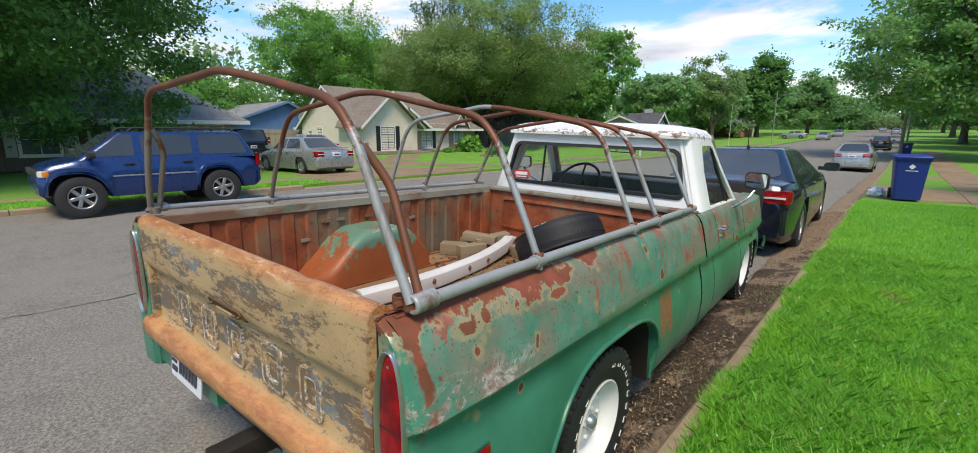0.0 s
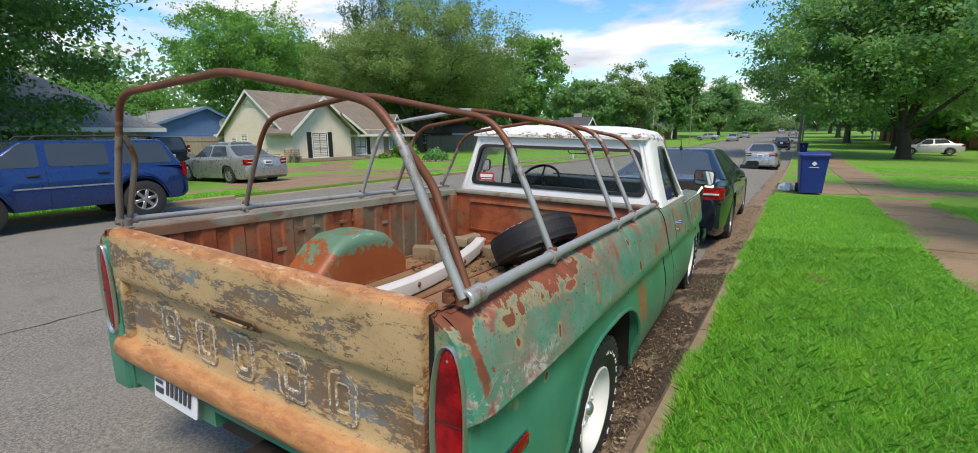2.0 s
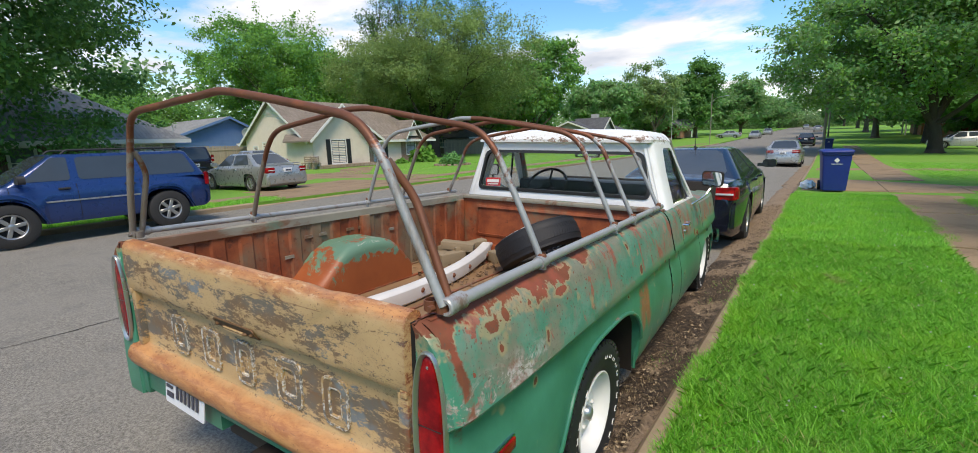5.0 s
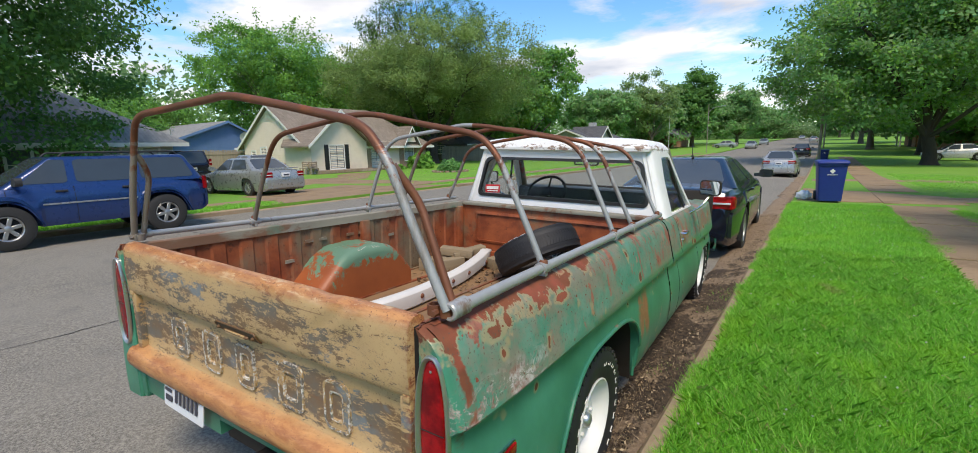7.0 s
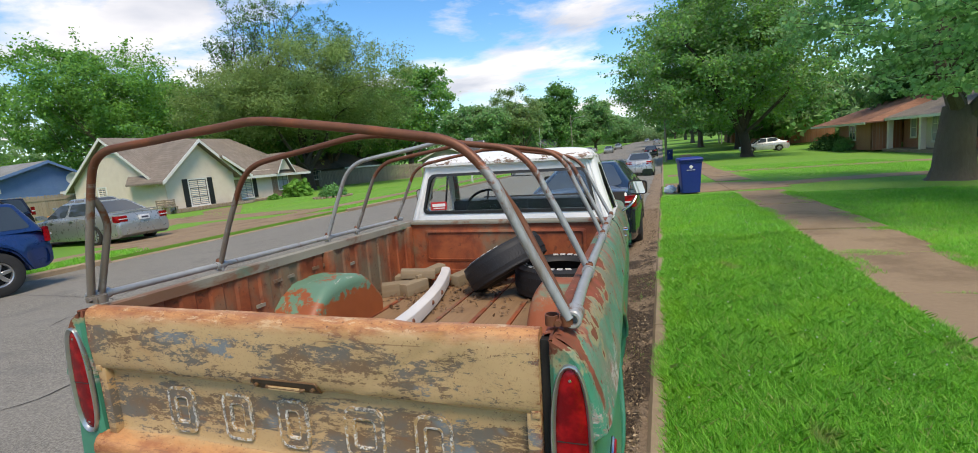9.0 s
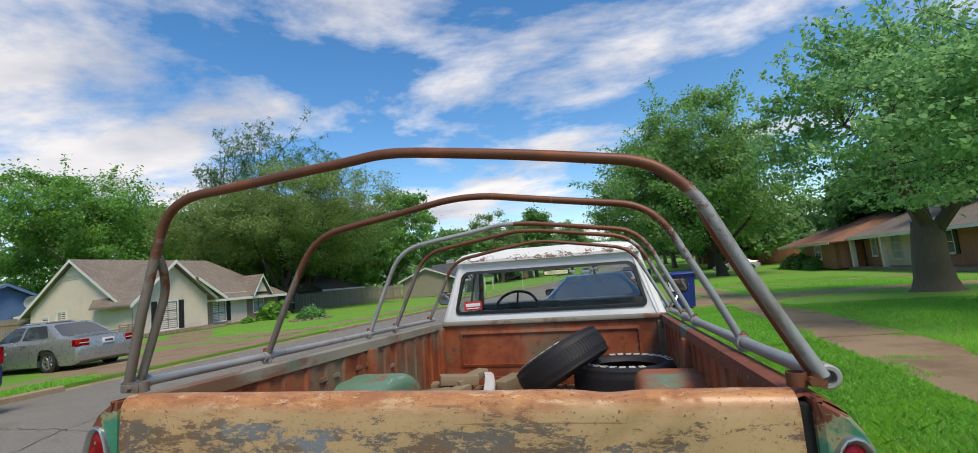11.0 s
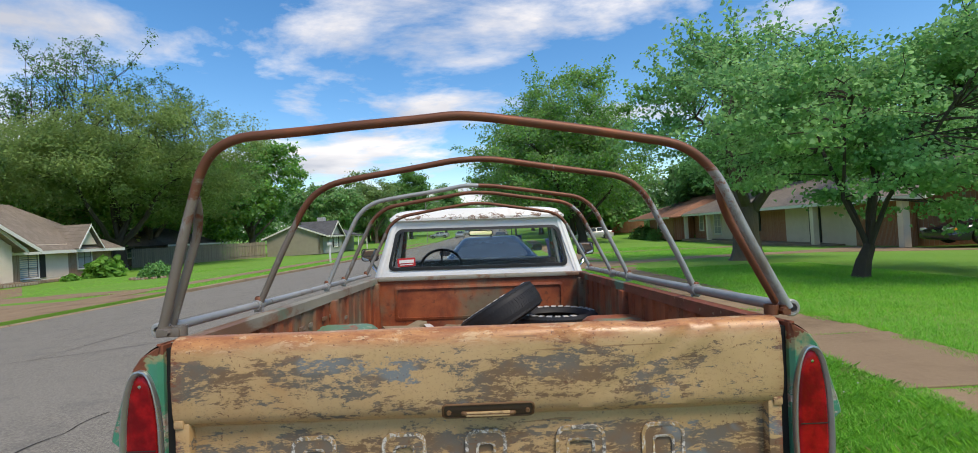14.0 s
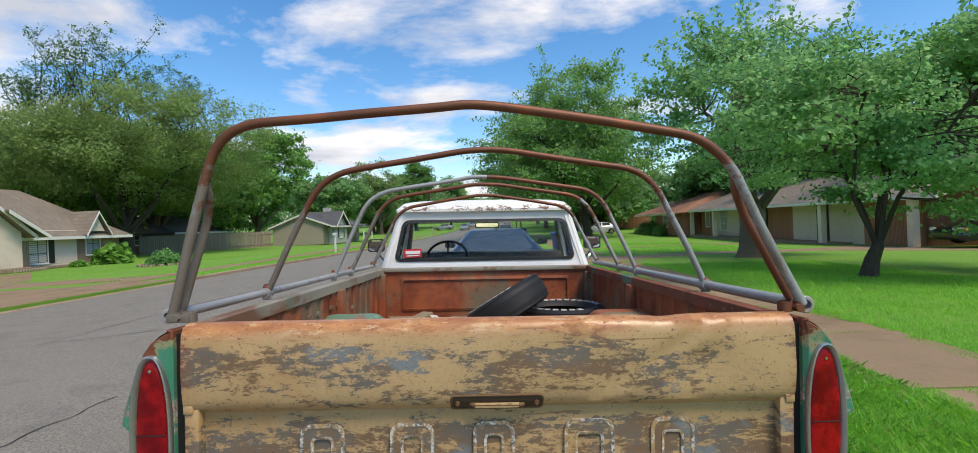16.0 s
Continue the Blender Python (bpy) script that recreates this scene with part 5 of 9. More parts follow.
# ---- cargo in the bed ----
def loose_tyre(name, m, label, group="loose tyres in the bed"):
    ob = thing(name, m, label, "tyre", group)
    prof = [(-0.07, 0.215), (-0.095, 0.235), (-0.112, 0.275), (-0.108, 0.315), (-0.092, 0.340), (-0.06, 0.350), (0.0, 0.353), (0.06, 0.350), (0.092, 0.340), (0.108, 0.315), (0.112, 0.275), (0.095, 0.235), (0.07, 0.215), (0.062, 0.225), (0.085, 0.25), (0.095, 0.29), (0.06, 0.332), (0, 0.338), (-0.06, 0.332), (-0.095, 0.29), (-0.085, 0.25), (-0.062, 0.225)]
    bm = bmesh.new()
    lathe(bm, prof, 56, "z", closed=True)
    part("carcass", bm, M_RUBBER, ob)
    bm = bmesh.new()
    for k in range(84):
        mm = Matrix.Rotation(2 * math.pi * k / 84, 4, "Z")
        for z, w in ((-0.082, 0.030), (-0.030, 0.040), (0.030, 0.040), (0.082, 0.030)):
            box(bm, 0.342, 0.3535 if abs(z) < 0.05 else 0.3440, -0.0108, 0.0108, z - w / 2, z + w / 2, m=mm @ Matrix.Rotation(radians(14 if z > 0 else -14), 4, "X"))
    tagged(part("tread", bm, M_RUBBER, ob), kind="stuff")
    bm = bmesh.new()
    for k in range(30):
        if k % 15 > 9:
            continue
        mm = Matrix.Rotation(2 * math.pi * k / 30, 4, "Z")
        for a, b in ((0.262, 0.268), (0.292, 0.298)):
            box(bm, a, b, -0.019, 0.019, 0.108, 0.1145, m=mm)
        box(bm, 0.266, 0.294, -0.019, -0.014, 0.108, 0.1145, m=mm)
    tagged(part("sidewall_print", bm, M_PRINT, ob, "white outlined sidewall marks"), kind="stuff")
    return ob


BED_TOP = 0.742                   # top of the planks at the tail
FLOOR = lambda y: BED_TOP - 0.008 - DROP * y
loose_tyre("tyre", TRUCK @ Matrix.Translation((0.545, 2.12, FLOOR(2.12) + 0.113)) @ Matrix.Scale(0.94, 4) @ Matrix.Rotation(radians(-1.7), 4, "X"), "black tyre lying flat on the bed floor with white sidewall marks")
loose_tyre("tyre", TRUCK @ Matrix.Translation((0.150, 2.07, FLOOR(2.07) + 0.222)) @ Matrix.Rotation(radians(-31), 4, "Y") @ Matrix.Rotation(radians(-9), 4, "X") @ Matrix.Scale(0.86, 4), "black tyre leaning on another tyre in the bed")

# white bumper lying diagonally
bumper = thing("spare_bumper", TRUCK, "white painted steel bumper lying on the bed planks", "bumper")
bm = bmesh.new()
spine = smooth_path([(-0.22, 0.70, 0), (-0.19, 1.15, 0), (-0.27, 1.75, 0), (-0.37, 2.18, 0.03), (-0.46, 2.40, 0.08)], 0.34, 7)
rows = []
for i, p in enumerate(spine):
    d = (spine[min(i + 1, len(spine) - 1)] - spine[max(i - 1, 0)]).normalized()
    s = Vector((d.y, -d.x, 0)).normalized()
    t = i / (len(spine) - 1)
    h = 0.105 if t < 0.82 else 0.105 * (0.25 + 0.75 * math.sqrt(max(0.0, 1 - ((t - 0.82) / 0.18) ** 2)))
    z0 = FLOOR(p.y) + p.z
    prof = ((-0.018, 0.0), (-0.026, 0.010), (-0.012, 0.014), (0.016, 0.022), (0.020, h * 0.5), (0.014, h - 0.018), (-0.016, h - 0.010), (-0.028, h - 0.004), (-0.020, h), (0.022, h - 0.004), (0.036, h - 0.016), (0.040, h * 0.6), (0.036, 0.016), (0.022, 0.002))
    rows.append([Vector((p.x, p.y, z0)) + s * a * (0.75 if t > 0.93 else 1) + Vector((0, 0, b)) for a, b in prof])
vv = grid(bm, rows, close_v=True)
bm.faces.new(list(reversed(vv[0]))), bm.faces.new(vv[-1])
part("bumper_bar", bm, M_DIRTYWHITE, bumper)
for i in (5, 9, 13, 19):
    if i >= len(spine):
        continue
    p = spine[i]
    d = (spine[min(i + 1, len(spine) - 1)] - spine[i - 1]).normalized()
    s = Vector((d.y, -d.x, 0)).normalized()
    bm = bmesh.new()
    c = Vector((p.x, p.y, FLOOR(p.y) + 0.06)) + s * 0.0385
    mm = Matrix.Translation(c) @ s.to_track_quat("X", "Z").to_matrix().to_4x4()
    lathe(bm, ((-0.004, 0.0), (-0.004, 0.017), (0.004, 0.015), (0.010, 0.009), (0.012, 0.0)), 12, "x")
    bmesh.ops.transform(bm, matrix=mm, verts=bm.verts)
    part("bolt", bm, M_PIPE, bumper)

for x, y, z, a, l, w, h, tilt in ((-0.66, 1.90, 0, 28, 0.20, 0.10, 0.09, 0), (-0.54, 1.96, 0, 70, 0.22, 0.09, 0.09, 0), (-0.56, 2.08, 0.09, 24, 0.26, 0.10, 0.06, 5), (-0.64, 2.16, 0, 10, 0.28, 0.10, 0.09, 0), (-0.50, 2.16, 0.09, 62, 0.28, 0.09, 0.05, -7), (-0.26, 2.30, 0.0, 75, 0.30, 0.10, 0.09, 0), (-0.12, 2.42, 0.0, 10, 0.24, 0.09, 0.09, 0)):
    bm = bmesh.new()
    box(bm, -l / 2, l / 2, -w / 2, w / 2, 0, h, 0.004)
    ob = part("lumber_block", bm, M_LUMBER, None)
    ob.matrix_world = TRUCK @ Matrix.Translation((x, y, FLOOR(y) + z)) @ Matrix.Rotation(radians(a), 4, "Z") @ Matrix.Rotation(radians(tilt), 4, "Y")
    tagged(ob, "sawn lumber offcut lying among leaves in the bed", "wood block", "lumber offcuts")

# dry leaves and bark chips on the planks
bm = bmesh.new()
rnd = random.Random(4)
for k in range(420):
    y = rnd.uniform(1.5, 2.5)
    x = rnd.gauss(-0.35, 0.28) if k % 3 else rnd.uniform(-0.7, 0.7)
    if abs(x) > 0.75:
        continue
    s = rnd.uniform(0.008, 0.026)
    mm = Matrix.Translation((x, y, FLOOR(y) + rnd.uniform(0.003, 0.018))) @ Euler((rnd.gauss(0, 0.5), rnd.gauss(0, 0.5), rnd.uniform(0, 6.3))).to_matrix().to_4x4()
    a = [bm.verts.new(mm @ Vector(p)) for p in ((-s, 0, 0), (0, -s * 0.5, s * 0.2), (s, 0, 0), (0, s * 0.5, s * 0.2))]
    bm.faces.new(a)
ob = part("leaf_litter", bm, plain("dry_brown_leaf", (0.13, 0.075, 0.04), 0.8, 0, 9, 0.5, 0), None, smooth=False)
ob.matrix_world = TRUCK
tagged(ob, "dry brown leaves and chips scattered on the bed floor", "leaves", kind="stuff")

# ---- ground ----
def road_z(u):
    return 0.10 * (1 - ((u + 5.1) / 6.1) ** 2) if -11.19 < u < 0.97 else 0.0


KERB_R, KERB_L = 0.98, -11.2


def lawn_z(u, v=0):
    r = lerp(((-60, 0.20), (-27, 0.12), (-24, 0.03), (-17, -0.02), (-14, 0.05), (-12.6, 0.10), (-11.3, 0.115), (-11.2, 0.115)), u) if u < -4 else lerp(((1.0, 0.115), (4.4, 0.12), (8, 0.06), (14, -0.06), (20, -0.16), (60, -0.5)), u)
    return r


def m_asphalt():
    m = material("grey_worn_asphalt", 0.85)
    n = Nodes(m)
    c = n.mix(n.step(n.noise(58, 5, 0.85), 0.36, 0.66), (0.088, 0.080, 0.067), (0.340, 0.314, 0.262))
    c = n.mix(n.math("MULTIPLY", n.step(n.noise(0.5, 4), 0.35, 0.7), 0.55), c, (0.225, 0.209, 0.178))
    c = n.mix(n.math("MULTIPLY", n.step(n.noise(2.4, 5, 0.6), 0.5, 0.75), 0.35), c, (0.09, 0.088, 0.085))
    n.color(c).bump(n.noise(130, 3, 0.8), 0.6, 0.006)
    return m


def m_lawn():
    m = material("mown_grass", 0.9)
    n = Nodes(m)
    c = n.mix(n.noise(38, 5, 0.75), (0.075, 0.205, 0.016), (0.190, 0.400, 0.040))
    c = n.mix(n.step(n.noise(0.35, 4), 0.42, 0.66), c, n.mix(n.noise(26, 4, 0.8), (0.100, 0.230, 0.021), (0.220, 0.400, 0.050)))
    c = n.mix(n.math("MULTIPLY", n.step(n.noise(1.7, 5, 0.7), 0.60, 0.78), 0.5), c, (0.24, 0.31, 0.07))
    n.color(c).bump(n.noise(60, 4, 0.8), 0.6, 0.03)
    return m


def m_concrete(name, a, b, stain=(0.16, 0.11, 0.07)):
    m = material(name, 0.88)
    n = Nodes(m)
    c = n.mix(n.noise(22, 7, 0.72), a, b)
    c = n.mix(n.math("MULTIPLY", n.step(n.noise(0.9, 6, 0.68), 0.45, 0.72), 0.75), c, stain)
    c = n.mix(n.math("MULTIPLY", n.random(), 0.25), c, tuple(v * 0.7 for v in a))
    n.color(c).bump(n.noise(70, 5, 0.75), 0.35, 0.006)
    return m


M_ROAD, M_LAWN = m_asphalt(), m_lawn()
M_WALK = m_concrete("brown_stained_concrete", (0.225, 0.150, 0.086), (0.360, 0.256, 0.152), (0.130, 0.082, 0.044))
M_KERB = m_concrete("weathered_kerb_concrete", (0.26, 0.19, 0.115), (0.40, 0.305, 0.20), (0.15, 0.10, 0.055))
M_DIRT = material("damp_gutter_dirt", 0.9)
_n = Nodes(M_DIRT)
_f = _n.noise(30, 9, 0.82)
_y = _n.axis(1)
_sand = _n.mix(_n.step(_f, 0.35, 0.68), (0.190, 0.128, 0.078), (0.345, 0.250, 0.160))
_soil = _n.mix(_n.step(_f, 0.40, 0.70), (0.030, 0.020, 0.012), (0.150, 0.100, 0.058))
_wet = _n.math("MULTIPLY", _n.step(_y, 0.9, 1.9), _n.math("SUBTRACT", 1.0, _n.step(_y, 4.2, 7.0)))
_wet = _n.math("ADD", _n.math("MULTIPLY", _wet, 0.17), _n.noise(3.0, 6, 0.68, 0.3, stretch=(1.2, 0.8, 1)))
_n.color(_n.mix(_n.step(_wet, 0.56, 0.66), _sand, _soil)).bump(_f, 0.9, 0.02)

US = [-700, -200, -60, -40, -27, -20, -14, -11.5, -11.38, -11.32, 1.05, 1.2, 2.0, 2.9, 4.4, 6, 8, 11, 14, 20, 40, 90, 250, 700]
VS = [-400, -120, -40, -15, -6, 0, 5, 9, 12, 14, 17, 20, 23, 26, 29, 32, 38, 45, 52, 55, 60, 67, 75, 85, 90, 95, 110, 125, 140, 180, 220, 250, 340, 500, 900]
bm = bmesh.new()
grid(bm, [[W(u, v, lawn_z(u) + 0.03 * noise.noise(Vector((u * 0.15, v * 0.15, 0))) * (1 if abs(u) > 11 or u > 5 else 0) if not -11.4 < u < 1.1 else lawn_z(u)) for v in VS] for u in US[:10]])
grid(bm, [[W(u, v, lawn_z(u) + 0.03 * noise.noise(Vector((u * 0.15, v * 0.15, 0))) * (1 if u > 5 else 0)) for v in VS] for u in US[10:]])
grid(bm, [[W(u, v, z) for v in VS] for u, z in ((-11.32, 0.115), (-11.32, -0.10), (1.05, -0.10), (1.05, 0.115))])
tagged(part("ground", bm, M_LAWN), "mown green lawns on both sides of the street", "lawn", kind="structure")

bm = bmesh.new()
ru = [KERB_L - 0.02 + (KERB_R - KERB_L + 0.04) * k / 18 for k in range(19)]
grid(bm, [[W(u, v, road_z(max(-11.18, min(0.96, u)))) for v in VS] for u in ru])
tagged(part("road", bm, M_ROAD), "grey worn asphalt street with fine cracks", "road", kind="structure")
# cracks: thin dark inlaid strips
rnd = random.Random(11)
M_CRACK = plain("dark_road_crack", (0.03, 0.028, 0.026), 0.9, 0, 20, 0.3, 0)
for u0, v0, du, dv, n in ((-5.0, 3.1, -4.6, 0.5, 40), (-3.62, -2.6, 0.06, 5.4, 60), (-6.0, 2.2, -1.2, 2.2, 24), (-7.5, 4.5, 4.0, 2.2, 36), (-9.8, 9.5, 7.0, 0.8, 50), (-9.0, 6.5, 3.0, 14, 60), (-6.5, 5, 0.4, 30, 90)):
    bm = bmesh.new()
    pts, off = [], 0.0
    for i in range(n + 1):
        t = i / n
        off += rnd.gauss(0, 0.022)
        off *= 0.97
        l = math.hypot(du, dv)
        pts.append((u0 + du * t - dv / l * off, v0 + dv * t + du / l * off, rnd.uniform(0.003, 0.009)))
    l = math.hypot(du, dv)
    grid(bm, [[W(u + s * w * dv / l, v - s * w * du / l, road_z(u) + 0.004) for u, v, w in pts] for s in (-1, 1)])
    tagged(part("road_crack", bm, M_CRACK, smooth=False), "thin dark crack in the asphalt", "crack", "cracks in the road", "structure")

# kerbs in lengths, with open joints
for base, face, name in ((KERB_R, 1, "kerb_right"), (KERB_L, -1, "kerb_left")):
    kerb = thing(name, Matrix.Identity(4), "weathered concrete kerb with stained face", "kerb", kind="structure")
    v = -21.0
    while v < 75:
        L = 3.0
        cut = (face > 0 and (13.2 < v + 1.5 < 19.5)) or (face < 0 and (6.0 < v + 1.5 < 16.5))
        h = 0.035 if cut else 0.125
        prof = ((0.0, -0.05), (0.0, h - 0.03), (face * 0.025, h - 0.004), (face * 0.05, h), (face * 0.105, h), (face * 0.105, -0.05))
        bm = bmesh.new()
        loft(bm, [[W(base + a, vv, b) for a, b in prof] for vv in (v + 0.008, v + 1, v + 2, v + L - 0.008)])
        part("kerb_stone", bm, M_KERB, kerb, smooth=False)
        v += L

# dirt and leaf litter along the right gutter
bm = bmesh.new()
rows = []
for k in range(300):
    v = -6 + 0.12 * k
    w = 0.42 + 0.12 * noise.noise(Vector((v * 0.6, 1, 0))) + 0.10 * noise.noise(Vector((v * 2.1, 4, 0)))
    h = 0.090 + 0.026 * noise.noise(Vector((v * 1.3, 7, 0)))
    row = []
    for a in (1.0, 0.86, 0.72, 0.58, 0.44, 0.30, 0.16, 0.0):
        lump = 0.030 * (0.25 + noise.noise(Vector((v * 4.1, a * 6.0, 2))) + 0.5 * noise.noise(Vector((v * 9.7, a * 13.0, 5)))) if a < 1 else 0
        row.append(W(0.985 - w * a, v, max(0.006, road_z(0.985 - w * a) + 0.002 + (1 - a) ** 0.6 * (h + 0.03) * 0.8 + max(-0.01, lump) * (1 - a) ** 0.3)))
    rows.append(row)
grid(bm, rows)
tagged(part("gutter_dirt", bm, M_DIRT), "dark damp dirt lying in the gutter", "dirt", kind="stuff")
bm = bmesh.new()
rnd = random.Random(8)
for k in range(11000):
    v, u = 1.1 + 10 * rnd.random() ** 1.7, 0.95 - abs(rnd.gauss(0, 0.20))
    if u < 0.2:
        continue
    s = rnd.uniform(0.003, 0.015)
    mm = Matrix.Translation(W(u, v, 0.035 + 0.060 * max(0.0, (u - 0.55) / 0.4) + rnd.uniform(0, 0.040))) @ Euler((rnd.gauss(0, 0.45), rnd.gauss(0, 0.45), rnd.uniform(0, 6.3))).to_matrix().to_4x4()
    thin = rnd.choice((0.05, 0.05, 0.08, 0.35, 0.5))
    s *= 2.0 if thin < 0.06 else 1.0
    bm.faces.new([bm.verts.new(mm @ Vector(p)) for p in ((-s, 0, 0), (0, -s * thin, s * 0.2), (s, 0, 0.004), (0, s * thin, s * 0.15))])
m = material("brown_leaf_litter", 0.85)
_n = Nodes(m)
_n.color(_n.mix(_n.step(_n.random(True), 0.30, 1.0), (0.045, 0.028, 0.016), (0.44, 0.33, 0.20)))
tagged(part("leaf_litter", bm, m, smooth=False), "brown leaves and twigs lying in the gutter", "leaves", kind="stuff")


def flat_slab(parent, name, us, mat, top=0.0, thick=0.06, label=""):
    """A concrete slab through street corners (u, v)."""
    bm = bmesh.new()
    slab(bm, [W(u, v, lawn_z(u) + top - thick) for u, v in us], (0, 0, thick))
    bmesh.ops.bevel(bm, geom=[e for e in bm.edges], offset=0.008, segments=1, affect="EDGES")
    return part(name, bm, mat, parent, label, smooth=False)


walk_r = thing("pavement_right", Matrix.Identity(4), "brown stained concrete pavement of uneven slabs", "pavement", kind="structure")
rnd = random.Random(3)
v = -9.36
while v < 62:
    L = 1.67
    if not 13.9 < v + 0.7 < 19.2:
        flat_slab(walk_r, "paving_slab", ((2.98, v + 0.015), (4.20, v + 0.015), (4.20, v + L - 0.015), (2.98, v + L - 0.015)), M_WALK, 0.012 + rnd.uniform(-0.008, 0.010))
    v += L
drive_r = thing("driveway_right", Matrix.Identity(4), "brown concrete driveway leading up to the brick house", "driveway", kind="structure")
for us in (((1.15, 14.4), (2.97, 14.6), (2.97, 18.4), (1.15, 19.4)), ((2.98, 14.5), (4.6, 14.9), (4.6, 17.4), (2.98, 18.4)), ((4.62, 15.6), (8.0, 17.4), (8.0, 18.9), (4.62, 17.1)), ((8.02, 17.4), (12.9, 18.4), (12.9, 20.1), (8.02, 18.9)), ((12.92, 18.4), (17.5, 15.2), (17.5, 22.5), (12.92, 20.1))):
    flat_slab(drive_r, "drive_slab", us, M_WALK, 0.016)
drive_r2 = thing("driveway_far_right", Matrix.Identity(4), "pale concrete driveway of the neighbouring house", "driveway", kind="structure")
for a in range(4):
    flat_slab(drive_r2, "drive_slab", ((1.3 + a * 4, 25 + a * 1.2), (5.28 + a * 4, 26.2 + a * 1.2), (5.28 + a * 4, 27.6 + a * 1.2), (1.3 + a * 4, 26.8 + a * 1.2)), M_WALK, 0.014)
walk_l = thing("pavement_left", Matrix.Identity(4), "concrete pavement crossing the front lawns", "pavement", kind="structure")
v = -9.0
while v < 75:
    flat_slab(walk_l, "paving_slab", ((-13.9, v + 0.01), (-12.7, v + 0.01), (-12.7, v + 1.99), (-13.9, v + 1.99)), M_WALK, 0.012)
    v += 2.0
drive_l = thing("driveway_left", Matrix.Identity(4), "brown concrete driveway beside the pale house", "driveway", kind="structure")
for us in (((-12.68, 7.6), (-11.36, 6.6), (-11.36, 14.6), (-12.68, 13.6)), ((-18, 7.8), (-13.92, 7.8), (-13.92, 13.4), (-18, 13.4)), ((-24, 7.8), (-18.02, 7.8), (-18.02, 13.4), (-24, 13.4)), ((-33, 9.0), (-24.02, 8.2), (-24.02, 12.5), (-33, 12.8))):
    flat_slab(drive_l, "drive_slab", us, M_WALK, 0.014)
flat_slab(drive_l, "drive_slab", ((-25.6, 13.6), (-18.5, 13.42), (-14.0, 15.2), (-14.0, 16.6), (-19, 16.6), (-25.6, 22.8)), M_WALK, 0.013)

# ---- cars ----
def car_paint(name, base, metal=0.3, rough=0.28):
    m = material(name, rough, metal, base)
    n = Nodes(m)
    g = n.noise(1.6, 4)
    n.color(n.mix(n.math("MULTIPLY", n.step(n.axis(2), 0.75, 0.15), 0.0), n.mix(g, tuple(c * 0.88 for c in base), tuple(min(1, c * 1.1) for c in base)), base))
    n.rough(n.math("ADD", rough - 0.08, n.math("MULTIPLY", n.noise(9, 5), 0.18)))
    n.b.inputs["Coat Weight"].default_value, n.b.inputs["Coat Roughness"].default_value = 0.6, 0.06
    return m


M_BLUE = car_paint("deep_blue_car_paint", (0.009, 0.036, 0.140), 0.25)
M_SILVER = car_paint("silver_car_paint", (0.40, 0.41, 0.42), 0.6)
M_GREYCAR = car_paint("grey_green_car_paint", (0.35, 0.365, 0.355), 0.5)
M_BLACKCAR = car_paint("black_blue_car_paint", (0.012, 0.015, 0.026), 0.3, 0.2)
M_WHITECAR = car_paint("pale_car_paint", (0.55, 0.56, 0.56), 0.2)
M_TRIM = plain("black_plastic_trim", (0.025, 0.025, 0.026), 0.6, 0, 24, 0.3, 0.1)
M_ALLOY = plain("alloy_wheel_metal", (0.42, 0.42, 0.42), 0.32, 0.8, 16, 0.2, 0.04)


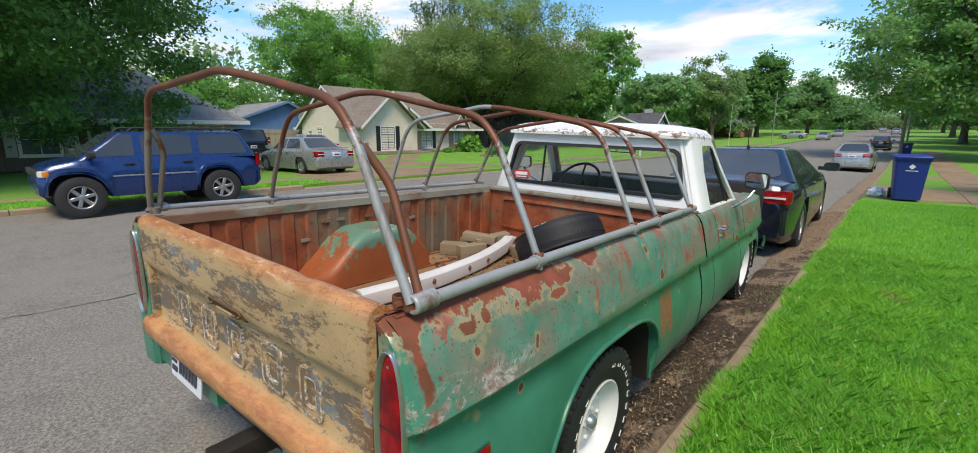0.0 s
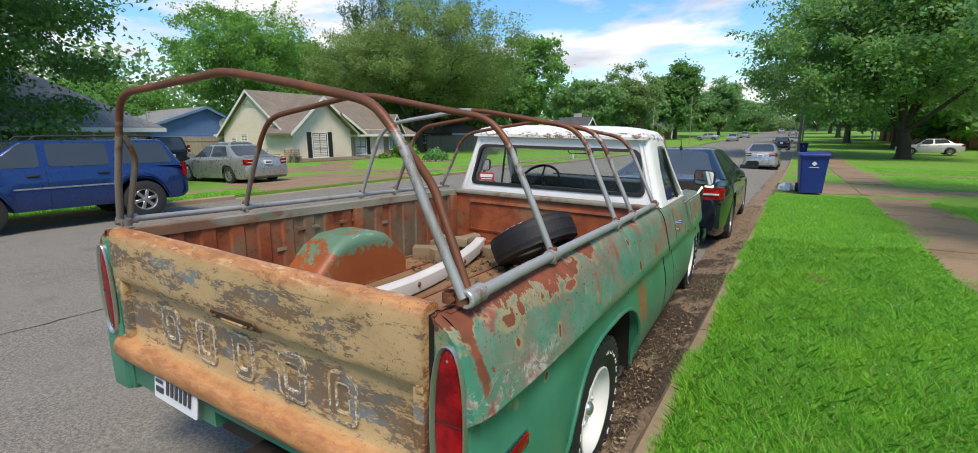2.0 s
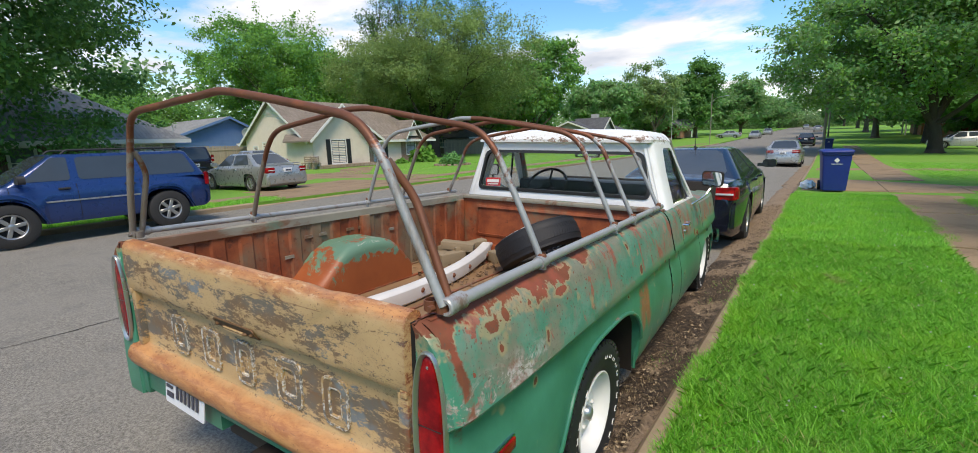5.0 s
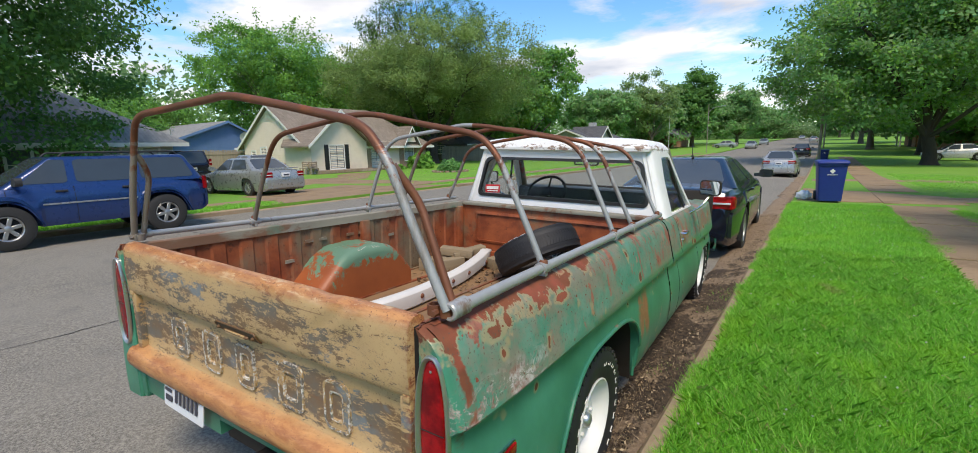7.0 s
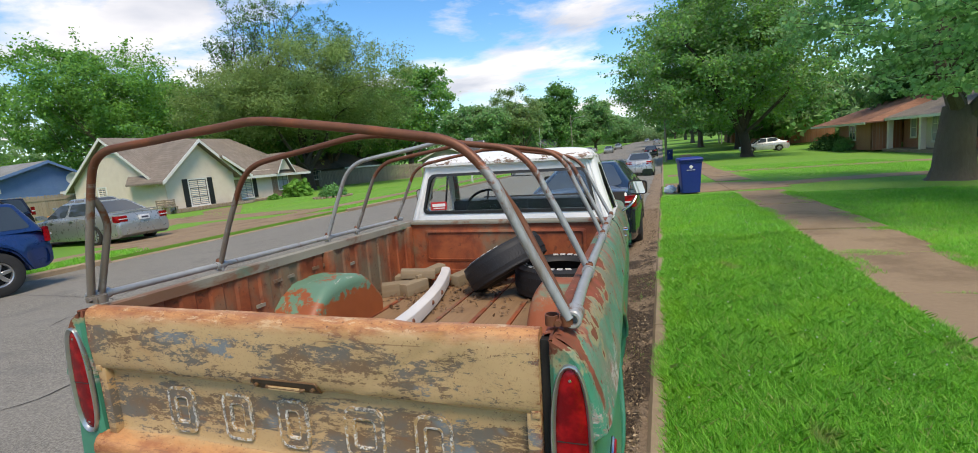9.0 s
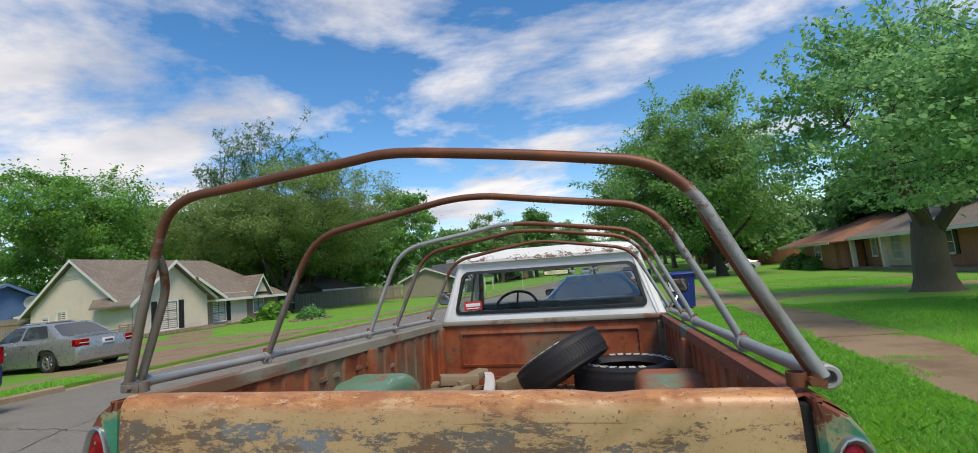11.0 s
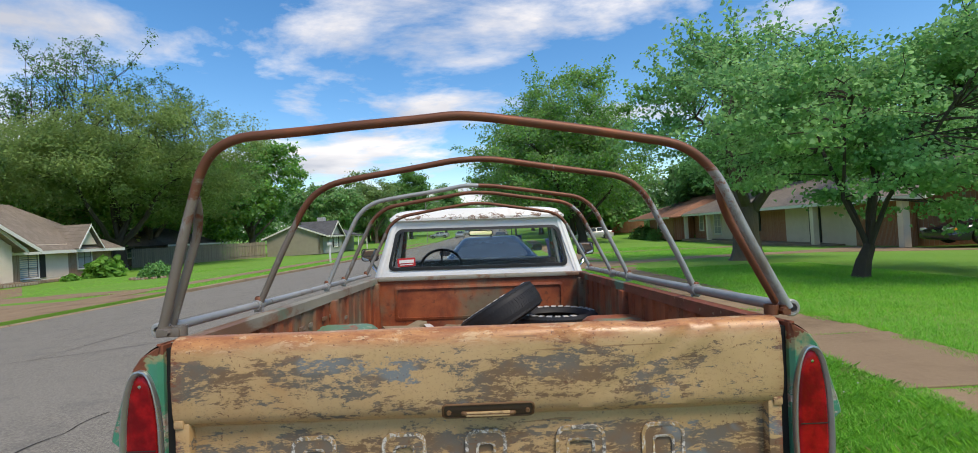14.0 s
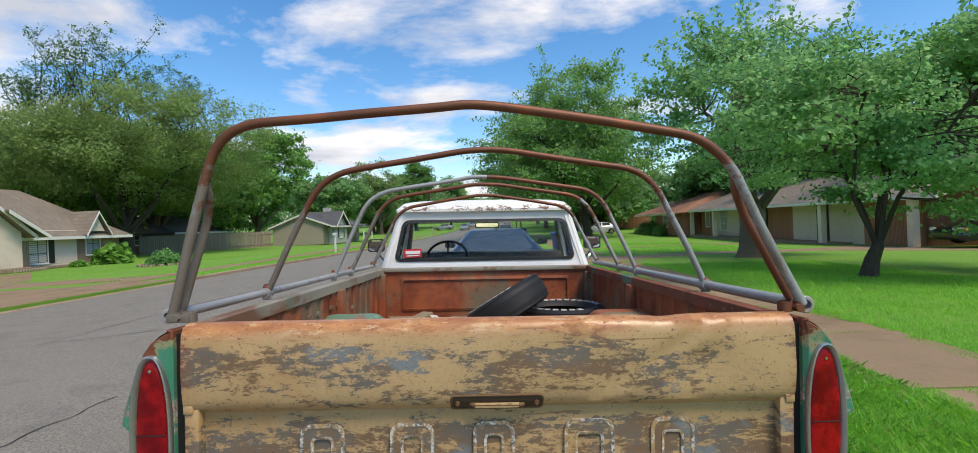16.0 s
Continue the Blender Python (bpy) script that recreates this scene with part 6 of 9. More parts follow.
def car(name, m, spec, paint, label, category="car", group=""):
    """A parked car. Its front points along its own +y; spec gives the side view."""
    ob = thing(name, m, label, category, group)
    L, Wd, top, bot = spec["length"], spec["width"] / 2, spec["top"], spec["bottom"]
    axles, R = spec["axles"], spec["wheel"]
    flare = spec.get("flare", 0.0)

    def half(y):
        # grey-blue base puts some sky reflection into the dark panes' colour
        e = abs(y) / (L / 2)
        return Wd * (1 - 0.16 * max(0, e - 0.55) ** 2 / 0.2025)

    def arch_z(y):
        return max([arch(y, a, R + 0.075, R * 2 + 0.045, 0.10, 2.2) for a in axles] + [-1])

    n = int(L / 0.055)
    rows = []
    for i in range(n + 1):
        y = -L / 2 + L * i / n
        zt = lerp(top, y)
        e = max(0, abs(y) / (L / 2) - 0.9) / 0.1
        zb = bot + 0.10 * e ** 2
        zt2 = zt - 0.05 * e ** 2
        w = half(y)
        az_ = arch_z(y)
        hh = zt2 - zb
        pts = []
        for f, k in ((0.0, 0.955), (0.08, 0.98), (0.2, 0.992), (0.36, 1.0), (0.52, 1.003), (0.66, 0.995), (0.80, 0.972), (0.92, 0.935), (0.98, 0.89)):
            z = max(zb + hh * f, az_)
            kk = k + (flare / Wd if az_ > 0 and f < 0.55 else 0)
            pts.append((w * kk, z))
        crown = 0.035
        ring = [Vector((0, y, zb))] + [Vector((x, y, z)) for x, z in pts] + [Vector((w * 0.55, y, zt2 + crown * 0.7)), Vector((0, y, zt2 + crown))]
        ring += [Vector((-p.x, p.y, p.z)) for p in reversed(ring[1:-1])]
        rows.append(ring)
    bm = bmesh.new()
    vv = grid(bm, rows, close_v=True)
    bm.faces.new(list(reversed(vv[0]))), bm.faces.new(vv[-1])
    body = part("body", bm, paint, ob, angle=28)
    # dark wheel wells inside the arches
    for a in axles:
        for s in (1, -1):
            bm = bmesh.new()
            ys = [a - R - 0.07 + 2 * (R + 0.07) * k / 18 for k in range(19)]
            lo = [max(bot, arch_z(y) - 0.004) for y in ys]
            grid(bm, [[Vector((s * x, y, z)) for y, z in zip(ys, lo)] for x in (half(a) * 0.985, half(a) * 0.60)])
            bm.faces.new([bm.verts.new((s * half(a) * 0.60, y, z)) for y, z in zip(ys, lo)])
            part("wheel_well", bm, M_BLACKGAP, ob)
    # cabin
    y0, y1, y2, y3 = spec["cabin"]
    zr = spec["roof"]
    zb0, zb3 = lerp(top, y0) - 0.01, lerp(top, y3) - 0.01
    wb, wt = Wd * spec.get("belt", 0.90), Wd * spec.get("rooftop", 0.72)

    def corner(s, y, z, w):
        return Vector((s * w, y, z))
    bm = bmesh.new()
    low = [corner(-1, y0, zb0, wb * 0.97), corner(1, y0, zb0, wb * 0.97), corner(1, y3, zb3, wb * 0.97), corner(-1, y3, zb3, wb * 0.97)]
    upp = [corner(-1, y1, zr, wt), corner(1, y1, zr, wt), corner(1, y2, zr, wt), corner(-1, y2, zr, wt)]
    a = [bm.verts.new(p) for p in low]
    b = [bm.verts.new(p) for p in upp]
    bm.faces.new(list(reversed(a))), bm.faces.new(b)
    for i in range(4):
        bm.faces.new((a[i], a[(i + 1) % 4], b[(i + 1) % 4], b[i]))
    up_edges = [e for e in bm.edges if all(v in b for v in e.verts)]
    posts = [e for e in bm.edges if len({v in b for v in e.verts}) == 2]
    bmesh.ops.bevel(bm, geom=up_edges + posts, offset=0.09, segments=4, affect="EDGES", profile=0.55)
    part("cabin", bm, paint, ob, angle=28)

    def panel(nm, q, s0, s1, t0, t1, out, mat=M_TINT, rad=0.10, parent=ob, lbl=""):
        """A pane on the plane through q: bottom-left, bottom-right, top-right, top-left."""
        cx, cy = (s0 + s1) / 2, (t0 + t1) / 2
        bm = bmesh.new()
        pts = []
        for u, v in rounded(s1 - s0, t1 - t0, rad * min(s1 - s0, t1 - t0), 3):
            s, t = cx + u, cy + v
            p = (q[0] * (1 - s) + q[1] * s) * (1 - t) + (q[3] * (1 - s) + q[2] * s) * t
            pts.append(p)
        nn = (q[1] - q[0]).cross(q[3] - q[0]).normalized()
        slab(bm, [p + nn * out for p in pts], nn * -0.02)
        return part(nm, bm, mat, parent, lbl, smooth=False)

    panel("rear_window", [low[0], low[1], upp[1], upp[0]], 0.09, 0.91, 0.08, 0.92, 0.006, rad=0.16)
    panel("windscreen", [low[2], low[3], upp[3], upp[2]], 0.07, 0.93, 0.06, 0.94, 0.006, rad=0.12)
    for s in (1, -1):
        for lo0, lo1, hi0, hi1 in spec["windows"]:
            # along the sill and along the roof, each as a share of that edge
            a0, a1 = (lo0 - y0) / (y3 - y0), (lo1 - y0) / (y3 - y0)
            b0, b1 = (hi0 - y1) / (y2 - y1), (hi1 - y1) / (y2 - y1)
            e0, e1, f0, f1 = low[1 if s > 0 else 0], low[2 if s > 0 else 3], upp[1 if s > 0 else 0], upp[2 if s > 0 else 3]
            c4 = [e0.lerp(e1, a0), e0.lerp(e1, a1), f0.lerp(f1, b1), f0.lerp(f1, b0)]
            if s < 0:
                c4 = [c4[1], c4[0], c4[3], c4[2]]
            panel("side_window", c4, 0.02, 0.98, 0.12, 0.89, 0.006, rad=0.12)
        # door seams, handles, moulding, mirror
        for yy in spec["seams"]:
            bm = bmesh.new()
            w = half(yy)
            zt = lerp(top, yy)
            zz = [bot + 0.06 + (zt - bot - 0.10) * k / 8 for k in range(9)]
            prof = [w * lerp(((0, 0.955), (0.08, 0.98), (0.2, 0.992), (0.36, 1.0), (0.52, 1.003), (0.66, 0.995), (0.8, 0.972), (0.92, 0.935)), (z - bot) / (zt - bot)) for z in zz]
            grid(bm, [[Vector((s * (x + 0.0025), yy + d, z)) for x, z in zip(prof, zz)] for d in (-0.005, 0.005)])
            part("door_seam", bm, M_BLACKGAP, ob, smooth=False)
        for yy in spec["handles"]:
            bm = bmesh.new()
            w, zt = half(yy) * 0.985, lerp(top, yy) - 0.115
            box(bm, min(s * (w - 0.02), s * (w + 0.025)), max(s * (w - 0.02), s * (w + 0.025)), yy - 0.085, yy + 0.085, zt - 0.018, zt + 0.018, 0.01)
            part("door_handle", bm, M_TRIM if spec.get("dark_handles") else paint, ob)
        if spec.get("moulding"):
            z = spec["moulding"]
            bm = bmesh.new()
            ys = [axles[0] + R + 0.1, 0, axles[1] - R - 0.1]
            grid(bm, [[Vector((s * (half(y) + d), y, z + h)) for y in ys] for d, h in ((0.0, -0.016), (0.010, -0.011), (0.010, 0.011), (0.0, 0.016))])
            part("side_moulding", bm, spec.get("moulding_mat", paint), ob)
        bm = bmesh.new()
        yy = y3 - 0.42 * abs(y3 - y2) if spec.get("mirror") is None else spec["mirror"]
        zz = lerp(top, yy) + 0.09
        slab(bm, [Vector((s * (half(yy) + 0.10 + p), yy - 0.04, zz + q2)) for p, q2 in rounded(0.22, 0.14, 0.05)], (0, 0.10, 0))
        box(bm, min(s * half(yy) * 0.9, s * (half(yy) + 0.04)), max(s * half(yy) * 0.9, s * (half(yy) + 0.04)), yy, yy + 0.06, zz - 0.06, zz)
        part("side_mirror", bm, M_TRIM if spec.get("dark_mirror") else paint, ob)
    # lamps, bumpers and plate
    for s in (1, -1):
        x0, x1, z0, z1, dy = spec["tail"]
        yr = -L / 2
        bm = bmesh.new()
        w = half(yr + dy * 0.5)
        slab(bm, [Vector((s * x, y, z0)) for x, y in ((x0, yr - 0.012), (x1 * 0.97, yr + 0.02), (x1 + 0.012, yr + dy * 0.4), (x1 + 0.02, yr + dy), (x1 - 0.05, yr + dy), (x0, yr + 0.05))], (0, 0, z1 - z0))
        bmesh.ops.bevel(bm, geom=list(bm.edges), offset=0.012, segments=2, affect="EDGES")
        tl = part("tail_light", bm, M_LENS, ob, "red tail light")
        bm = bmesh.new()
        box(bm, min(s * x0, s * (x1 - 0.03)), max(s * x0, s * (x1 - 0.03)), yr - 0.016, yr + 0.01, z0 + (z1 - z0) * 0.42, z0 + (z1 - z0) * 0.56, 0.004)
        part("reversing_lens", bm, M_CLEAR, tl)
        if "head" in spec:
            x0, x1, z0, z1, dy = spec["head"]
            bm = bmesh.new()
            yf = L / 2
            slab(bm, [Vector((s * x, y, z0)) for x, y in ((x0, yf + 0.008), (x1 * 0.95, yf - 0.02), (x1, yf - dy * 0.5), (x1 + 0.006, yf - dy), (x0, yf - 0.06))], (0, 0, z1 - z0))
            bmesh.ops.bevel(bm, geom=list(bm.edges), offset=0.015, segments=2, affect="EDGES")
            hl = part("head_light", bm, M_CLEAR, ob)
            bm = bmesh.new()
            box(bm, min(s * (x1 - 0.04), s * (x1 + 0.012)), max(s * (x1 - 0.04), s * (x1 + 0.012)), yf - dy * 1.02, yf - dy * 0.45, z0 + 0.02, z1 - 0.01, 0.006)
            part("indicator", bm, M_AMBER, hl)
    for yy, s in ((-L / 2, -1), (L / 2, 1)):
        bm = bmesh.new()
        z0, z1 = spec["bumper"]
        pts = []
        for k in range(17):
            t = -1 + k / 8
            pts.append((t * Wd * 0.90, yy + s * (0.035 - 0.11 * abs(t) ** 4)))
        grid(bm, [[Vector((x, y - s * d, z)) for x, y in pts] for d, z in ((0.08, z0), (0.02, z0 + 0.03), (0.0, (z0 + z1) / 2), (0.02, z1 - 0.02), (0.09, z1))])
        part("bumper", bm, spec.get("bumper_mat", paint), ob)
    bm = bmesh.new()
    pz = spec["plate"]
    box(bm, -0.155, 0.155, -L / 2 - 0.045, -L / 2 + 0.03, pz - 0.075, pz + 0.075, 0.006)
    pl = part("licence_plate", bm, M_PLATE, ob, "white licence plate with dark bars")
    bm = bmesh.new()
    box(bm, -0.11, 0.11, -L / 2 - 0.048, -L / 2 - 0.04, pz - 0.03, pz + 0.025)
    part("plate_bar", bm, M_INK, pl, smooth=False)
    # wheels
    for a in axles:
        for s in (1, -1):
            hub = Vector((s * (Wd - 0.115 + flare), a, R))
            bm = bmesh.new()
            rr = spec.get("rim", R * 0.64)
            lathe(bm, [(s * p, q) for p, q in ((-0.09, rr * 0.9), (-0.105, R * 0.86), (-0.085, R * 0.97), (0.0, R), (0.085, R * 0.97), (0.105, R * 0.86), (0.100, rr * 1.06), (0.085, rr))], 36, "x", hub)
            ty = part("tyre", bm, M_TYRE_DUST, ob, "black tyre")
            bm = bmesh.new()
            lathe(bm, [(s * p, q) for p, q in ((-0.05, rr), (0.088, rr), (0.094, rr * 0.97), (0.085, rr * 0.90), (0.035, rr * 0.86))], 32, "x", hub)
            ns = spec.get("spokes", 5)
            for k in range(ns):
                mm = Matrix.Translation(hub) @ Matrix.Rotation(2 * math.pi * k / ns + 0.3, 4, "X")
                box(bm, s * 0.062 - 0.018, s * 0.062 + 0.018, -rr * 0.15, rr * 0.15, rr * 0.10, rr * 0.92, 0.01, m=mm, seg=1)
            lathe(bm, [(s * p, q) for p, q in ((0.02, rr * 0.26), (0.088, rr * 0.24), (0.095, rr * 0.16), (0.096, 0.0))], 16, "x", hub)
            part("rim", bm, M_ALLOY, ty, "silver alloy rim")
            # added black disc behind the spokes stands in for the shade there
            bm = bmesh.new()
            lathe(bm, [(s * 0.03, rr * 0.88), (s * 0.028, 0.0)], 24, "x", hub)
            part("brake_shadow", bm, M_BLACKGAP, ty)
    return ob


SUV = dict(length=4.55, width=1.78, bottom=0.36, roof=1.575, wheel=0.385, rim=0.215, spokes=6, axles=(-1.29, 1.36), flare=0.035,
           top=((-2.28, 0.92), (-2.2, 1.05), (-0.6, 1.09), (0.9, 1.08), (1.35, 1.06), (1.9, 0.985), (2.2, 0.90), (2.28, 0.80)), cabin=(-2.20, -1.86, 0.56, 1.38), belt=0.93, rooftop=0.76,
           windows=((-1.70, -0.66, -1.47, -0.66), (-0.56, 0.36, -0.56, 0.36), (0.45, 1.20, 0.45, 0.62)), seams=(-0.80, 0.30, 1.30), handles=(-0.60, 0.50), dark_handles=True, dark_mirror=True, mirror=0.78,
           moulding=0.745, moulding_mat=M_SILVER, tail=(0.66, 0.835, 0.82, 1.10, 0.10), head=(0.56, 0.80, 0.77, 0.885, 0.16), bumper=(0.42, 0.72), plate=0.80)
SEDAN = dict(length=4.95, width=1.85, bottom=0.20, roof=1.41, wheel=0.325, axles=(-1.42, 1.39), spokes=7,
             top=((-2.48, 0.74), (-2.40, 0.93), (-1.6, 0.985), (-0.5, 0.96), (0.8, 0.93), (1.5, 0.84), (2.2, 0.70), (2.48, 0.55)), cabin=(-1.75, -0.95, 0.25, 1.15), belt=0.93, rooftop=0.66,
             windows=((-1.38, -0.20, -0.95, -0.20), (-0.12, 0.98, -0.12, 0.26)), seams=(-0.72, 0.28, 1.15), handles=(-0.45, 0.50), tail=(0.52, 0.80, 0.70, 0.90, 0.24), head=(0.45, 0.80, 0.58, 0.70, 0.30), bumper=(0.28, 0.66), plate=0.79)
COMPACT = dict(SEDAN, length=4.50, width=1.77, axles=(-1.30, 1.32), roof=1.44, cabin=(-1.62, -0.90, 0.25, 1.10), top=((-2.25, 0.78), (-2.18, 0.98), (-1.5, 1.02), (-0.5, 0.97), (0.8, 0.93), (1.5, 0.85), (2.0, 0.74), (2.25, 0.58)), tail=(0.42, 0.78, 0.78, 0.94, 0.26), plate=0.80, seams=(-0.68, 0.28, 1.1))
MUSCLE = dict(SEDAN, length=4.85, width=1.87, axles=(-1.40, 1.37), roof=1.39, wheel=0.345, cabin=(-1.95, -0.85, 0.10, 1.05), top=((-2.42, 0.80), (-2.34, 0.97), (-1.7, 1.01), (-0.5, 0.98), (0.8, 0.97), (1.5, 0.92), (2.2, 0.78), (2.42, 0.6)), belt=0.93, rooftop=0.55,
              windows=((-1.42, -0.30, -0.86, -0.30), (-0.22, 0.88, -0.22, 0.11)), tail=(0.58, 0.85, 0.73, 0.90, 0.22), bumper=(0.30, 0.68), plate=0.56)
VAN = dict(SUV, length=4.9, width=1.92, roof=1.68, wheel=0.37, flare=0.0, top=((-2.45, 1.0), (-2.3, 1.16), (0.7, 1.12), (1.6, 1.05), (2.3, 0.90), (2.45, 0.7)), cabin=(-2.42, -2.22, 0.3, 1.25), moulding=None, windows=((-2.25, -1.10, -2.12, -1.10), (-1.0, 0.0, -1.0, 0.0), (0.08, 1.05, 0.08, 0.32)), seams=(-1.0, 0.1, 1.1), handles=(-0.7, 0.4), tail=(0.78, 0.92, 0.95, 1.28, 0.10))

SHORT = 0.90                     # a short wheelbase
AHEAD = 0.135                    # the overhang in front is shorter than behind
SUV = dict(SUV, length=3.82, axles=tuple(a * SHORT + AHEAD for a in SUV["axles"]), top=((-1.91, 0.92), (-1.85, 1.05), (-0.4, 1.09), (0.95, 1.08), (1.35, 1.06), (1.68, 0.985), (1.85, 0.92), (1.91, 0.80)),
           cabin=tuple(y * SHORT + AHEAD for y in SUV["cabin"]), seams=tuple(y * SHORT + AHEAD for y in SUV["seams"]), handles=tuple(y * SHORT + AHEAD for y in SUV["handles"]), mirror=1.15)
suv = car("suv", street(-10.36, 2.255, 0.05, 180), SUV, M_BLUE, "dark blue four-door SUV parked facing back along the kerb", "SUV")
for s in (1, -1):
    bm = bmesh.new()
    tube(bm, smooth_path([(s * 0.60, -1.44, 1.57), (s * 0.60, -1.37, 1.64), (s * 0.60, 0.42, 1.645), (s * 0.60, 0.50, 1.57)], 0.05), 0.018, 8)
    part("roof_rail", bm, M_TRIM, suv)
for yy in (-1.05, -0.15):
    bm = bmesh.new()
    tube(bm, [(-0.60, yy, 1.645), (0.60, yy, 1.645)], 0.014, 8)
    part("cross_bar", bm, M_TRIM, suv)
for a in SUV["axles"]:
    for s in (1, -1):
        bm = bmesh.new()
        ys = [a - 0.475 + 0.95 * k / 20 for k in range(21)]
        zz = [max(0.37, arch(y, a, 0.475, 0.85, 0.10, 2.2)) for y in ys]
        zo = [max(0.37, arch(y, a, 0.50, 0.91, 0.10, 2.2)) for y in ys]
        grid(bm, [[Vector((s * 0.905, y, z)) for y, z in zip(ys, zz)], [Vector((s * 0.945, y, z + 0.012)) for y, z in zip(ys, zz)], [Vector((s * 0.94, y, z)) for y, z in zip(ys, zo)], [Vector((s * 0.885, y, z + 0.02)) for y, z in zip(ys, zo)]])
        part("wheel_arch_flare", bm, M_BLUE, suv)
bm = bmesh.new()
box(bm, -0.70, 0.70, 1.87, 1.92, 0.78, 0.90, 0.02)
part("grille", bm, M_TRIM, suv)

sedan = car("sedan", street(-17.15, 9.10, 0.0, 92), SEDAN, M_GREYCAR, "silver grey sedan with a low spoiler parked on the driveway", "car")
bm = bmesh.new()
slab(bm, [Vector((a, -2.30 + 0.10 * (abs(a) / 0.7) ** 2, 1.01)) for a in [-0.72 + 1.44 * k / 12 for k in range(13)]] + [Vector((a, -2.14 + 0.12 * (abs(a) / 0.7) ** 2, 1.02)) for a in [0.72 - 1.44 * k / 12 for k in range(13)]], (0, 0, 0.025))
part("spoiler", bm, M_GREYCAR, sedan)
# a black SUV, built on the VAN side view
car("van", street(-25.6, 9.4, 0.08, 95), VAN, M_BLACKCAR, "black SUV parked deep in the driveway", "van")
car("sedan", street(-25.2, 13.6, 0.07, 85), SEDAN, M_SILVER, "grey car parked beside the pale house wall", "car")
muscle = car("sedan", street(-0.22, 8.60, 0.015, 1.6), MUSCLE, M_BLACKCAR, "black sedan with red tail lights parked ahead of the truck", "car")
bm = bmesh.new()
tube(bm, [(0.02, -0.80, 1.39), (0.02, -0.88, 1.60)], [0.008, 0.004], 6)
tube(bm, [(0.02, -0.78, 1.40), (0.02, -0.84, 1.415)], 0.022, 8)
part("aerial", bm, M_TRIM, muscle)
car("sedan", street(-0.30, 31.5, 0.02, 0), COMPACT, M_SILVER, "silver compact sedan parked at the kerb", "car")
car("sedan", street(-0.4, 66, 0.02, 0), COMPACT, M_BLACKCAR, "dark car parked farther down the street", "car", "far parked cars")
car("sedan", street(11.2, 57.0, 0.02, 92), COMPACT, M_WHITECAR, "pale car parked on a driveway", "car")
car("sedan", street(19.6, 17.6, 0.0, 82), SEDAN, M_BLACKCAR, "dark car parked beside the brick house", "car")
far = car("sedan", street(-9.2, 98, 0.02, 180), COMPACT, M_GREYCAR, "parked car far down the street", "car", "far parked cars")
for u, v, r in ((-9.4, 122, 180), (-0.5, 140, 0), (-4.5, 190, 180), (-14.5, 104, 90)):
    copy_thing(far, street(u, v, 0.03, r))

# ---- wheeled bins ----
M_BIN = plain("blue_bin_plastic", (0.012, 0.032, 0.22), 0.45, 0, 12, 0.2, 0.06)


def wheeled_bin(m, label):
    ob = thing("wheeled_bin", m, label, "bin", "wheeled bins")
    bm = bmesh.new()
    rings = []
    for z, w, d, r in ((0.03, 0.50, 0.54, 0.05), (0.10, 0.515, 0.56, 0.05), (0.55, 0.565, 0.64, 0.05), (0.80, 0.60, 0.69, 0.05), (0.92, 0.615, 0.71, 0.05), (0.93, 0.65, 0.745, 0.05), (0.99, 0.655, 0.75, 0.05)):
        rings.append([Vector((a, b, z)) for a, b in rounded(w, d, r, 4)])
    loft(bm, rings)
    part("body", bm, M_BIN, ob)
    bm = bmesh.new()
    loft(bm, [[Vector((a, b - 0.01, z)) for a, b in rounded(w, d, 0.05, 4)] for z, w, d in ((0.985, 0.68, 0.79), (1.02, 0.685, 0.80), (1.05, 0.66, 0.76), (1.075, 0.55, 0.62))])
    box(bm, -0.30, 0.30, 0.36, 0.43, 0.985, 1.03, 0.01)
    part("lid", bm, M_BIN, ob)
    bm = bmesh.new()
    tube(bm, [(-0.26, 0.415, 0.94), (0.26, 0.415, 0.94)], 0.016, 8)
    part("handle", bm, M_BIN, ob)
    for s in (1, -1):
        bm = bmesh.new()
        lathe(bm, [(s * a, r) for a, r in ((-0.03, 0.0), (-0.03, 0.12), (-0.015, 0.128), (0.015, 0.128), (0.03, 0.12), (0.03, 0.05), (0.02, 0.0))], 22, "x", (s * 0.275, 0.27, 0.128))
        part("wheel", bm, M_RUBBER, ob)
    bm = bmesh.new()
    d = 0.062
    slab(bm, [Vector((a, -0.352 - (c - 0.8) * 0.06, c)) for a, c in ((0, 0.80 - d), (d, 0.80), (0, 0.80 + d), (-d, 0.80))], (0, 0.006, 0))
    mk = part("printed_mark", bm, M_PRINT, ob, "white diamond mark")
    bm = bmesh.new()
    box(bm, -0.11, 0.11, -0.349, -0.34, 0.700, 0.714)
    part("printed_bar", bm, M_PRINT, ob, smooth=False)
    return ob


wheeled_bin(street(1.83, 14.35, 0.135, 6), "blue plastic wheeled bin standing on the grass verge")
wheeled_bin(street(1.75, 52.0, 0.10, -4), "blue wheeled bin farther along the verge")
bm = bmesh.new()
rnd = random.Random(6)
bmesh.ops.create_icosphere(bm, subdivisions=3, radius=1.0)
for v in bm.verts:
    k = 1 + 0.35 * noise.noise(v.co * 2.2) + 0.12 * noise.noise(v.co * 6)
    v.co = Vector((v.co.x * 0.18 * k, v.co.y * 0.16 * k, max(-0.10, v.co.z * 0.14 * k)))
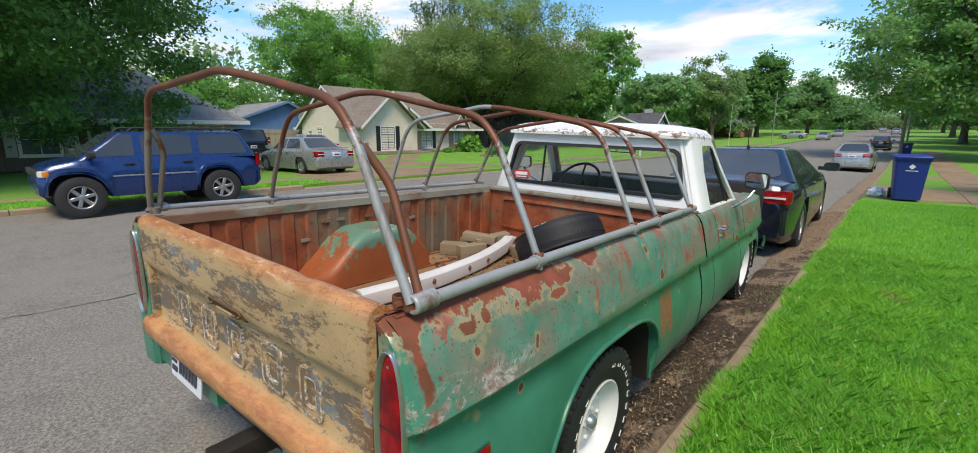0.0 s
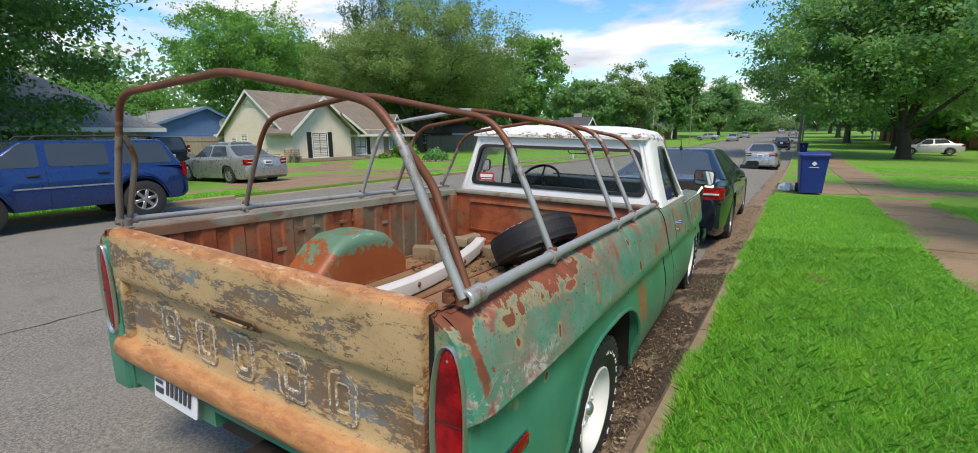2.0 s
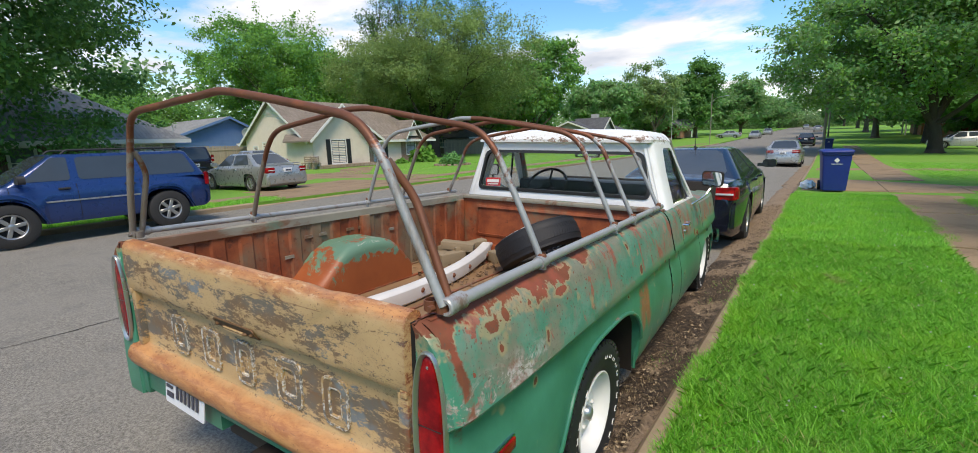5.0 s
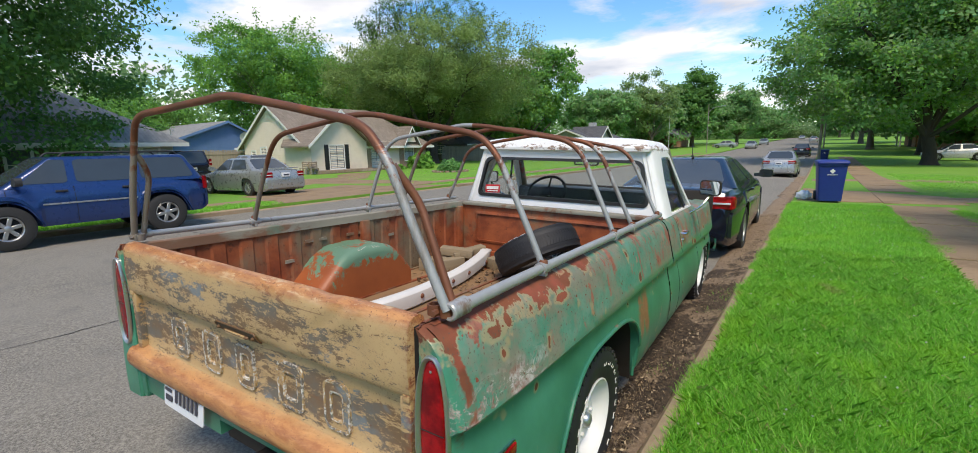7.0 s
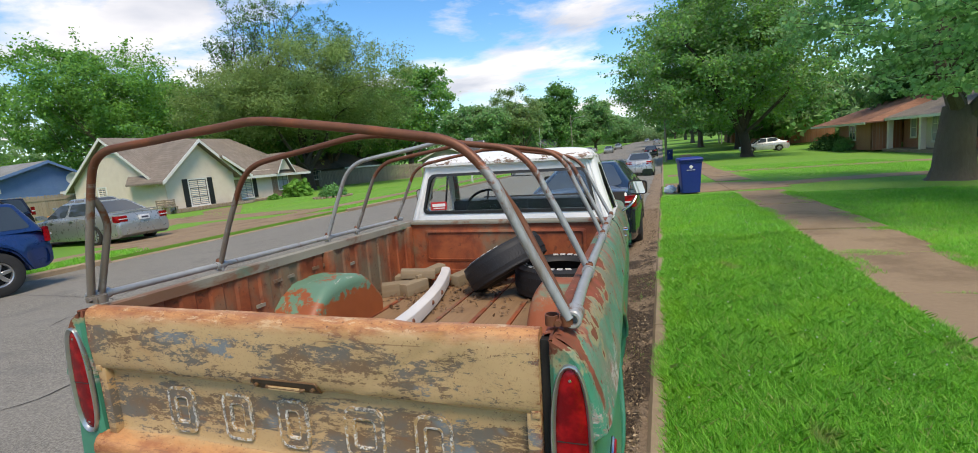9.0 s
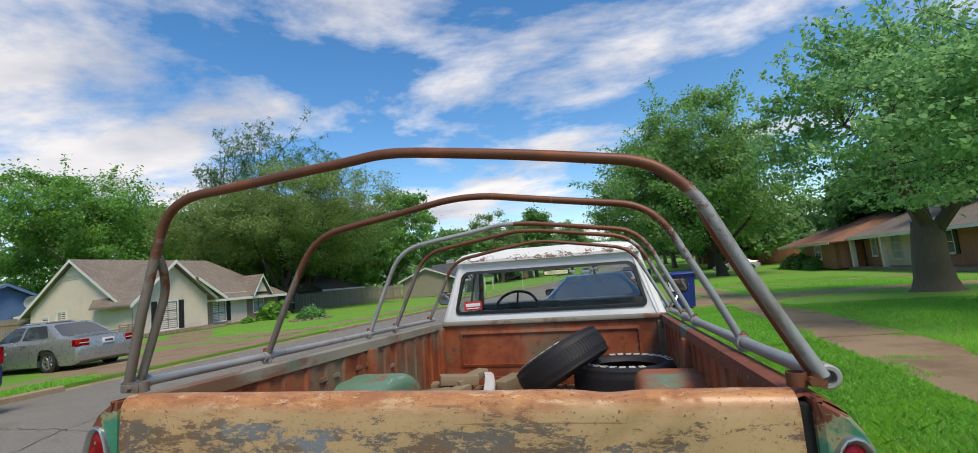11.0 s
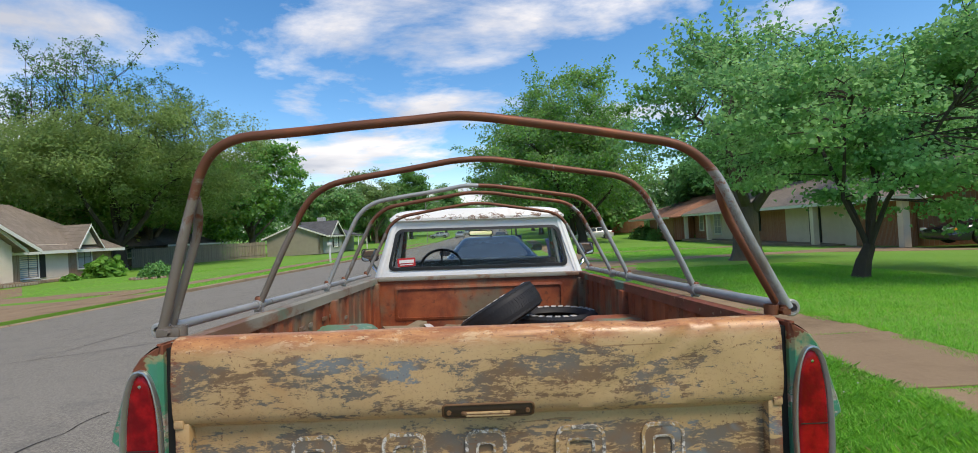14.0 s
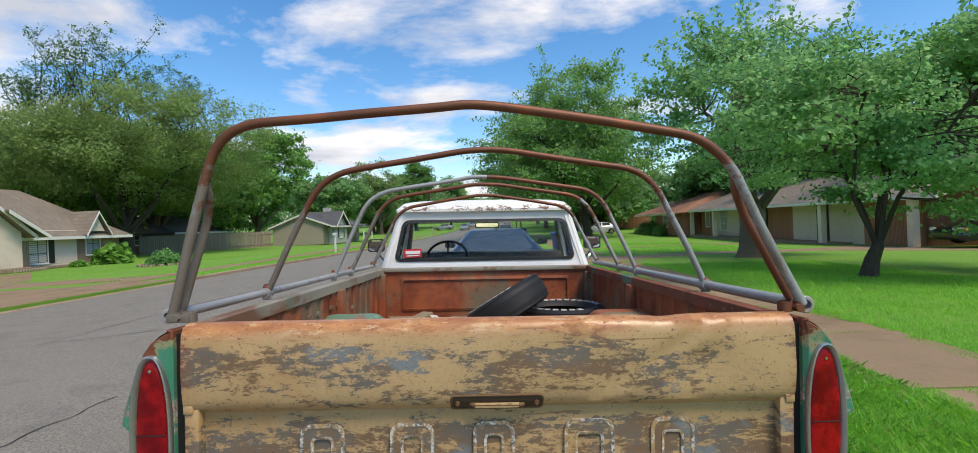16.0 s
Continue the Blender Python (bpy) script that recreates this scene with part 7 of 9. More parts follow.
ob = part("plastic_bag", bm, plain("white_bag_plastic", (0.86, 0.85, 0.83), 0.5, 0, 14, 0.05, 0.3), None)
ob.matrix_world = street(1.28, 14.75, 0.23)
tagged(ob, "crumpled white plastic bag beside the bin", "bag")

# ---- poles ----
M_POLE = wood("grey_pole_wood", (0.25, 0.22, 0.18), (0.40, 0.36, 0.30), along=2)
M_WHITEPOST = plain("white_post_paint", (0.66, 0.66, 0.64), 0.5, 0, 10, 0.15, 0.05)


def utility_pole(u, v, h, label, lamp=0):
    ob = thing("utility_pole", street(u, v, 0.05), label, "pole", "poles along the street")
    bm = bmesh.new()
    tube(bm, [(0, 0, 0), (0.02, 0, h * 0.5), (0, 0.02, h)], [0.06, 0.052, 0.042] if lamp > 0 else [0.12, 0.105, 0.085], 12)
    part("shaft", bm, M_POLE, ob)
    bm = bmesh.new()
    if lamp:
        tube(bm, smooth_path([(0, 0, h - 1.2), (lamp * 0.6, 0, h - 0.5), (lamp * 1.8, 0, h - 0.35)], 0.4), 0.03, 8)
        box(bm, min(lamp * 1.7, lamp * 2.2), max(lamp * 1.7, lamp * 2.2), -0.12, 0.12, h - 0.42, h - 0.30, 0.03)
        part("lamp_arm", bm, M_ALLOY, ob)
    else:
        box(bm, -1.1, 1.1, -0.05, 0.05, h - 0.7, h - 0.58, 0.01)
        part("cross_arm", bm, M_POLE, ob)
    return ob


utility_pole(1.35, 48, 7.0, "weathered wooden utility pole standing in the verge", -1)
utility_pole(-12.3, 74, 7.0, "slim street lamp pole on the far verge", 1)
utility_pole(1.6, 92, 7.5, "utility pole farther down the street")
bm = bmesh.new()
tube(bm, [(0, 0, 0), (0.03, 0.0, 4.6)], [0.022, 0.012], 8)
ob = part("flag_pole", bm, M_WHITEPOST, None)
ob.matrix_world = street(-12.0, 52, 0.1)
tagged(ob, "thin pale pole standing on the far verge", "pole")
bm = bmesh.new()
box(bm, -0.055, 0.055, -0.055, 0.055, 0, 1.15, 0.01)
box(bm, -0.09, 0.09, -0.22, 0.22, 1.15, 1.36, 0.04)
ob = part("mailbox", bm, M_WHITEPOST, None)
ob.matrix_world = street(-11.9, 30.5, 0.1)
tagged(ob, "white mailbox on a square post by the street", "mailbox")

# ---- houses ----
def m_siding(name, a, b):
    m = material(name, 0.6)
    n = Nodes(m)
    c = n.mix(n.noise(3, 5), a, b)
    c = n.mix(n.math("MULTIPLY", n.step(n.noise(0.8, 5, 0.65), 0.5, 0.8), 0.35), c, tuple(v * 0.62 for v in a))
    n.color(c).bump(n.noise(30, 4), 0.1, 0.004)
    return m


def m_brick(name, a, b, mortar):
    m = material(name, 0.85)
    n = Nodes(m)
    t = n.n.new("ShaderNodeTexBrick")
    n.l.new(n.scaled((1, 1, 1)), t.inputs["Vector"])
    t.inputs["Color1"].default_value, t.inputs["Color2"].default_value, t.inputs["Mortar"].default_value = (*a, 1), (*b, 1), (*mortar, 1)
    t.inputs["Scale"].default_value, t.inputs["Mortar Size"].default_value = 1.0, 0.008
    t.inputs["Brick Width"].default_value, t.inputs["Row Height"].default_value = 0.21, 0.075
    c = n.mix(n.math("MULTIPLY", n.noise(9, 5), 0.45), t.outputs["Color"], tuple(v * 0.5 for v in a))
    n.color(c).bump(t.outputs["Fac"], -0.4, 0.01)
    return m


def m_shingle(name, a, b):
    m = material(name, 0.92)
    n = Nodes(m)
    t = n.n.new("ShaderNodeTexBrick")
    n.l.new(n.scaled((1, 1, 1)), t.inputs["Vector"])
    t.inputs["Color1"].default_value, t.inputs["Color2"].default_value, t.inputs["Mortar"].default_value = (*a, 1), (*b, 1), (*tuple(v * 0.55 for v in a), 1)
    t.inputs["Scale"].default_value, t.inputs["Mortar Size"].default_value = 1.0, 0.006
    t.inputs["Brick Width"].default_value, t.inputs["Row Height"].default_value = 0.32, 0.14
    c = n.mix(n.math("MULTIPLY", n.step(n.noise(0.9, 5), 0.4, 0.75), 0.5), t.outputs["Color"], tuple(v * 0.68 for v in a))
    n.color(c).bump(n.noise(60, 4), 0.3, 0.01)
    return m


M_CREAM = m_siding("cream_lap_siding", (0.67, 0.56, 0.445), (0.77, 0.67, 0.55))
M_GREYSID = m_siding("grey_lap_siding", (0.36, 0.37, 0.37), (0.46, 0.47, 0.47))
M_BLUESID = m_siding("blue_lap_siding", (0.10, 0.19, 0.36), (0.14, 0.24, 0.43))
M_TAUPE = m_siding("taupe_board_siding", (0.27, 0.235, 0.19), (0.35, 0.31, 0.25))
M_BRICK = m_brick("orange_red_brick", (0.47, 0.195, 0.105), (0.38, 0.145, 0.078), (0.44, 0.35, 0.27))
M_BRICKMIX = m_brick("tan_mixed_brick", (0.34, 0.24, 0.16), (0.24, 0.14, 0.09), (0.40, 0.35, 0.28))
M_BRICKDARK = m_brick("dark_brown_brick", (0.14, 0.085, 0.06), (0.10, 0.06, 0.045), (0.18, 0.15, 0.12))
M_ROOFBROWN = m_shingle("grey_brown_shingles", (0.20, 0.165, 0.13), (0.25, 0.205, 0.165))
M_ROOFGREY = m_shingle("grey_shingles", (0.21, 0.21, 0.205), (0.27, 0.27, 0.26))
M_ROOFRED = m_shingle("red_brown_shingles", (0.25, 0.115, 0.07), (0.31, 0.155, 0.095))
M_ROOFDARK = m_shingle("dark_grey_shingles", (0.075, 0.078, 0.085), (0.105, 0.108, 0.115))
M_TRIMW = plain("white_house_trim", (0.70, 0.69, 0.65), 0.5, 0, 6, 0.12, 0.04)
M_SHUTTER = plain("black_shutter", (0.018, 0.018, 0.02), 0.5, 0, 20, 0.3, 0.05)
M_PANE = plain("dim_window_pane", (0.10, 0.12, 0.13), 0.06, 0, 1.5, 0.4, 0)
M_CURTAIN = plain("pale_curtain_pane", (0.36, 0.40, 0.42), 0.12, 0, 2.5, 0.3, 0)
M_FENCE = wood("grey_fence_board", (0.22, 0.18, 0.135), (0.34, 0.28, 0.21), along=2)


class Face:
    """A wall plane: along a from the point p, upright; out is its outer side."""

    def __init__(self, p, along, out):
        self.p, self.a, self.o = Vector(p), Vector(along).normalized(), Vector(out).normalized()

    def at(self, s, z, d=0.0):
        return self.p + self.a * s + Vector((0, 0, z)) + self.o * d


def wall(house, f, length, z0, z1, mat, lap=0.0, thick=0.2, gable=None):
    """A wall of that length; gable (s, z) gives an apex; lap: the height of one siding board."""
    bm = bmesh.new()
    ring = [f.at(0, z0), f.at(length, z0), f.at(length, z1)] + ([f.at(gable[0], gable[1])] if gable else []) + [f.at(0, z1)]
    slab(bm, ring, f.o * -thick)
    w_ob = part("wall", bm, mat, house, smooth=False)
    if lap:
        bm = bmesh.new()
        z = z0
        top = gable[1] if gable else z1
        while z < top - lap * 0.5:
            ze = min(z + lap, top)
            if z >= z1 and gable:
                k0, k1 = (z - z1) / (gable[1] - z1), (ze - z1) / (gable[1] - z1)
                a0, b0 = gable[0] * k0, length - (length - gable[0]) * k0
                a1, b1 = gable[0] * k1, length - (length - gable[0]) * k1
            else:
                a0 = a1 = 0
                b0 = b1 = length
            q = [f.at(a0, z, 0.024), f.at(b0, z, 0.024), f.at(b1, ze, 0.004), f.at(a1, ze, 0.004)]
            vs = [bm.verts.new(p) for p in q]
            bm.faces.new(vs)
            bm.faces.new([bm.verts.new(p) for p in (f.at(a0, z, 0.0), f.at(b0, z, 0.0), f.at(b0, z, 0.024), f.at(a0, z, 0.024))])
            z = ze
        tagged(part("siding", bm, mat, w_ob, smooth=False), kind="stuff")
    return w_ob


M_SASH = plain("dark_window_sash", (0.085, 0.080, 0.078), 0.5, 0, 14, 0.3, 0.05)


def window(house, f, s, z0, w, h, panes=(2, 2), shutters=True, glass_mat=None, trim=M_TRIMW, d=0.03, leaf_mat=None, sash=None):
    bm = bmesh.new()
    c = [(s, z0), (s + w, z0), (s + w, z0 + h), (s, z0 + h)]
    t = 0.07
    o = [(s - t, z0 - t), (s + w + t, z0 - t), (s + w + t, z0 + h + t), (s - t, z0 + h + t)]
    frame_ring(bm, [f.at(a, b, d + 0.02) for a, b in o], [f.at(a, b, d + 0.02) for a, b in c], f.o * -(d + 0.03))
    win = part("window", bm, trim, house, smooth=False)
    bm = bmesh.new()
    i = [(s + 0.035, z0 + 0.035), (s + w - 0.035, z0 + 0.035), (s + w - 0.035, z0 + h - 0.035), (s + 0.035, z0 + h - 0.035)]
    frame_ring(bm, [f.at(a, b, d + 0.004) for a, b in c], [f.at(a, b, d + 0.004) for a, b in i], f.o * -0.02)
    for k in range(1, panes[0]):
        x = s + w * k / panes[0]
        slab(bm, [f.at(x - 0.016, z0, d), f.at(x + 0.016, z0, d), f.at(x + 0.016, z0 + h, d), f.at(x - 0.016, z0 + h, d)], f.o * -0.02)
    for k in range(1, panes[1]):
        z = z0 + h * k / panes[1]
        slab(bm, [f.at(s, z - 0.016, d + 0.001), f.at(s + w, z - 0.016, d + 0.001), f.at(s + w, z + 0.016, d + 0.001), f.at(s, z + 0.016, d + 0.001)], f.o * -0.02)
    part("window_grille", bm, sash or trim, win, smooth=False)
    bm = bmesh.new()
    slab(bm, [f.at(a, b, 0.014) for a, b in c], f.o * -0.008)
    part("pane", bm, glass_mat or M_CURTAIN, win, smooth=False)
    bm = bmesh.new()
    slab(bm, [f.at(s - 0.1, z0 - t - 0.03, 0.03), f.at(s + w + 0.1, z0 - t - 0.03, 0.03), f.at(s + w + 0.1, z0 - t, 0.03), f.at(s - 0.1, z0 - t, 0.03)], f.o * 0.07)
    part("sill", bm, trim, win, smooth=False)
    if shutters:
        for x0 in (s - t - 0.36, s + w + t + 0.03):
            bm = bmesh.new()
            slab(bm, [f.at(x0, z0 - t, 0.03), f.at(x0 + 0.33, z0 - t, 0.03), f.at(x0 + 0.33, z0 + h + t, 0.03), f.at(x0, z0 + h + t, 0.03)], f.o * 0.03)
            for k in range(12):
                z = z0 + (h) * (k + 0.5) / 12
                slab(bm, [f.at(x0 + 0.05, z - 0.03, 0.06), f.at(x0 + 0.28, z - 0.03, 0.06), f.at(x0 + 0.28, z + 0.01, 0.06), f.at(x0 + 0.05, z + 0.01, 0.06)], f.o * 0.012)
            part("shutter", bm, leaf_mat or M_SHUTTER, win, smooth=False)
    return win


def roof_plane(house, pts, mat, thick=0.10):
    bm = bmesh.new()
    slab(bm, [Vector(p) for p in pts], (0, 0, -thick))
    return part("roof_plane", bm, mat, house, smooth=False)


def edge_board(house, a, b, h=0.18, t=0.04, mat=M_TRIMW):
    a, b = Vector(a), Vector(b)
    d = (b - a).normalized()
    n = Vector((d.y, -d.x, 0))
    n = n.normalized() if n.length > 1e-4 else Vector((1, 0, 0))
    bm = bmesh.new()
    slab(bm, [a, b, b + Vector((0, 0, -h)), a + Vector((0, 0, -h))], n * t)
    return part("fascia", bm, mat, house, smooth=False)


def gable_house_roof(house, u0, u1, v0, v1, eave, ridge, mat, over=0.45, along="v", hip=(0, 0)):
    """Two slopes; hip gives how far the ridge stops short of either end, with a third slope there."""
    if along == "v":
        um = (u0 + u1) / 2
        a, b = v0 - (0 if hip[0] else 0.3), v1 + (0 if hip[1] else 0.3)
        r0, r1 = a + hip[0], b - hip[1]
        k = over * (ridge - eave) / ((u1 - u0) / 2)
        ez = eave - k
        ua, ub = u0 - over, u1 + over
        if hip[0]:
            a -= over
        if hip[1]:
            b += over
        roof_plane(house, [(ub, a, ez), (ub, b, ez), (um, r1, ridge), (um, r0, ridge)], mat)
        roof_plane(house, [(ua, b, ez), (ua, a, ez), (um, r0, ridge), (um, r1, ridge)], mat)
        if hip[0]:
            roof_plane(house, [(ua, a, ez), (ub, a, ez), (um, r0, ridge)], mat)
        else:
            edge_board(house, (ub, a - 0.01, ez), (um, a - 0.01, ridge)), edge_board(house, (um, a - 0.01, ridge), (ua, a - 0.01, ez))
        if hip[1]:
            roof_plane(house, [(ub, b, ez), (ua, b, ez), (um, r1, ridge)], mat)
        edge_board(house, (ub + 0.02, a, ez - 0.01), (ub + 0.02, b, ez - 0.01))
        edge_board(house, (ua - 0.02, b, ez - 0.01), (ua - 0.02, a, ez - 0.01))


# pale house across the street; its own axes are the street's
pale = thing("house", street(0, -0.55), "cream sided house with brown shingle roof and black shutters", "house", "houses on the street")
HU0, HU1, HV0, HV1 = -34.4, -26.8, 18.6, 30.5
gz = 0.12
front = Face((HU1, HV0, 0), (0, 1, 0), (1, 0, 0))
side = Face((HU0, HV0, 0), (1, 0, 0), (0, -1, 0))
wall(pale, side, HU1 - HU0, gz, 2.25, M_CREAM, 0.115, gable=((HU1 - HU0) / 2, 4.75))
wall(pale, front, 8.7, gz, 2.3, M_CREAM, 0.115)
wall(pale, Face((HU1, HV0 + 8.7, 0), (0, 1, 0), (1, 0, 0)), HV1 - HV0 - 8.7, gz, 2.3, M_BRICKMIX)
wall(pale, Face((HU1, HV1, 0), (-1, 0, 0), (0, 1, 0)), HU1 - HU0, gz, 2.3, M_BRICKMIX)
wall(pale, Face((HU0, HV1, 0), (0, -1, 0), (-1, 0, 0)), HV1 - HV0, gz, 2.3, M_CREAM)
gable_house_roof(pale, HU0, HU1, HV0, HV1, 2.28, 4.95, M_ROOFBROWN, 0.5, hip=(0, 3.0))
# projecting front gable
pf = Face((-25.9, HV0 - 0.1, 0), (0, 1, 0), (1, 0, 0))
wall(pale, pf, 4.7, gz, 2.2, M_CREAM, 0.115, gable=(2.25, 4.25))
wall(pale, Face((HU1, HV0 - 0.1, 0), (1, 0, 0), (0, -1, 0)), 0.9, gz, 2.2, M_CREAM, 0.115)
wall(pale, Face((-25.9, HV0 + 4.6, 0), (-1, 0, 0), (0, 1, 0)), 0.9, gz, 2.2, M_BRICKMIX)
apex_v = HV0 - 0.1 + 2.25
for v_edge in (HV0 - 0.55, HV0 + 5.05):
    roof_plane(pale, [(-25.45, v_edge, 1.98), (-25.45, apex_v, 4.42), (-31.0, apex_v, 4.42), (-28.6, v_edge, 1.98)] if v_edge < apex_v else [(-25.45, apex_v, 4.42), (-25.45, v_edge, 1.98), (-28.6, v_edge, 1.98), (-31.0, apex_v, 4.42)], M_ROOFBROWN)
    edge_board(pale, (-25.42, v_edge, 1.98), (-25.42, apex_v, 4.42), 0.2)
# second, lower gable nested beside the first over the door
roof_plane(pale, [(-25.2, 22.0, 3.35), (-25.2, 24.1, 1.98), (-28.6, 24.1, 1.98), (-30.2, 22.0, 3.6)], M_ROOFBROWN)
edge_board(pale, (-25.17, 22.0, 3.35), (-25.17, 24.1, 1.98), 0.2)
window(pale, pf, 1.45, 0.42, 1.15, 1.55, (2, 3), sash=M_SASH)
window(pale, front, 5.75, 0.45, 1.05, 1.55, (2, 3), sash=M_SASH)
window(pale, front, 9.35, 0.75, 0.95, 1.35, (2, 2), False, sash=M_SASH)
window(pale, side, 2.35, 0.95, 0.75, 1.0, (2, 2), False, M_PANE)
window(pale, side, 1.05, 0.95, 0.55, 0.75, (1, 2), False, M_PANE)
bm = bmesh.new()
slab(bm, [front.at(4.02, 0.14, 0.04), front.at(4.95, 0.14, 0.04), front.at(4.95, 2.18, 0.04), front.at(4.02, 2.18, 0.04)], front.o * 0.03)
door_p = part("front_door", bm, M_SHUTTER, pale, "black front door with a glazed storm panel")
bm = bmesh.new()
slab(bm, [front.at(4.22, 0.9, 0.075), front.at(4.74, 0.9, 0.075), front.at(4.74, 2.0, 0.075), front.at(4.22, 2.0, 0.075)], front.o * 0.006)
part("glazing", bm, M_PANE, door_p, smooth=False)
bm = bmesh.new()
box(bm, HU1, HU1 + 0.5, HV0 + 4.98, HV0 + 5.35, gz, 2.2, 0.01)
part("brick_pier", bm, M_BRICKMIX, pale, smooth=False)
# small front gable at the far end, gable vent, lean-to, steps
bm = bmesh.new()
slab(bm, [(-26.35, 27.6, 2.2), (-26.35, 28.9, 2.2), (-26.35, 28.25, 3.3)], (-0.15, 0, 0))
part("dormer_wall", bm, M_CREAM, pale, smooth=False)
for v_edge in (27.3, 29.2):
    roof_plane(pale, [(-26.1, v_edge, 1.98), (-26.1, 28.25, 3.5), (-29.0, 28.25, 3.5), (-27.6, v_edge, 2.05)], M_ROOFBROWN, 0.07)
    edge_board(pale, (-26.08, v_edge, 1.98), (-26.08, 28.25, 3.5), 0.13)
bm = bmesh.new()
for k in range(9):
    z = 3.75 + k * 0.085
    hw = (4.72 - z) * 1.35
    slab(bm, [side.at(3.8 - hw, z, 0.03), side.at(3.8 + hw, z, 0.03), side.at(3.8 + hw - 0.04, z + 0.05, 0.055), side.at(3.8 - hw + 0.04, z + 0.05, 0.055)], (0, 0.02, 0))
part("gable_vent", bm, M_TRIMW, pale, smooth=False)
wall(pale, Face((-37.2, 20.0, 0), (1, 0, 0), (0, -1, 0)), 2.8, gz, 2.0, M_CREAM, 0.115)
roof_plane(pale, [(-37.6, 19.5, 2.0), (-34.3, 19.5, 2.05), (-34.3, 24, 3.2), (-37.6, 24, 3.2)], M_ROOFBROWN)
edge_board(pale, (-37.6, 19.48, 2.0), (-34.3, 19.48, 2.05))
bm = bmesh.new()
box(bm, -26.7, -25.3, 22.2, 24.0, 0.10, 0.24, 0.02)
part("porch_step", bm, M_BRICKMIX, pale, smooth=False)
bm = bmesh.new()
box(bm, -25.75, -25.35, 18.6, 23.2, 0.10, 0.32, 0.03)
box(bm, -26.5, -25.9, 24.2, 29.8, 0.10, 0.26, 0.03)
part("planter_edge", bm, M_BRICKMIX, pale, smooth=False)

# dark brick house behind the large tree
near = thing("house", street(0, 0), "brown brick and grey sided house under a large shade tree", "house", "houses on the street")
nf = Face((-23.6, -10.0, 0), (0, 1, 0), (1, 0, 0))
wall(near, nf, 15.4, 0.1, 2.3, M_BRICKDARK)
wall(near, Face((-23.6, 5.4, 0), (0, 1, 0), (1, 0, 0)), 3.6, 0.1, 2.45, M_GREYSID, 0.115)
wall(near, Face((-23.6, 9.0, 0), (-1, 0, 0), (0, 1, 0)), 8.0, 0.1, 2.45, M_GREYSID, 0.115)
wall(near, Face((-31.6, -10, 0), (1, 0, 0), (0, -1, 0)), 8.0, 0.1, 2.3, M_BRICKDARK)
wall(near, Face((-31.6, 9.0, 0), (0, -1, 0), (-1, 0, 0)), 19.0, 0.1, 2.3, M_GREYSID)
gable_house_roof(near, -31.6, -23.6, -10, 9.0, 2.45, 4.75, M_ROOFGREY, 0.5, hip=(3.2, 3.2))
window(near, nf, 11.2, 0.72, 1.15, 1.2, (2, 2), True, M_PANE, leaf_mat=M_GREYSID)
window(near, nf, 13.3, 0.72, 0.75, 1.2, (1, 2), False, M_PANE)
window(near, nf, 6.5, 0.72, 1.6, 1.15, (2, 2), True, M_PANE, leaf_mat=M_GREYSID)
window(near, nf, 16.95, 0.95, 0.65, 1.0, (1, 2), False, M_CURTAIN)
window(near, nf, 17.75, 0.95, 0.65, 1.0, (1, 2), False, M_CURTAIN)
for v in (2.74, -0.6):
    bm = bmesh.new()
    box(bm, -22.75, -22.62, v - 0.065, v + 0.065, 0.1, 2.2, 0.01)
    part("porch_post", bm, M_TRIMW, near, smooth=False)

# blue gabled house farther back
blue = thing("house", street(0, 0), "blue sided gabled house with grey shingle roof behind a fence", "house", "houses on the street")
bf = Face((-40.0, 14.0, 0), (0, 1, 0), (1, 0, 0))
wall(blue, bf, 9.2, 1.7, 2.3, M_BLUESID, 0.13, gable=(5.6, 4.15))
wall(blue, Face((-40.0, 14.0, 0), (0, 1, 0), (1, 0, 0)), 9.2, 0.1, 1.7, M_BRICKMIX)
wall(blue, Face((-52, 14.0, 0), (1, 0, 0), (0, -1, 0)), 12, 0.1, 2.3, M_BRICKMIX)
for pts in ([(-39.6, 13.2, 1.95), (-39.6, 19.6, 4.3), (-53, 19.6, 4.3), (-53, 13.2, 1.95)], [(-39.6, 19.6, 4.3), (-39.6, 23.8, 2.2), (-53, 23.8, 2.2), (-53, 19.6, 4.3)]):
    roof_plane(blue, pts, M_ROOFGREY)
edge_board(blue, (-39.57, 13.2, 1.95), (-39.57, 19.6, 4.3), 0.2, mat=M_BLUESID), edge_board(blue, (-39.57, 19.6, 4.3), (-39.57, 23.8, 2.2), 0.2, mat=M_BLUESID)
bm = bmesh.new()
for x, y in ((-43, 16.5), (-45, 17.5)):
    tube(bm, [(x, y, 3.1), (x, y, 3.75)], 0.06, 8)
part("roof_vent", bm, M_ALLOY, blue)
dish = thing("satellite_dish", street(-38.9, 20.6, 2.9), "white satellite dish on the roof edge", "satellite dish")
bm = bmesh.new()
lathe(bm, ((0.12, 0.0), (0.09, 0.2), (0.0, 0.45), (-0.02, 0.45), (0.07, 0.2), (0.10, 0.0)), 24, "x")
bmesh.ops.transform(bm, matrix=Matrix.Rotation(radians(-25), 4, "Z") @ Matrix.Rotation(radians(-160), 4, "Y"), verts=bm.verts)
part("reflector", bm, M_TRIMW, dish)
bm = bmesh.new()
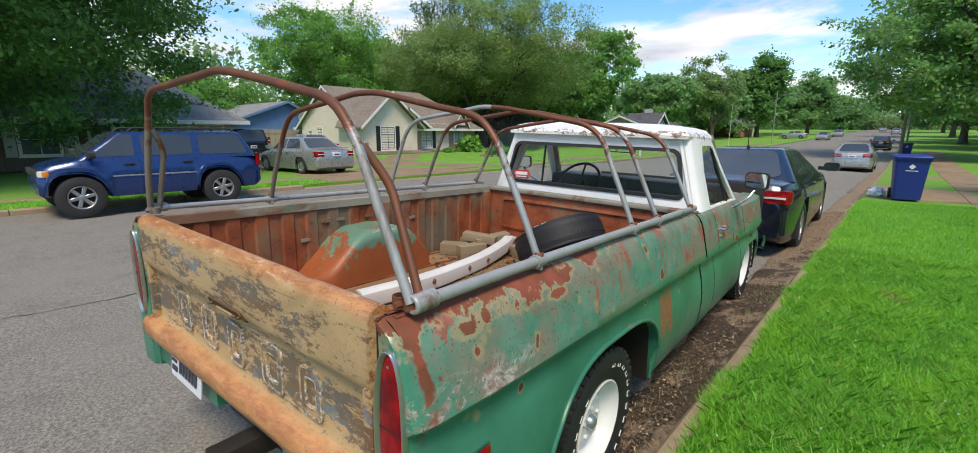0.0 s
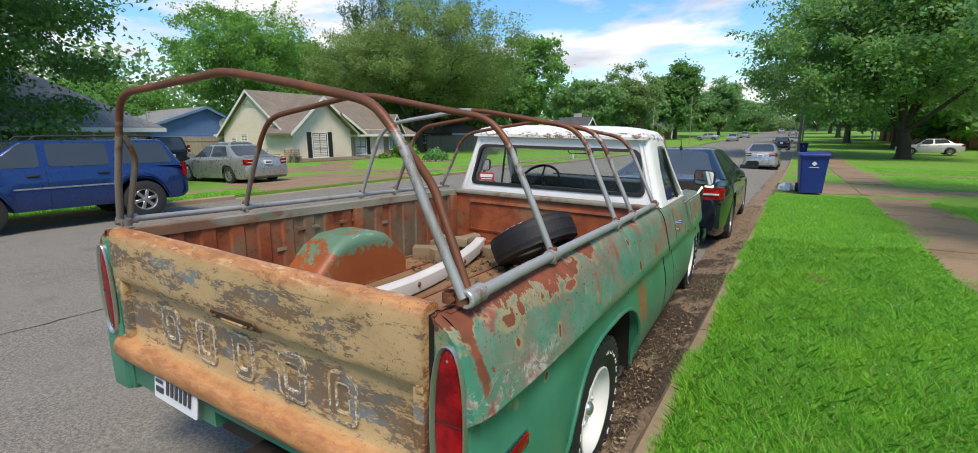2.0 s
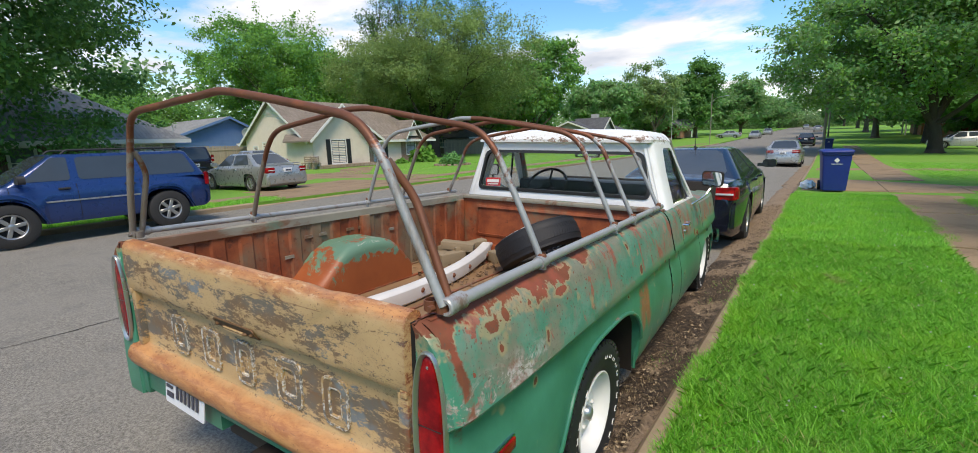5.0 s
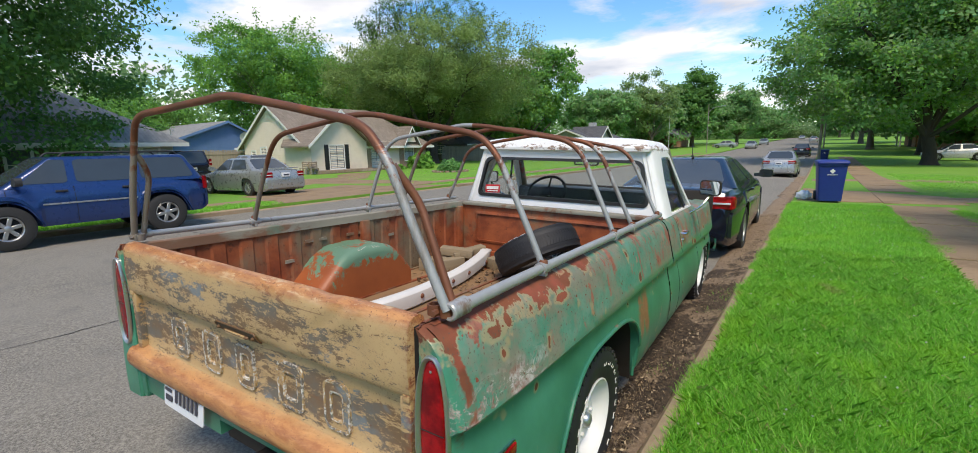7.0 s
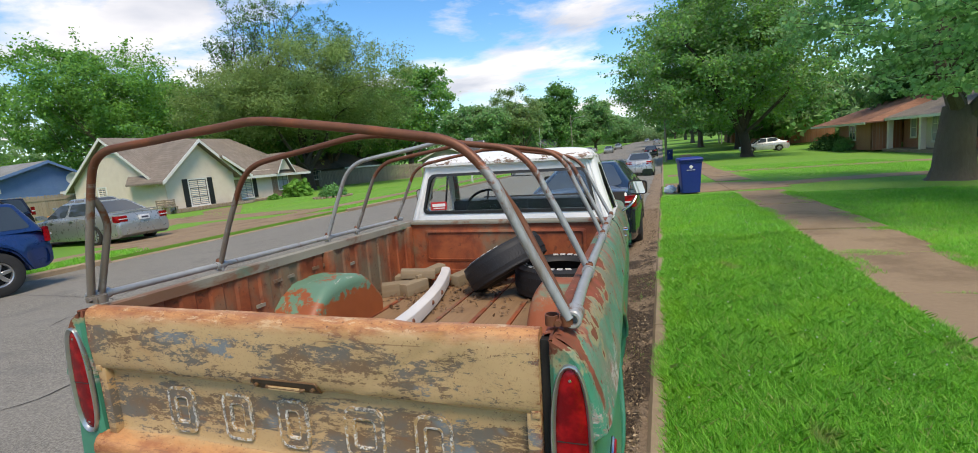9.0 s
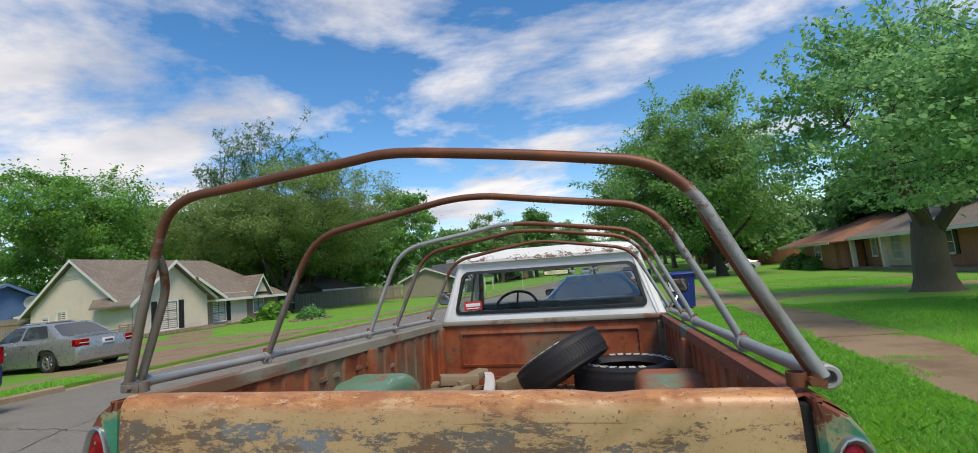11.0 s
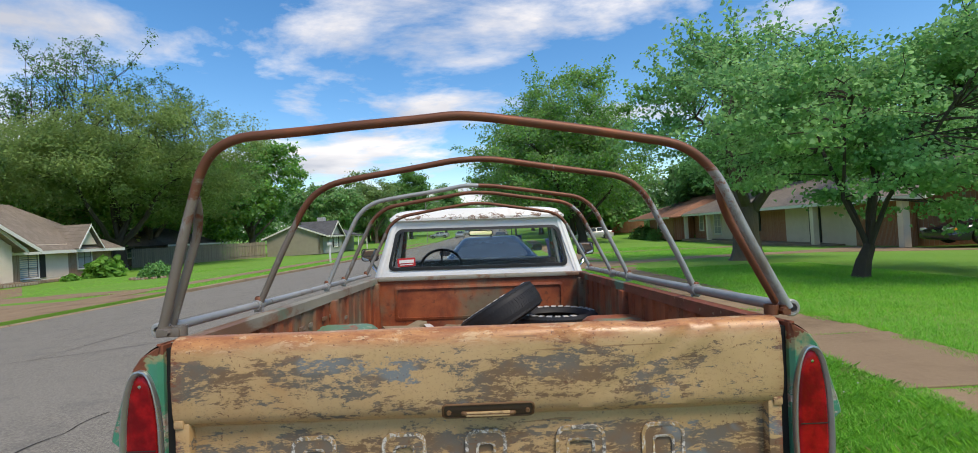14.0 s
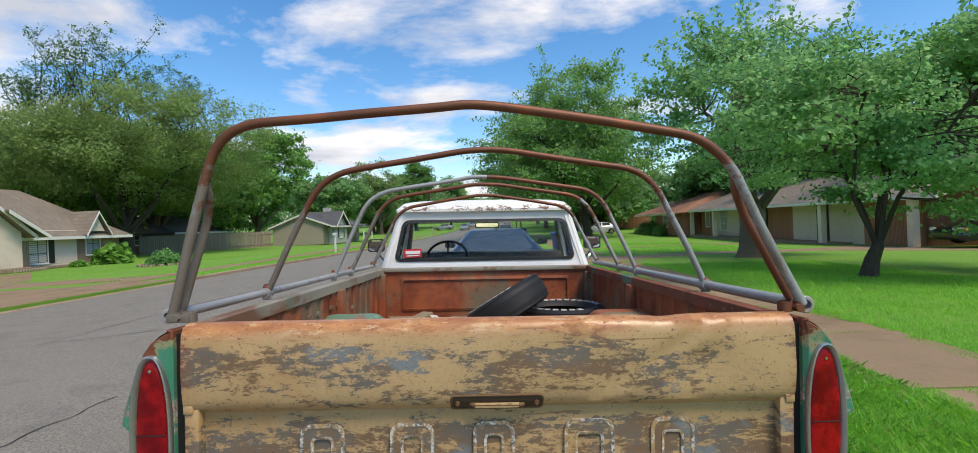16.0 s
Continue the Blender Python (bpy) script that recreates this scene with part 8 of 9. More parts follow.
tube(bm, [(0, 0, 0), (-0.3, 0, -0.45), (-0.9, 0, -0.6)], 0.03, 8)
part("mast", bm, M_ALLOY, dish)


def board_fence(name, a, b, h, label, step=0.15, mat=M_FENCE):
    """An upright board fence from a to b in street axes, each board on its own."""
    ob = thing(name, street(a[0], a[1], 0.1), label, "fence")
    d = Vector((b[0] - a[0], b[1] - a[1], 0))
    L = d.length
    d.normalize()
    n = Vector((d.y, -d.x, 0))
    rnd_ = random.Random(int(L * 7))
    bm = bmesh.new()
    slab(bm, [Vector((0, 0, 0)), d * 0.138, d * 0.138 + Vector((0, 0, h - 0.03)), d * 0.07 + Vector((0, 0, h)), Vector((0, 0, h - 0.03))], n * 0.02)
    first = part("board", bm, mat, ob, smooth=False)
    for k in range(1, int(L / step)):
        c = new("board", first.data)
        c.parent = ob
        c.location = d * (k * step) + Vector((0, 0, rnd_.uniform(-0.03, 0.02)))
    bm = bmesh.new()
    for z in (0.3, h - 0.35):
        slab(bm, [n * 0.02 + Vector((0, 0, z)), d * L + n * 0.02 + Vector((0, 0, z)), d * L + n * 0.02 + Vector((0, 0, z + 0.09)), n * 0.02 + Vector((0, 0, z + 0.09))], n * 0.04)
    part("fence_rail", bm, mat, ob, smooth=False)
    return ob


board_fence("board_fence", (-33.6, 40.0), (-26.6, 50.5), 1.75, "long grey board fence along the far lawn", 0.16)
board_fence("board_fence", (-37.0, 13.2), (-34.6, 19.4), 1.75, "weathered tan board fence beside the driveway", 0.16)

# low dark house behind the fence and the taupe house farther on
back = thing("house", street(0, 0), "low house with dark shingle roof behind the board fence", "house", "houses on the street")
wall(back, Face((-44, 45, 0), (1, 0, 0), (0, -1, 0)), 10.0, 0.1, 2.3, M_BRICKDARK)
wall(back, Face((-34, 45, 0), (0, 1, 0), (1, 0, 0)), 9, 0.1, 2.3, M_TAUPE)
gable_house_roof(back, -44, -34, 45, 54, 2.3, 4.1, M_ROOFDARK, 0.5, hip=(2.2, 2.2))
window(back, Face((-44, 45, 0), (1, 0, 0), (0, -1, 0)), 5.2, 1.0, 1.4, 1.0, (2, 2), False, M_PANE)
taupe = thing("house", street(0, 0), "taupe sided house with dark roof, gabled front and chimney", "house", "houses on the street")
wall(taupe, Face((-26.6, 50.6, 0), (1, 0, 0), (0, -1, 0)), 6.0, 0.1, 2.3, M_TAUPE, gable=(3.4, 3.45))
tf = Face((-20.6, 50.6, 0), (0, 1, 0), (1, 0, 0))
wall(taupe, tf, 12, 0.1, 2.3, M_TAUPE)
gable_house_roof(taupe, -26.6, -20.0, 50.6, 62, 2.3, 3.55, M_ROOFDARK, 0.4)
tg_f = Face((-19.9, 51.6, 0), (0, 1, 0), (1, 0, 0))
wall(taupe, tg_f, 4.2, 0.1, 2.2, M_GREYSID, gable=(2.1, 3.7))
wall(taupe, Face((-20.6, 51.6, 0), (1, 0, 0), (0, -1, 0)), 0.7, 0.1, 2.2, M_GREYSID)
for e in (51.2, 56.2):
    roof_plane(taupe, [(-19.5, e, 2.05), (-19.5, 53.7, 3.9), (-24, 53.7, 3.9), (-22, e, 2.05)], M_ROOFDARK)
    edge_board(taupe, (-19.47, e, 2.05), (-19.47, 53.7, 3.9), 0.22)
window(taupe, tg_f, 1.5, 0.8, 1.2, 1.2, (2, 2), True)
bm = bmesh.new()
box(bm, -22.9, -22.1, 56.0, 56.8, 3.0, 4.45, 0.03)
part("chimney", bm, M_GREYSID, taupe, smooth=False)
bm = bmesh.new()
slab(bm, [Vector(p) for p in ((-20.6, 56.4, 2.35), (-17.9, 56.4, 2.1), (-17.9, 60.5, 2.1), (-20.6, 60.5, 2.35))], (0, 0, -0.15))
part("porch_roof", bm, M_ROOFDARK, taupe, smooth=False)
for v in (56.7, 60.2):
    bm = bmesh.new()
    box(bm, -18.15, -18.03, v - 0.06, v + 0.06, 0.1, 2.0, 0.01)
    part("porch_post", bm, M_TRIMW, taupe, smooth=False)

# brick ranch house on the near side of the street
ranch = thing("house", street(0, 0, -0.55), "orange brick ranch house with brown roof and cream porch posts", "house", "houses on the street")
RU = 18.3
rf = Face((RU, 57.0, 0), (0, -1, 0), (-1, 0, 0))
for s0, L, mt in ((13.0, 3.2, M_BRICK), (16.2, 4.2, M_CREAM), (20.4, 7.0, M_BRICK), (27.4, 6.0, M_CREAM), (33.4, 3.6, M_BRICK)):
    wall(ranch, Face((RU, 57.0 - s0, 0), (0, -1, 0), (-1, 0, 0)), L, 0.10, 2.62, mt)
wall(ranch, Face((RU, 20.0, 0), (1, 0, 0), (0, -1, 0)), 9.0, 0.10, 2.75, M_BRICK)
wall(ranch, Face((RU + 9, 57, 0), (-1, 0, 0), (0, 1, 0)), 9.0, 0.10, 2.75, M_BRICK)
bay = Face((RU - 1.9, 51.5, 0), (0, -1, 0), (-1, 0, 0))
wall(ranch, bay, 7.2, 0.10, 2.6, M_BRICK)
wall(ranch, Face((RU - 1.9, 44.3, 0), (1, 0, 0), (0, -1, 0)), 1.9, 0.10, 2.6, M_BRICK)
wall(ranch, Face((RU, 51.5, 0), (-1, 0, 0), (0, 1, 0)), 1.9, 0.10, 2.6, M_BRICK)
# dark brick here puts the deep porch's shade into the wall colour
wall(ranch, Face((RU + 0.4, 57.0, 0), (0, -1, 0), (-1, 0, 0)), 5.5, 0.10, 2.6, M_BRICKDARK)
gable_house_roof(ranch, RU - 1.0, RU + 9, 18.2, 43.6, 2.60, 4.35, M_ROOFBROWN, 0.35, hip=(0, 0))
gable_house_roof(ranch, RU - 2.0, RU + 9, 44.0, 57.0, 2.55, 4.45, M_ROOFRED, 0.6, hip=(3.4, 3.4))
for v in (19.4, 25.2, 38.6, 43.4):
    bm = bmesh.new()
    box(bm, RU - 1.20, RU - 0.90, v - 0.15, v + 0.15, 0.15, 2.50, 0.015)
    part("porch_post", bm, M_CREAM, ranch, smooth=False)
bm = bmesh.new()
box(bm, RU - 1.35, RU, 24.4, 43.9, -0.1, 0.20, 0.02)
part("porch_floor", bm, M_KERB, ranch, smooth=False)
window(ranch, rf, 17.2, 0.65, 1.2, 1.75, (2, 3), False, M_CURTAIN)
window(ranch, rf, 14.2, 0.95, 0.8, 1.35, (1, 2), False, M_CURTAIN)
window(ranch, rf, 22.6, 0.95, 1.5, 1.3, (2, 2), True, M_PANE)
window(ranch, bay, 2.6, 0.95, 1.4, 1.2, (2, 2), False, M_PANE)
bm = bmesh.new()
slab(bm, [rf.at(29.8, 0.22, 0.02), rf.at(30.8, 0.22, 0.02), rf.at(30.8, 2.3, 0.02), rf.at(29.8, 2.3, 0.02)], rf.o * 0.04)
rd = part("front_door", bm, M_SHUTTER, ranch, "dark front door with a fan light")
bm = bmesh.new()
slab(bm, [rf.at(30.3 + a, 1.80 + b, 0.062) for a, b in [(0.28 * math.cos(math.pi * k / 8), 0.24 * math.sin(math.pi * k / 8)) for k in range(9)]], rf.o * 0.006)
part("fan_light", bm, M_CURTAIN, rd, smooth=False)
# far houses on the near side
farh = thing("house", street(0.5, 26, -0.15), "small brick house with pale gable and grey roof", "house", "houses on the street")
ff = Face((13.5, 62, 0), (0, -1, 0), (-1, 0, 0))
wall(farh, ff, 12, 0.3, 2.8, M_BRICK)
wall(farh, Face((13.5, 50, 0), (1, 0, 0), (0, -1, 0)), 9, 0.3, 2.8, M_BRICK, gable=(4.5, 5.0))
gable_house_roof(farh, 13.5, 22.5, 50, 62, 2.85, 5.2, M_ROOFGREY, 0.5)
wall(farh, Face((11.8, 56, 0), (0, -1, 0), (-1, 0, 0)), 4.5, 2.6, 2.75, M_TRIMW, gable=(2.25, 4.2))
for e in (56.4, 51.1):
    roof_plane(farh, [(11.5, e, 2.6), (11.5, 53.75, 4.4), (17, 53.75, 4.4), (16, e, 2.6)], M_ROOFGREY)
for v in (51.6, 55.9):
    bm = bmesh.new()
    box(bm, 11.8, 12.0, v - 0.1, v + 0.1, 0.3, 2.7, 0.01)
    part("porch_post", bm, M_TRIMW, farh, smooth=False)
red = copy_thing(farh, street(-0.5, 46, 0.45))
red2 = copy_thing(farh, Matrix.Translation(W(-10.6, 165, -1.1)) @ Matrix.Rotation(radians(180 - SKEW), 4, "Z"))

# ---- trees ----
def m_leaf(name, a, b, c, through=0.45):
    m = bpy.data.materials.new(name)
    m.use_nodes = True
    nt = m.node_tree
    n = Nodes(m)
    r = n.random(True)
    col = n.mix(n.step(r, 0.0, 0.75), a, b)
    col = n.mix(n.step(r, 0.80, 1.0), col, c)
    col = n.mix(n.math("MULTIPLY", n.step(n.noise(0.55, 3), 0.40, 0.66), 0.5), col, tuple(v * 0.7 for v in a))
    n.color(col).rough(0.72)
    tr = nt.nodes.new("ShaderNodeBsdfTranslucent")
    nt.links.new(n.mix(0.5, col, c), tr.inputs["Color"])
    mx = nt.nodes.new("ShaderNodeMixShader")
    mx.inputs[0].default_value = through
    out = nt.nodes["Material Output"]
    nt.links.new(n.b.outputs[0], mx.inputs[1]), nt.links.new(tr.outputs[0], mx.inputs[2]), nt.links.new(mx.outputs[0], out.inputs[0])
    return m


def m_bark(name, a, b):
    m = material(name, 0.9)
    n = Nodes(m)
    g = n.noise(14, 7, 0.7, 0.6, stretch=(1, 1, 0.22))
    n.color(n.mix(g, a, b)).bump(g, 0.9, 0.03)
    return m


M_BARK = m_bark("grey_brown_bark", (0.075, 0.055, 0.04), (0.20, 0.155, 0.115))
M_BARKDARK = m_bark("dark_bark", (0.030, 0.023, 0.018), (0.085, 0.065, 0.05))
L_BRIGHT = m_leaf("bright_green_leaf", (0.105, 0.270, 0.040), (0.190, 0.430, 0.066), (0.310, 0.590, 0.105))
L_DEEP = m_leaf("deep_green_leaf", (0.065, 0.185, 0.045), (0.125, 0.310, 0.068), (0.215, 0.450, 0.105))
L_OLIVE = m_leaf("olive_green_leaf", (0.165, 0.265, 0.080), (0.250, 0.375, 0.112), (0.345, 0.475, 0.155), 0.5)
L_MID = m_leaf("mid_green_leaf", (0.110, 0.285, 0.088), (0.190, 0.430, 0.130), (0.300, 0.580, 0.190), 0.5)
# darker leaf: shade of dense crowns and bushes put into the colour
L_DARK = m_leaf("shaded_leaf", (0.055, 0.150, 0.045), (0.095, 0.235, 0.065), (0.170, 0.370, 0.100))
# paler, greyer leaf: distance haze put into the colour of far trees
L_HAZE = m_leaf("hazed_green_leaf", (0.170, 0.290, 0.120), (0.255, 0.410, 0.165), (0.360, 0.540, 0.230), 0.55)
L_ROUND = m_leaf("round_redbud_leaf", (0.145, 0.360, 0.120), (0.245, 0.530, 0.185), (0.425, 0.710, 0.300), 0.55)


def leaf_mesh(name, pos, size, rng, mat, parent, out_dir=None, droop=0.35, shape="diamond", kind=""):
    """Many small folded leaves in one mesh; pos is an array of places."""
    n = len(pos)
    nrm = rng.normal(size=(n, 3))
    nrm[:, 2] += 0.9
    if out_dir is not None:
        nrm += out_dir * 0.8
    nrm /= np.linalg.norm(nrm, axis=1)[:, None]
    tan = np.cross(nrm, rng.normal(size=(n, 3)))
    tan /= np.linalg.norm(tan, axis=1)[:, None]
    bit = np.cross(nrm, tan)
    s = (size * rng.uniform(0.6, 1.3, size=n))[:, None]
    if shape == "diamond":
        v = np.stack([pos - tan * s, pos - bit * s * 0.55 + nrm * s * 0.18, pos + tan * s - nrm * s * droop * 0.6, pos + bit * s * 0.55 + nrm * s * 0.18], 1)
        k = 4
    else:                                   # a heart-like round leaf of six corners
        v = np.stack([pos - tan * s * 0.75, pos - tan * s * 0.55 - bit * s * 0.7 + nrm * s * 0.2, pos + tan * s * 0.25 - bit * s * 0.75 + nrm * s * 0.2, pos + tan * s - nrm * s * droop, pos + tan * s * 0.25 + bit * s * 0.75 + nrm * s * 0.2, pos - tan * s * 0.55 + bit * s * 0.7 + nrm * s * 0.2], 1)
        k = 6
    me = bpy.data.meshes.new(name)
    me.vertices.add(n * k)
    me.vertices.foreach_set("co", v.reshape(-1).astype(np.float32))
    me.loops.add(n * k)
    me.loops.foreach_set("vertex_index", np.arange(n * k, dtype=np.int32))
    me.polygons.add(n)
    me.polygons.foreach_set("loop_start", np.arange(0, n * k, k, dtype=np.int32))
    me.update(calc_edges=True)
    me.materials.append(mat)
    ob = new(name, me)
    if parent is not None:
        ob.parent = parent
    return ob


def limb(bm, a, b, r0, r1, rnd_, bend=0.12, steps=6, n=7):
    a, b = Vector(a), Vector(b)
    L = (b - a).length
    off = Vector((rnd_.gauss(0, 1), rnd_.gauss(0, 1), rnd_.gauss(0.4, 0.6))) * L * bend
    pts, rr = [], []
    for i in range(steps + 1):
        t = i / steps
        p = a.lerp(b, t) + off * math.sin(math.pi * t) + Vector((rnd_.gauss(0, 1), rnd_.gauss(0, 1), 0)) * L * 0.012 * (0 < i < steps)
        pts.append(p)
        rr.append(r0 + (r1 - r0) * t ** 0.8)
    tube(bm, pts, rr, n)
    return pts


def tree(u, v, height, radius, base, mats, label, seed, trunk_r=0.25, clumps=160, per=70, leaf=0.20, spread=0.9, fork=0.35, bark=None, squash=1.0, lobes=7, wisps=(), shape="diamond", z0=None, lean=(0, 0), hole=0.0, category="tree", limbs=None, dome=0.0, flat=0.62, twigs=70, sprigs=0):
    """A trunk with limbs and a crown of small leaves gathered in clumps round uneven lobes."""
    rnd_, rng = random.Random(seed), np.random.default_rng(seed)
    ground = lawn_z(u) if z0 is None else z0
    ob = thing("tree", street(u, v, ground - 0.05), label, category, "trees along the street")
    crown_h = height - base
    # lobes: the crown is a heap of uneven balls
    lob = []
    for k in range(lobes):
        a = 2 * math.pi * (k + rnd_.uniform(-0.3, 0.3)) / max(1, lobes - 1)
        ring = 0.0 if k == lobes - 1 else rnd_.uniform(0.42, 0.62)
        zz = base + crown_h * (rnd_.uniform(0.28 + 0.12 * dome, 0.66 + 0.06 * dome) if k < lobes - 1 else 0.66)
        lob.append((Vector((math.cos(a) * radius * ring + lean[0], math.sin(a) * radius * ring + lean[1], zz)), radius * rnd_.uniform(0.44, 0.60), crown_h * rnd_.uniform(0.27, 0.36) * squash))
    lob.append((Vector((lean[0], lean[1], base + crown_h * 0.42)), radius * 0.72, crown_h * 0.36))
    cents = []
    while len(cents) < clumps:
        c, rx, rz = lob[rnd_.randrange(len(lob))]
        d = Vector((rnd_.gauss(0, 1), rnd_.gauss(0, 1), rnd_.gauss(0.15, 1))).normalized()
        k = rnd_.uniform(0.45, 1.0) ** 0.5
        p = c + Vector((d.x * rx, d.y * rx, d.z * rz)) * k
        if p.z < base - 0.2 or p.z > height:
            continue
        if hole and noise.noise(p * 0.45) > hole:
            continue
        cents.append(p)
    bm = bmesh.new()
    fk = Vector((rnd_.uniform(-0.1, 0.1) + lean[0] * 0.2, rnd_.uniform(-0.1, 0.1) + lean[1] * 0.2, base * fork + (height * 0.12)))
    flare = [(0.0, 1.75), (0.12, 1.35), (0.4, 1.12), (1.0, 1.0), (fk.z, 0.88)]
    prof = [Vector((fk.x * (z / fk.z) ** 2, fk.y * (z / fk.z) ** 2, z)) for z, _ in flare if z <= fk.z]
    vv = tube(bm, prof, [trunk_r * k for z, k in flare if z <= fk.z][:len(prof)], 14)
    for ring in vv[:3]:
        for i, q in enumerate(ring):
            q.co += (q.co - Vector((0, 0, q.co.z))) * 0.10 * math.sin(i * 2.3 + seed)
    part("trunk", bm, bark or M_BARK, ob)
    bm = bmesh.new()
    nl = limbs or 7
    ends = []
    for k in range(nl):
        a = 2 * math.pi * (k + rnd_.uniform(-0.25, 0.25)) / nl
        rr = radius * rnd_.uniform(0.30, 0.62)
        e = Vector((math.cos(a) * rr + lean[0] * 0.8, math.sin(a) * rr + lean[1] * 0.8, base + crown_h * rnd_.uniform(0.18, 0.62)))
        s = Vector((fk.x, fk.y, fk.z * rnd_.uniform(0.72, 1.0)))
        pts = limb(bm, s, e, trunk_r * rnd_.uniform(0.42, 0.60), trunk_r * 0.16, rnd_)
        ends += pts[2:]
    for p in rnd_.sample(cents, min(len(cents), twigs)):
        q = min(ends, key=lambda w: (w - p).length + (4 if w.z > p.z + 0.5 else 0))
        limb(bm, q, p, min(trunk_r * 0.10, 0.022) + 0.006, 0.008, rnd_, 0.10, 4, 5)
    part("branchwork", bm, bark or M_BARK, ob)
    cc = np.array([tuple(p) for p in cents])
    idx = rng.integers(0, len(cc), size=clumps * per)
    sz = rng.uniform(0.6, 1.25, size=len(cc))[idx][:, None]
    off = rng.normal(size=(len(idx), 3)) * np.array((1, 1, flat)) * spread * 0.42 * sz
    pos = cc[idx] + off
    mid = np.array((lean[0], lean[1], base + crown_h * 0.4))
    od = (pos - mid) / np.linalg.norm(pos - mid, axis=1)[:, None]
    split = rng.random(len(pos))
    step = 1.0 / len(mats)
    for k, mt in enumerate(mats):
        w = (split >= k * step) & (split < (k + 1) * step)
        leaf_mesh("crown", pos[w], leaf, rng, mt, ob, od[w], shape=shape)
    if sprigs:
        # leafy shoots that reach past the crown and break its outline
        bm = bmesh.new()
        pw, reach = [], leaf * 9 + 0.30
        outer = sorted(cents, key=lambda p: -(Vector((p.x - lean[0], p.y - lean[1], (p.z - mid[2]) * 1.3)).length))[:max(sprigs, len(cents) // 3)]
        for p in rnd_.sample(outer, sprigs):
            d = Vector((p.x - lean[0], p.y - lean[1], (p.z - mid[2]) * 0.7)).normalized() + Vector((rnd_.gauss(0, 0.25), rnd_.gauss(0, 0.25), rnd_.uniform(0.0, 0.5)))
            pts = limb(bm, p, p + d * reach * rnd_.uniform(0.7, 1.7), 0.007 + leaf * 0.05, 0.004, rnd_, 0.10, 6, 5)
            for q in pts[1:]:
                pw += [tuple(q + Vector((rnd_.gauss(0, 1), rnd_.gauss(0, 1), rnd_.gauss(0, 0.7))) * leaf * 1.5) for _ in range(7)]
        tagged(part("sprig_stem", bm, bark or M_BARK, ob), kind="stuff")
        leaf_mesh("sprig_foliage", np.array(pw), leaf, rng, mats[0], ob, shape=shape)
    if wisps:
        # sparse upright shoots that fan out of the crown in a few groups
        bm = bmesh.new()
        pw = []
        for gu, gv, high, count in wisps:
            root = Vector((gu + lean[0], gv + lean[1], base + crown_h * 0.78))
            for k in range(count):
                e = root + Vector((rnd_.gauss(0, high * 0.36), rnd_.gauss(0, high * 0.36), 1.2 + high * rnd_.uniform(0.45, 1.0)))
                pts = limb(bm, root + Vector((rnd_.gauss(0, 0.9), rnd_.gauss(0, 0.9), 0)), e, 0.045, 0.010, rnd_, 0.07, 8, 5)
                for p in pts[2:]:
                    for j in range(2):
                        t = p + Vector((rnd_.gauss(0, 0.42), rnd_.gauss(0, 0.42), rnd_.uniform(0.05, 0.6)))
                        limb(bm, p, t, 0.012, 0.005, rnd_, 0.05, 2, 4)
                        for w in (0.35, 0.65, 1.0):
                            pw += [tuple(p.lerp(t, w) + Vector((rnd_.gauss(0, 0.14), rnd_.gauss(0, 0.14), rnd_.gauss(0, 0.12)))) for _ in range(5)]
        part("top_twig", bm, bark or M_BARK, ob)
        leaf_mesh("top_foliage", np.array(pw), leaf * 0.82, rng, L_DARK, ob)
    return ob


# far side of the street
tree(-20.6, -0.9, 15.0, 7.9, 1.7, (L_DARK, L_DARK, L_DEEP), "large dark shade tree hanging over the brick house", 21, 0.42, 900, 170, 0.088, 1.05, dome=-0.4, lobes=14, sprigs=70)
tree(-48.5, 31.0, 15.8, 9.8, 2.5, (L_BRIGHT, L_BRIGHT, L_MID), "tall bright green tree behind the pale house", 22, 0.45, 430, 190, 0.145, 1.4, sprigs=24)
tree(-54.0, 17.0, 7.6, 6.5, 0.8, (L_BRIGHT, L_MID), "bright green tree behind the blue house", 30, 0.4, 300, 200, 0.12, 1.4)
tree(-31.3, 36.0, 13.4, 10.8, 3.2, (L_OLIVE, L_OLIVE, L_OLIVE), "broad olive green tree with thin wispy top branches", 23, 0.46, 680, 180, 0.105, 1.30, wisps=((-0.5, -1.6, 6.0, 18), (-2.4, -2.6, 4.8, 13), (3.6, 3.2, 3.4, 13), (-4.6, -3.8, 2.2, 8), (1.4, 1.0, 4.0, 8)), bark=M_BARKDARK, dome=1.0, lobes=11, hole=0.42)
tree(-36.5, 46.0, 13.5, 8.0, 2.5, (L_DEEP, L_OLIVE), "green tree rising behind the shingle roof", 24, 0.4, 230, 80, 0.23, 1.5)
tree(-31.8, 57.0, 15.3, 6.4, 1.6, (L_MID, L_BRIGHT), "full green tree beside the board fence", 25, 0.4, 300, 90, 0.23, 1.2)
tree(-43.0, 60.0, 13.5, 7.5, 1.8, (L_MID, L_HAZE), "full green tree behind the board fence", 26, 0.4, 230, 90, 0.23, 1.4)
tree(-33.0, 84.0, 11.6, 7.5, 1.5, (L_MID, L_HAZE), "full green tree far along the lawns", 27, 0.4, 220, 95, 0.28, 1.5)
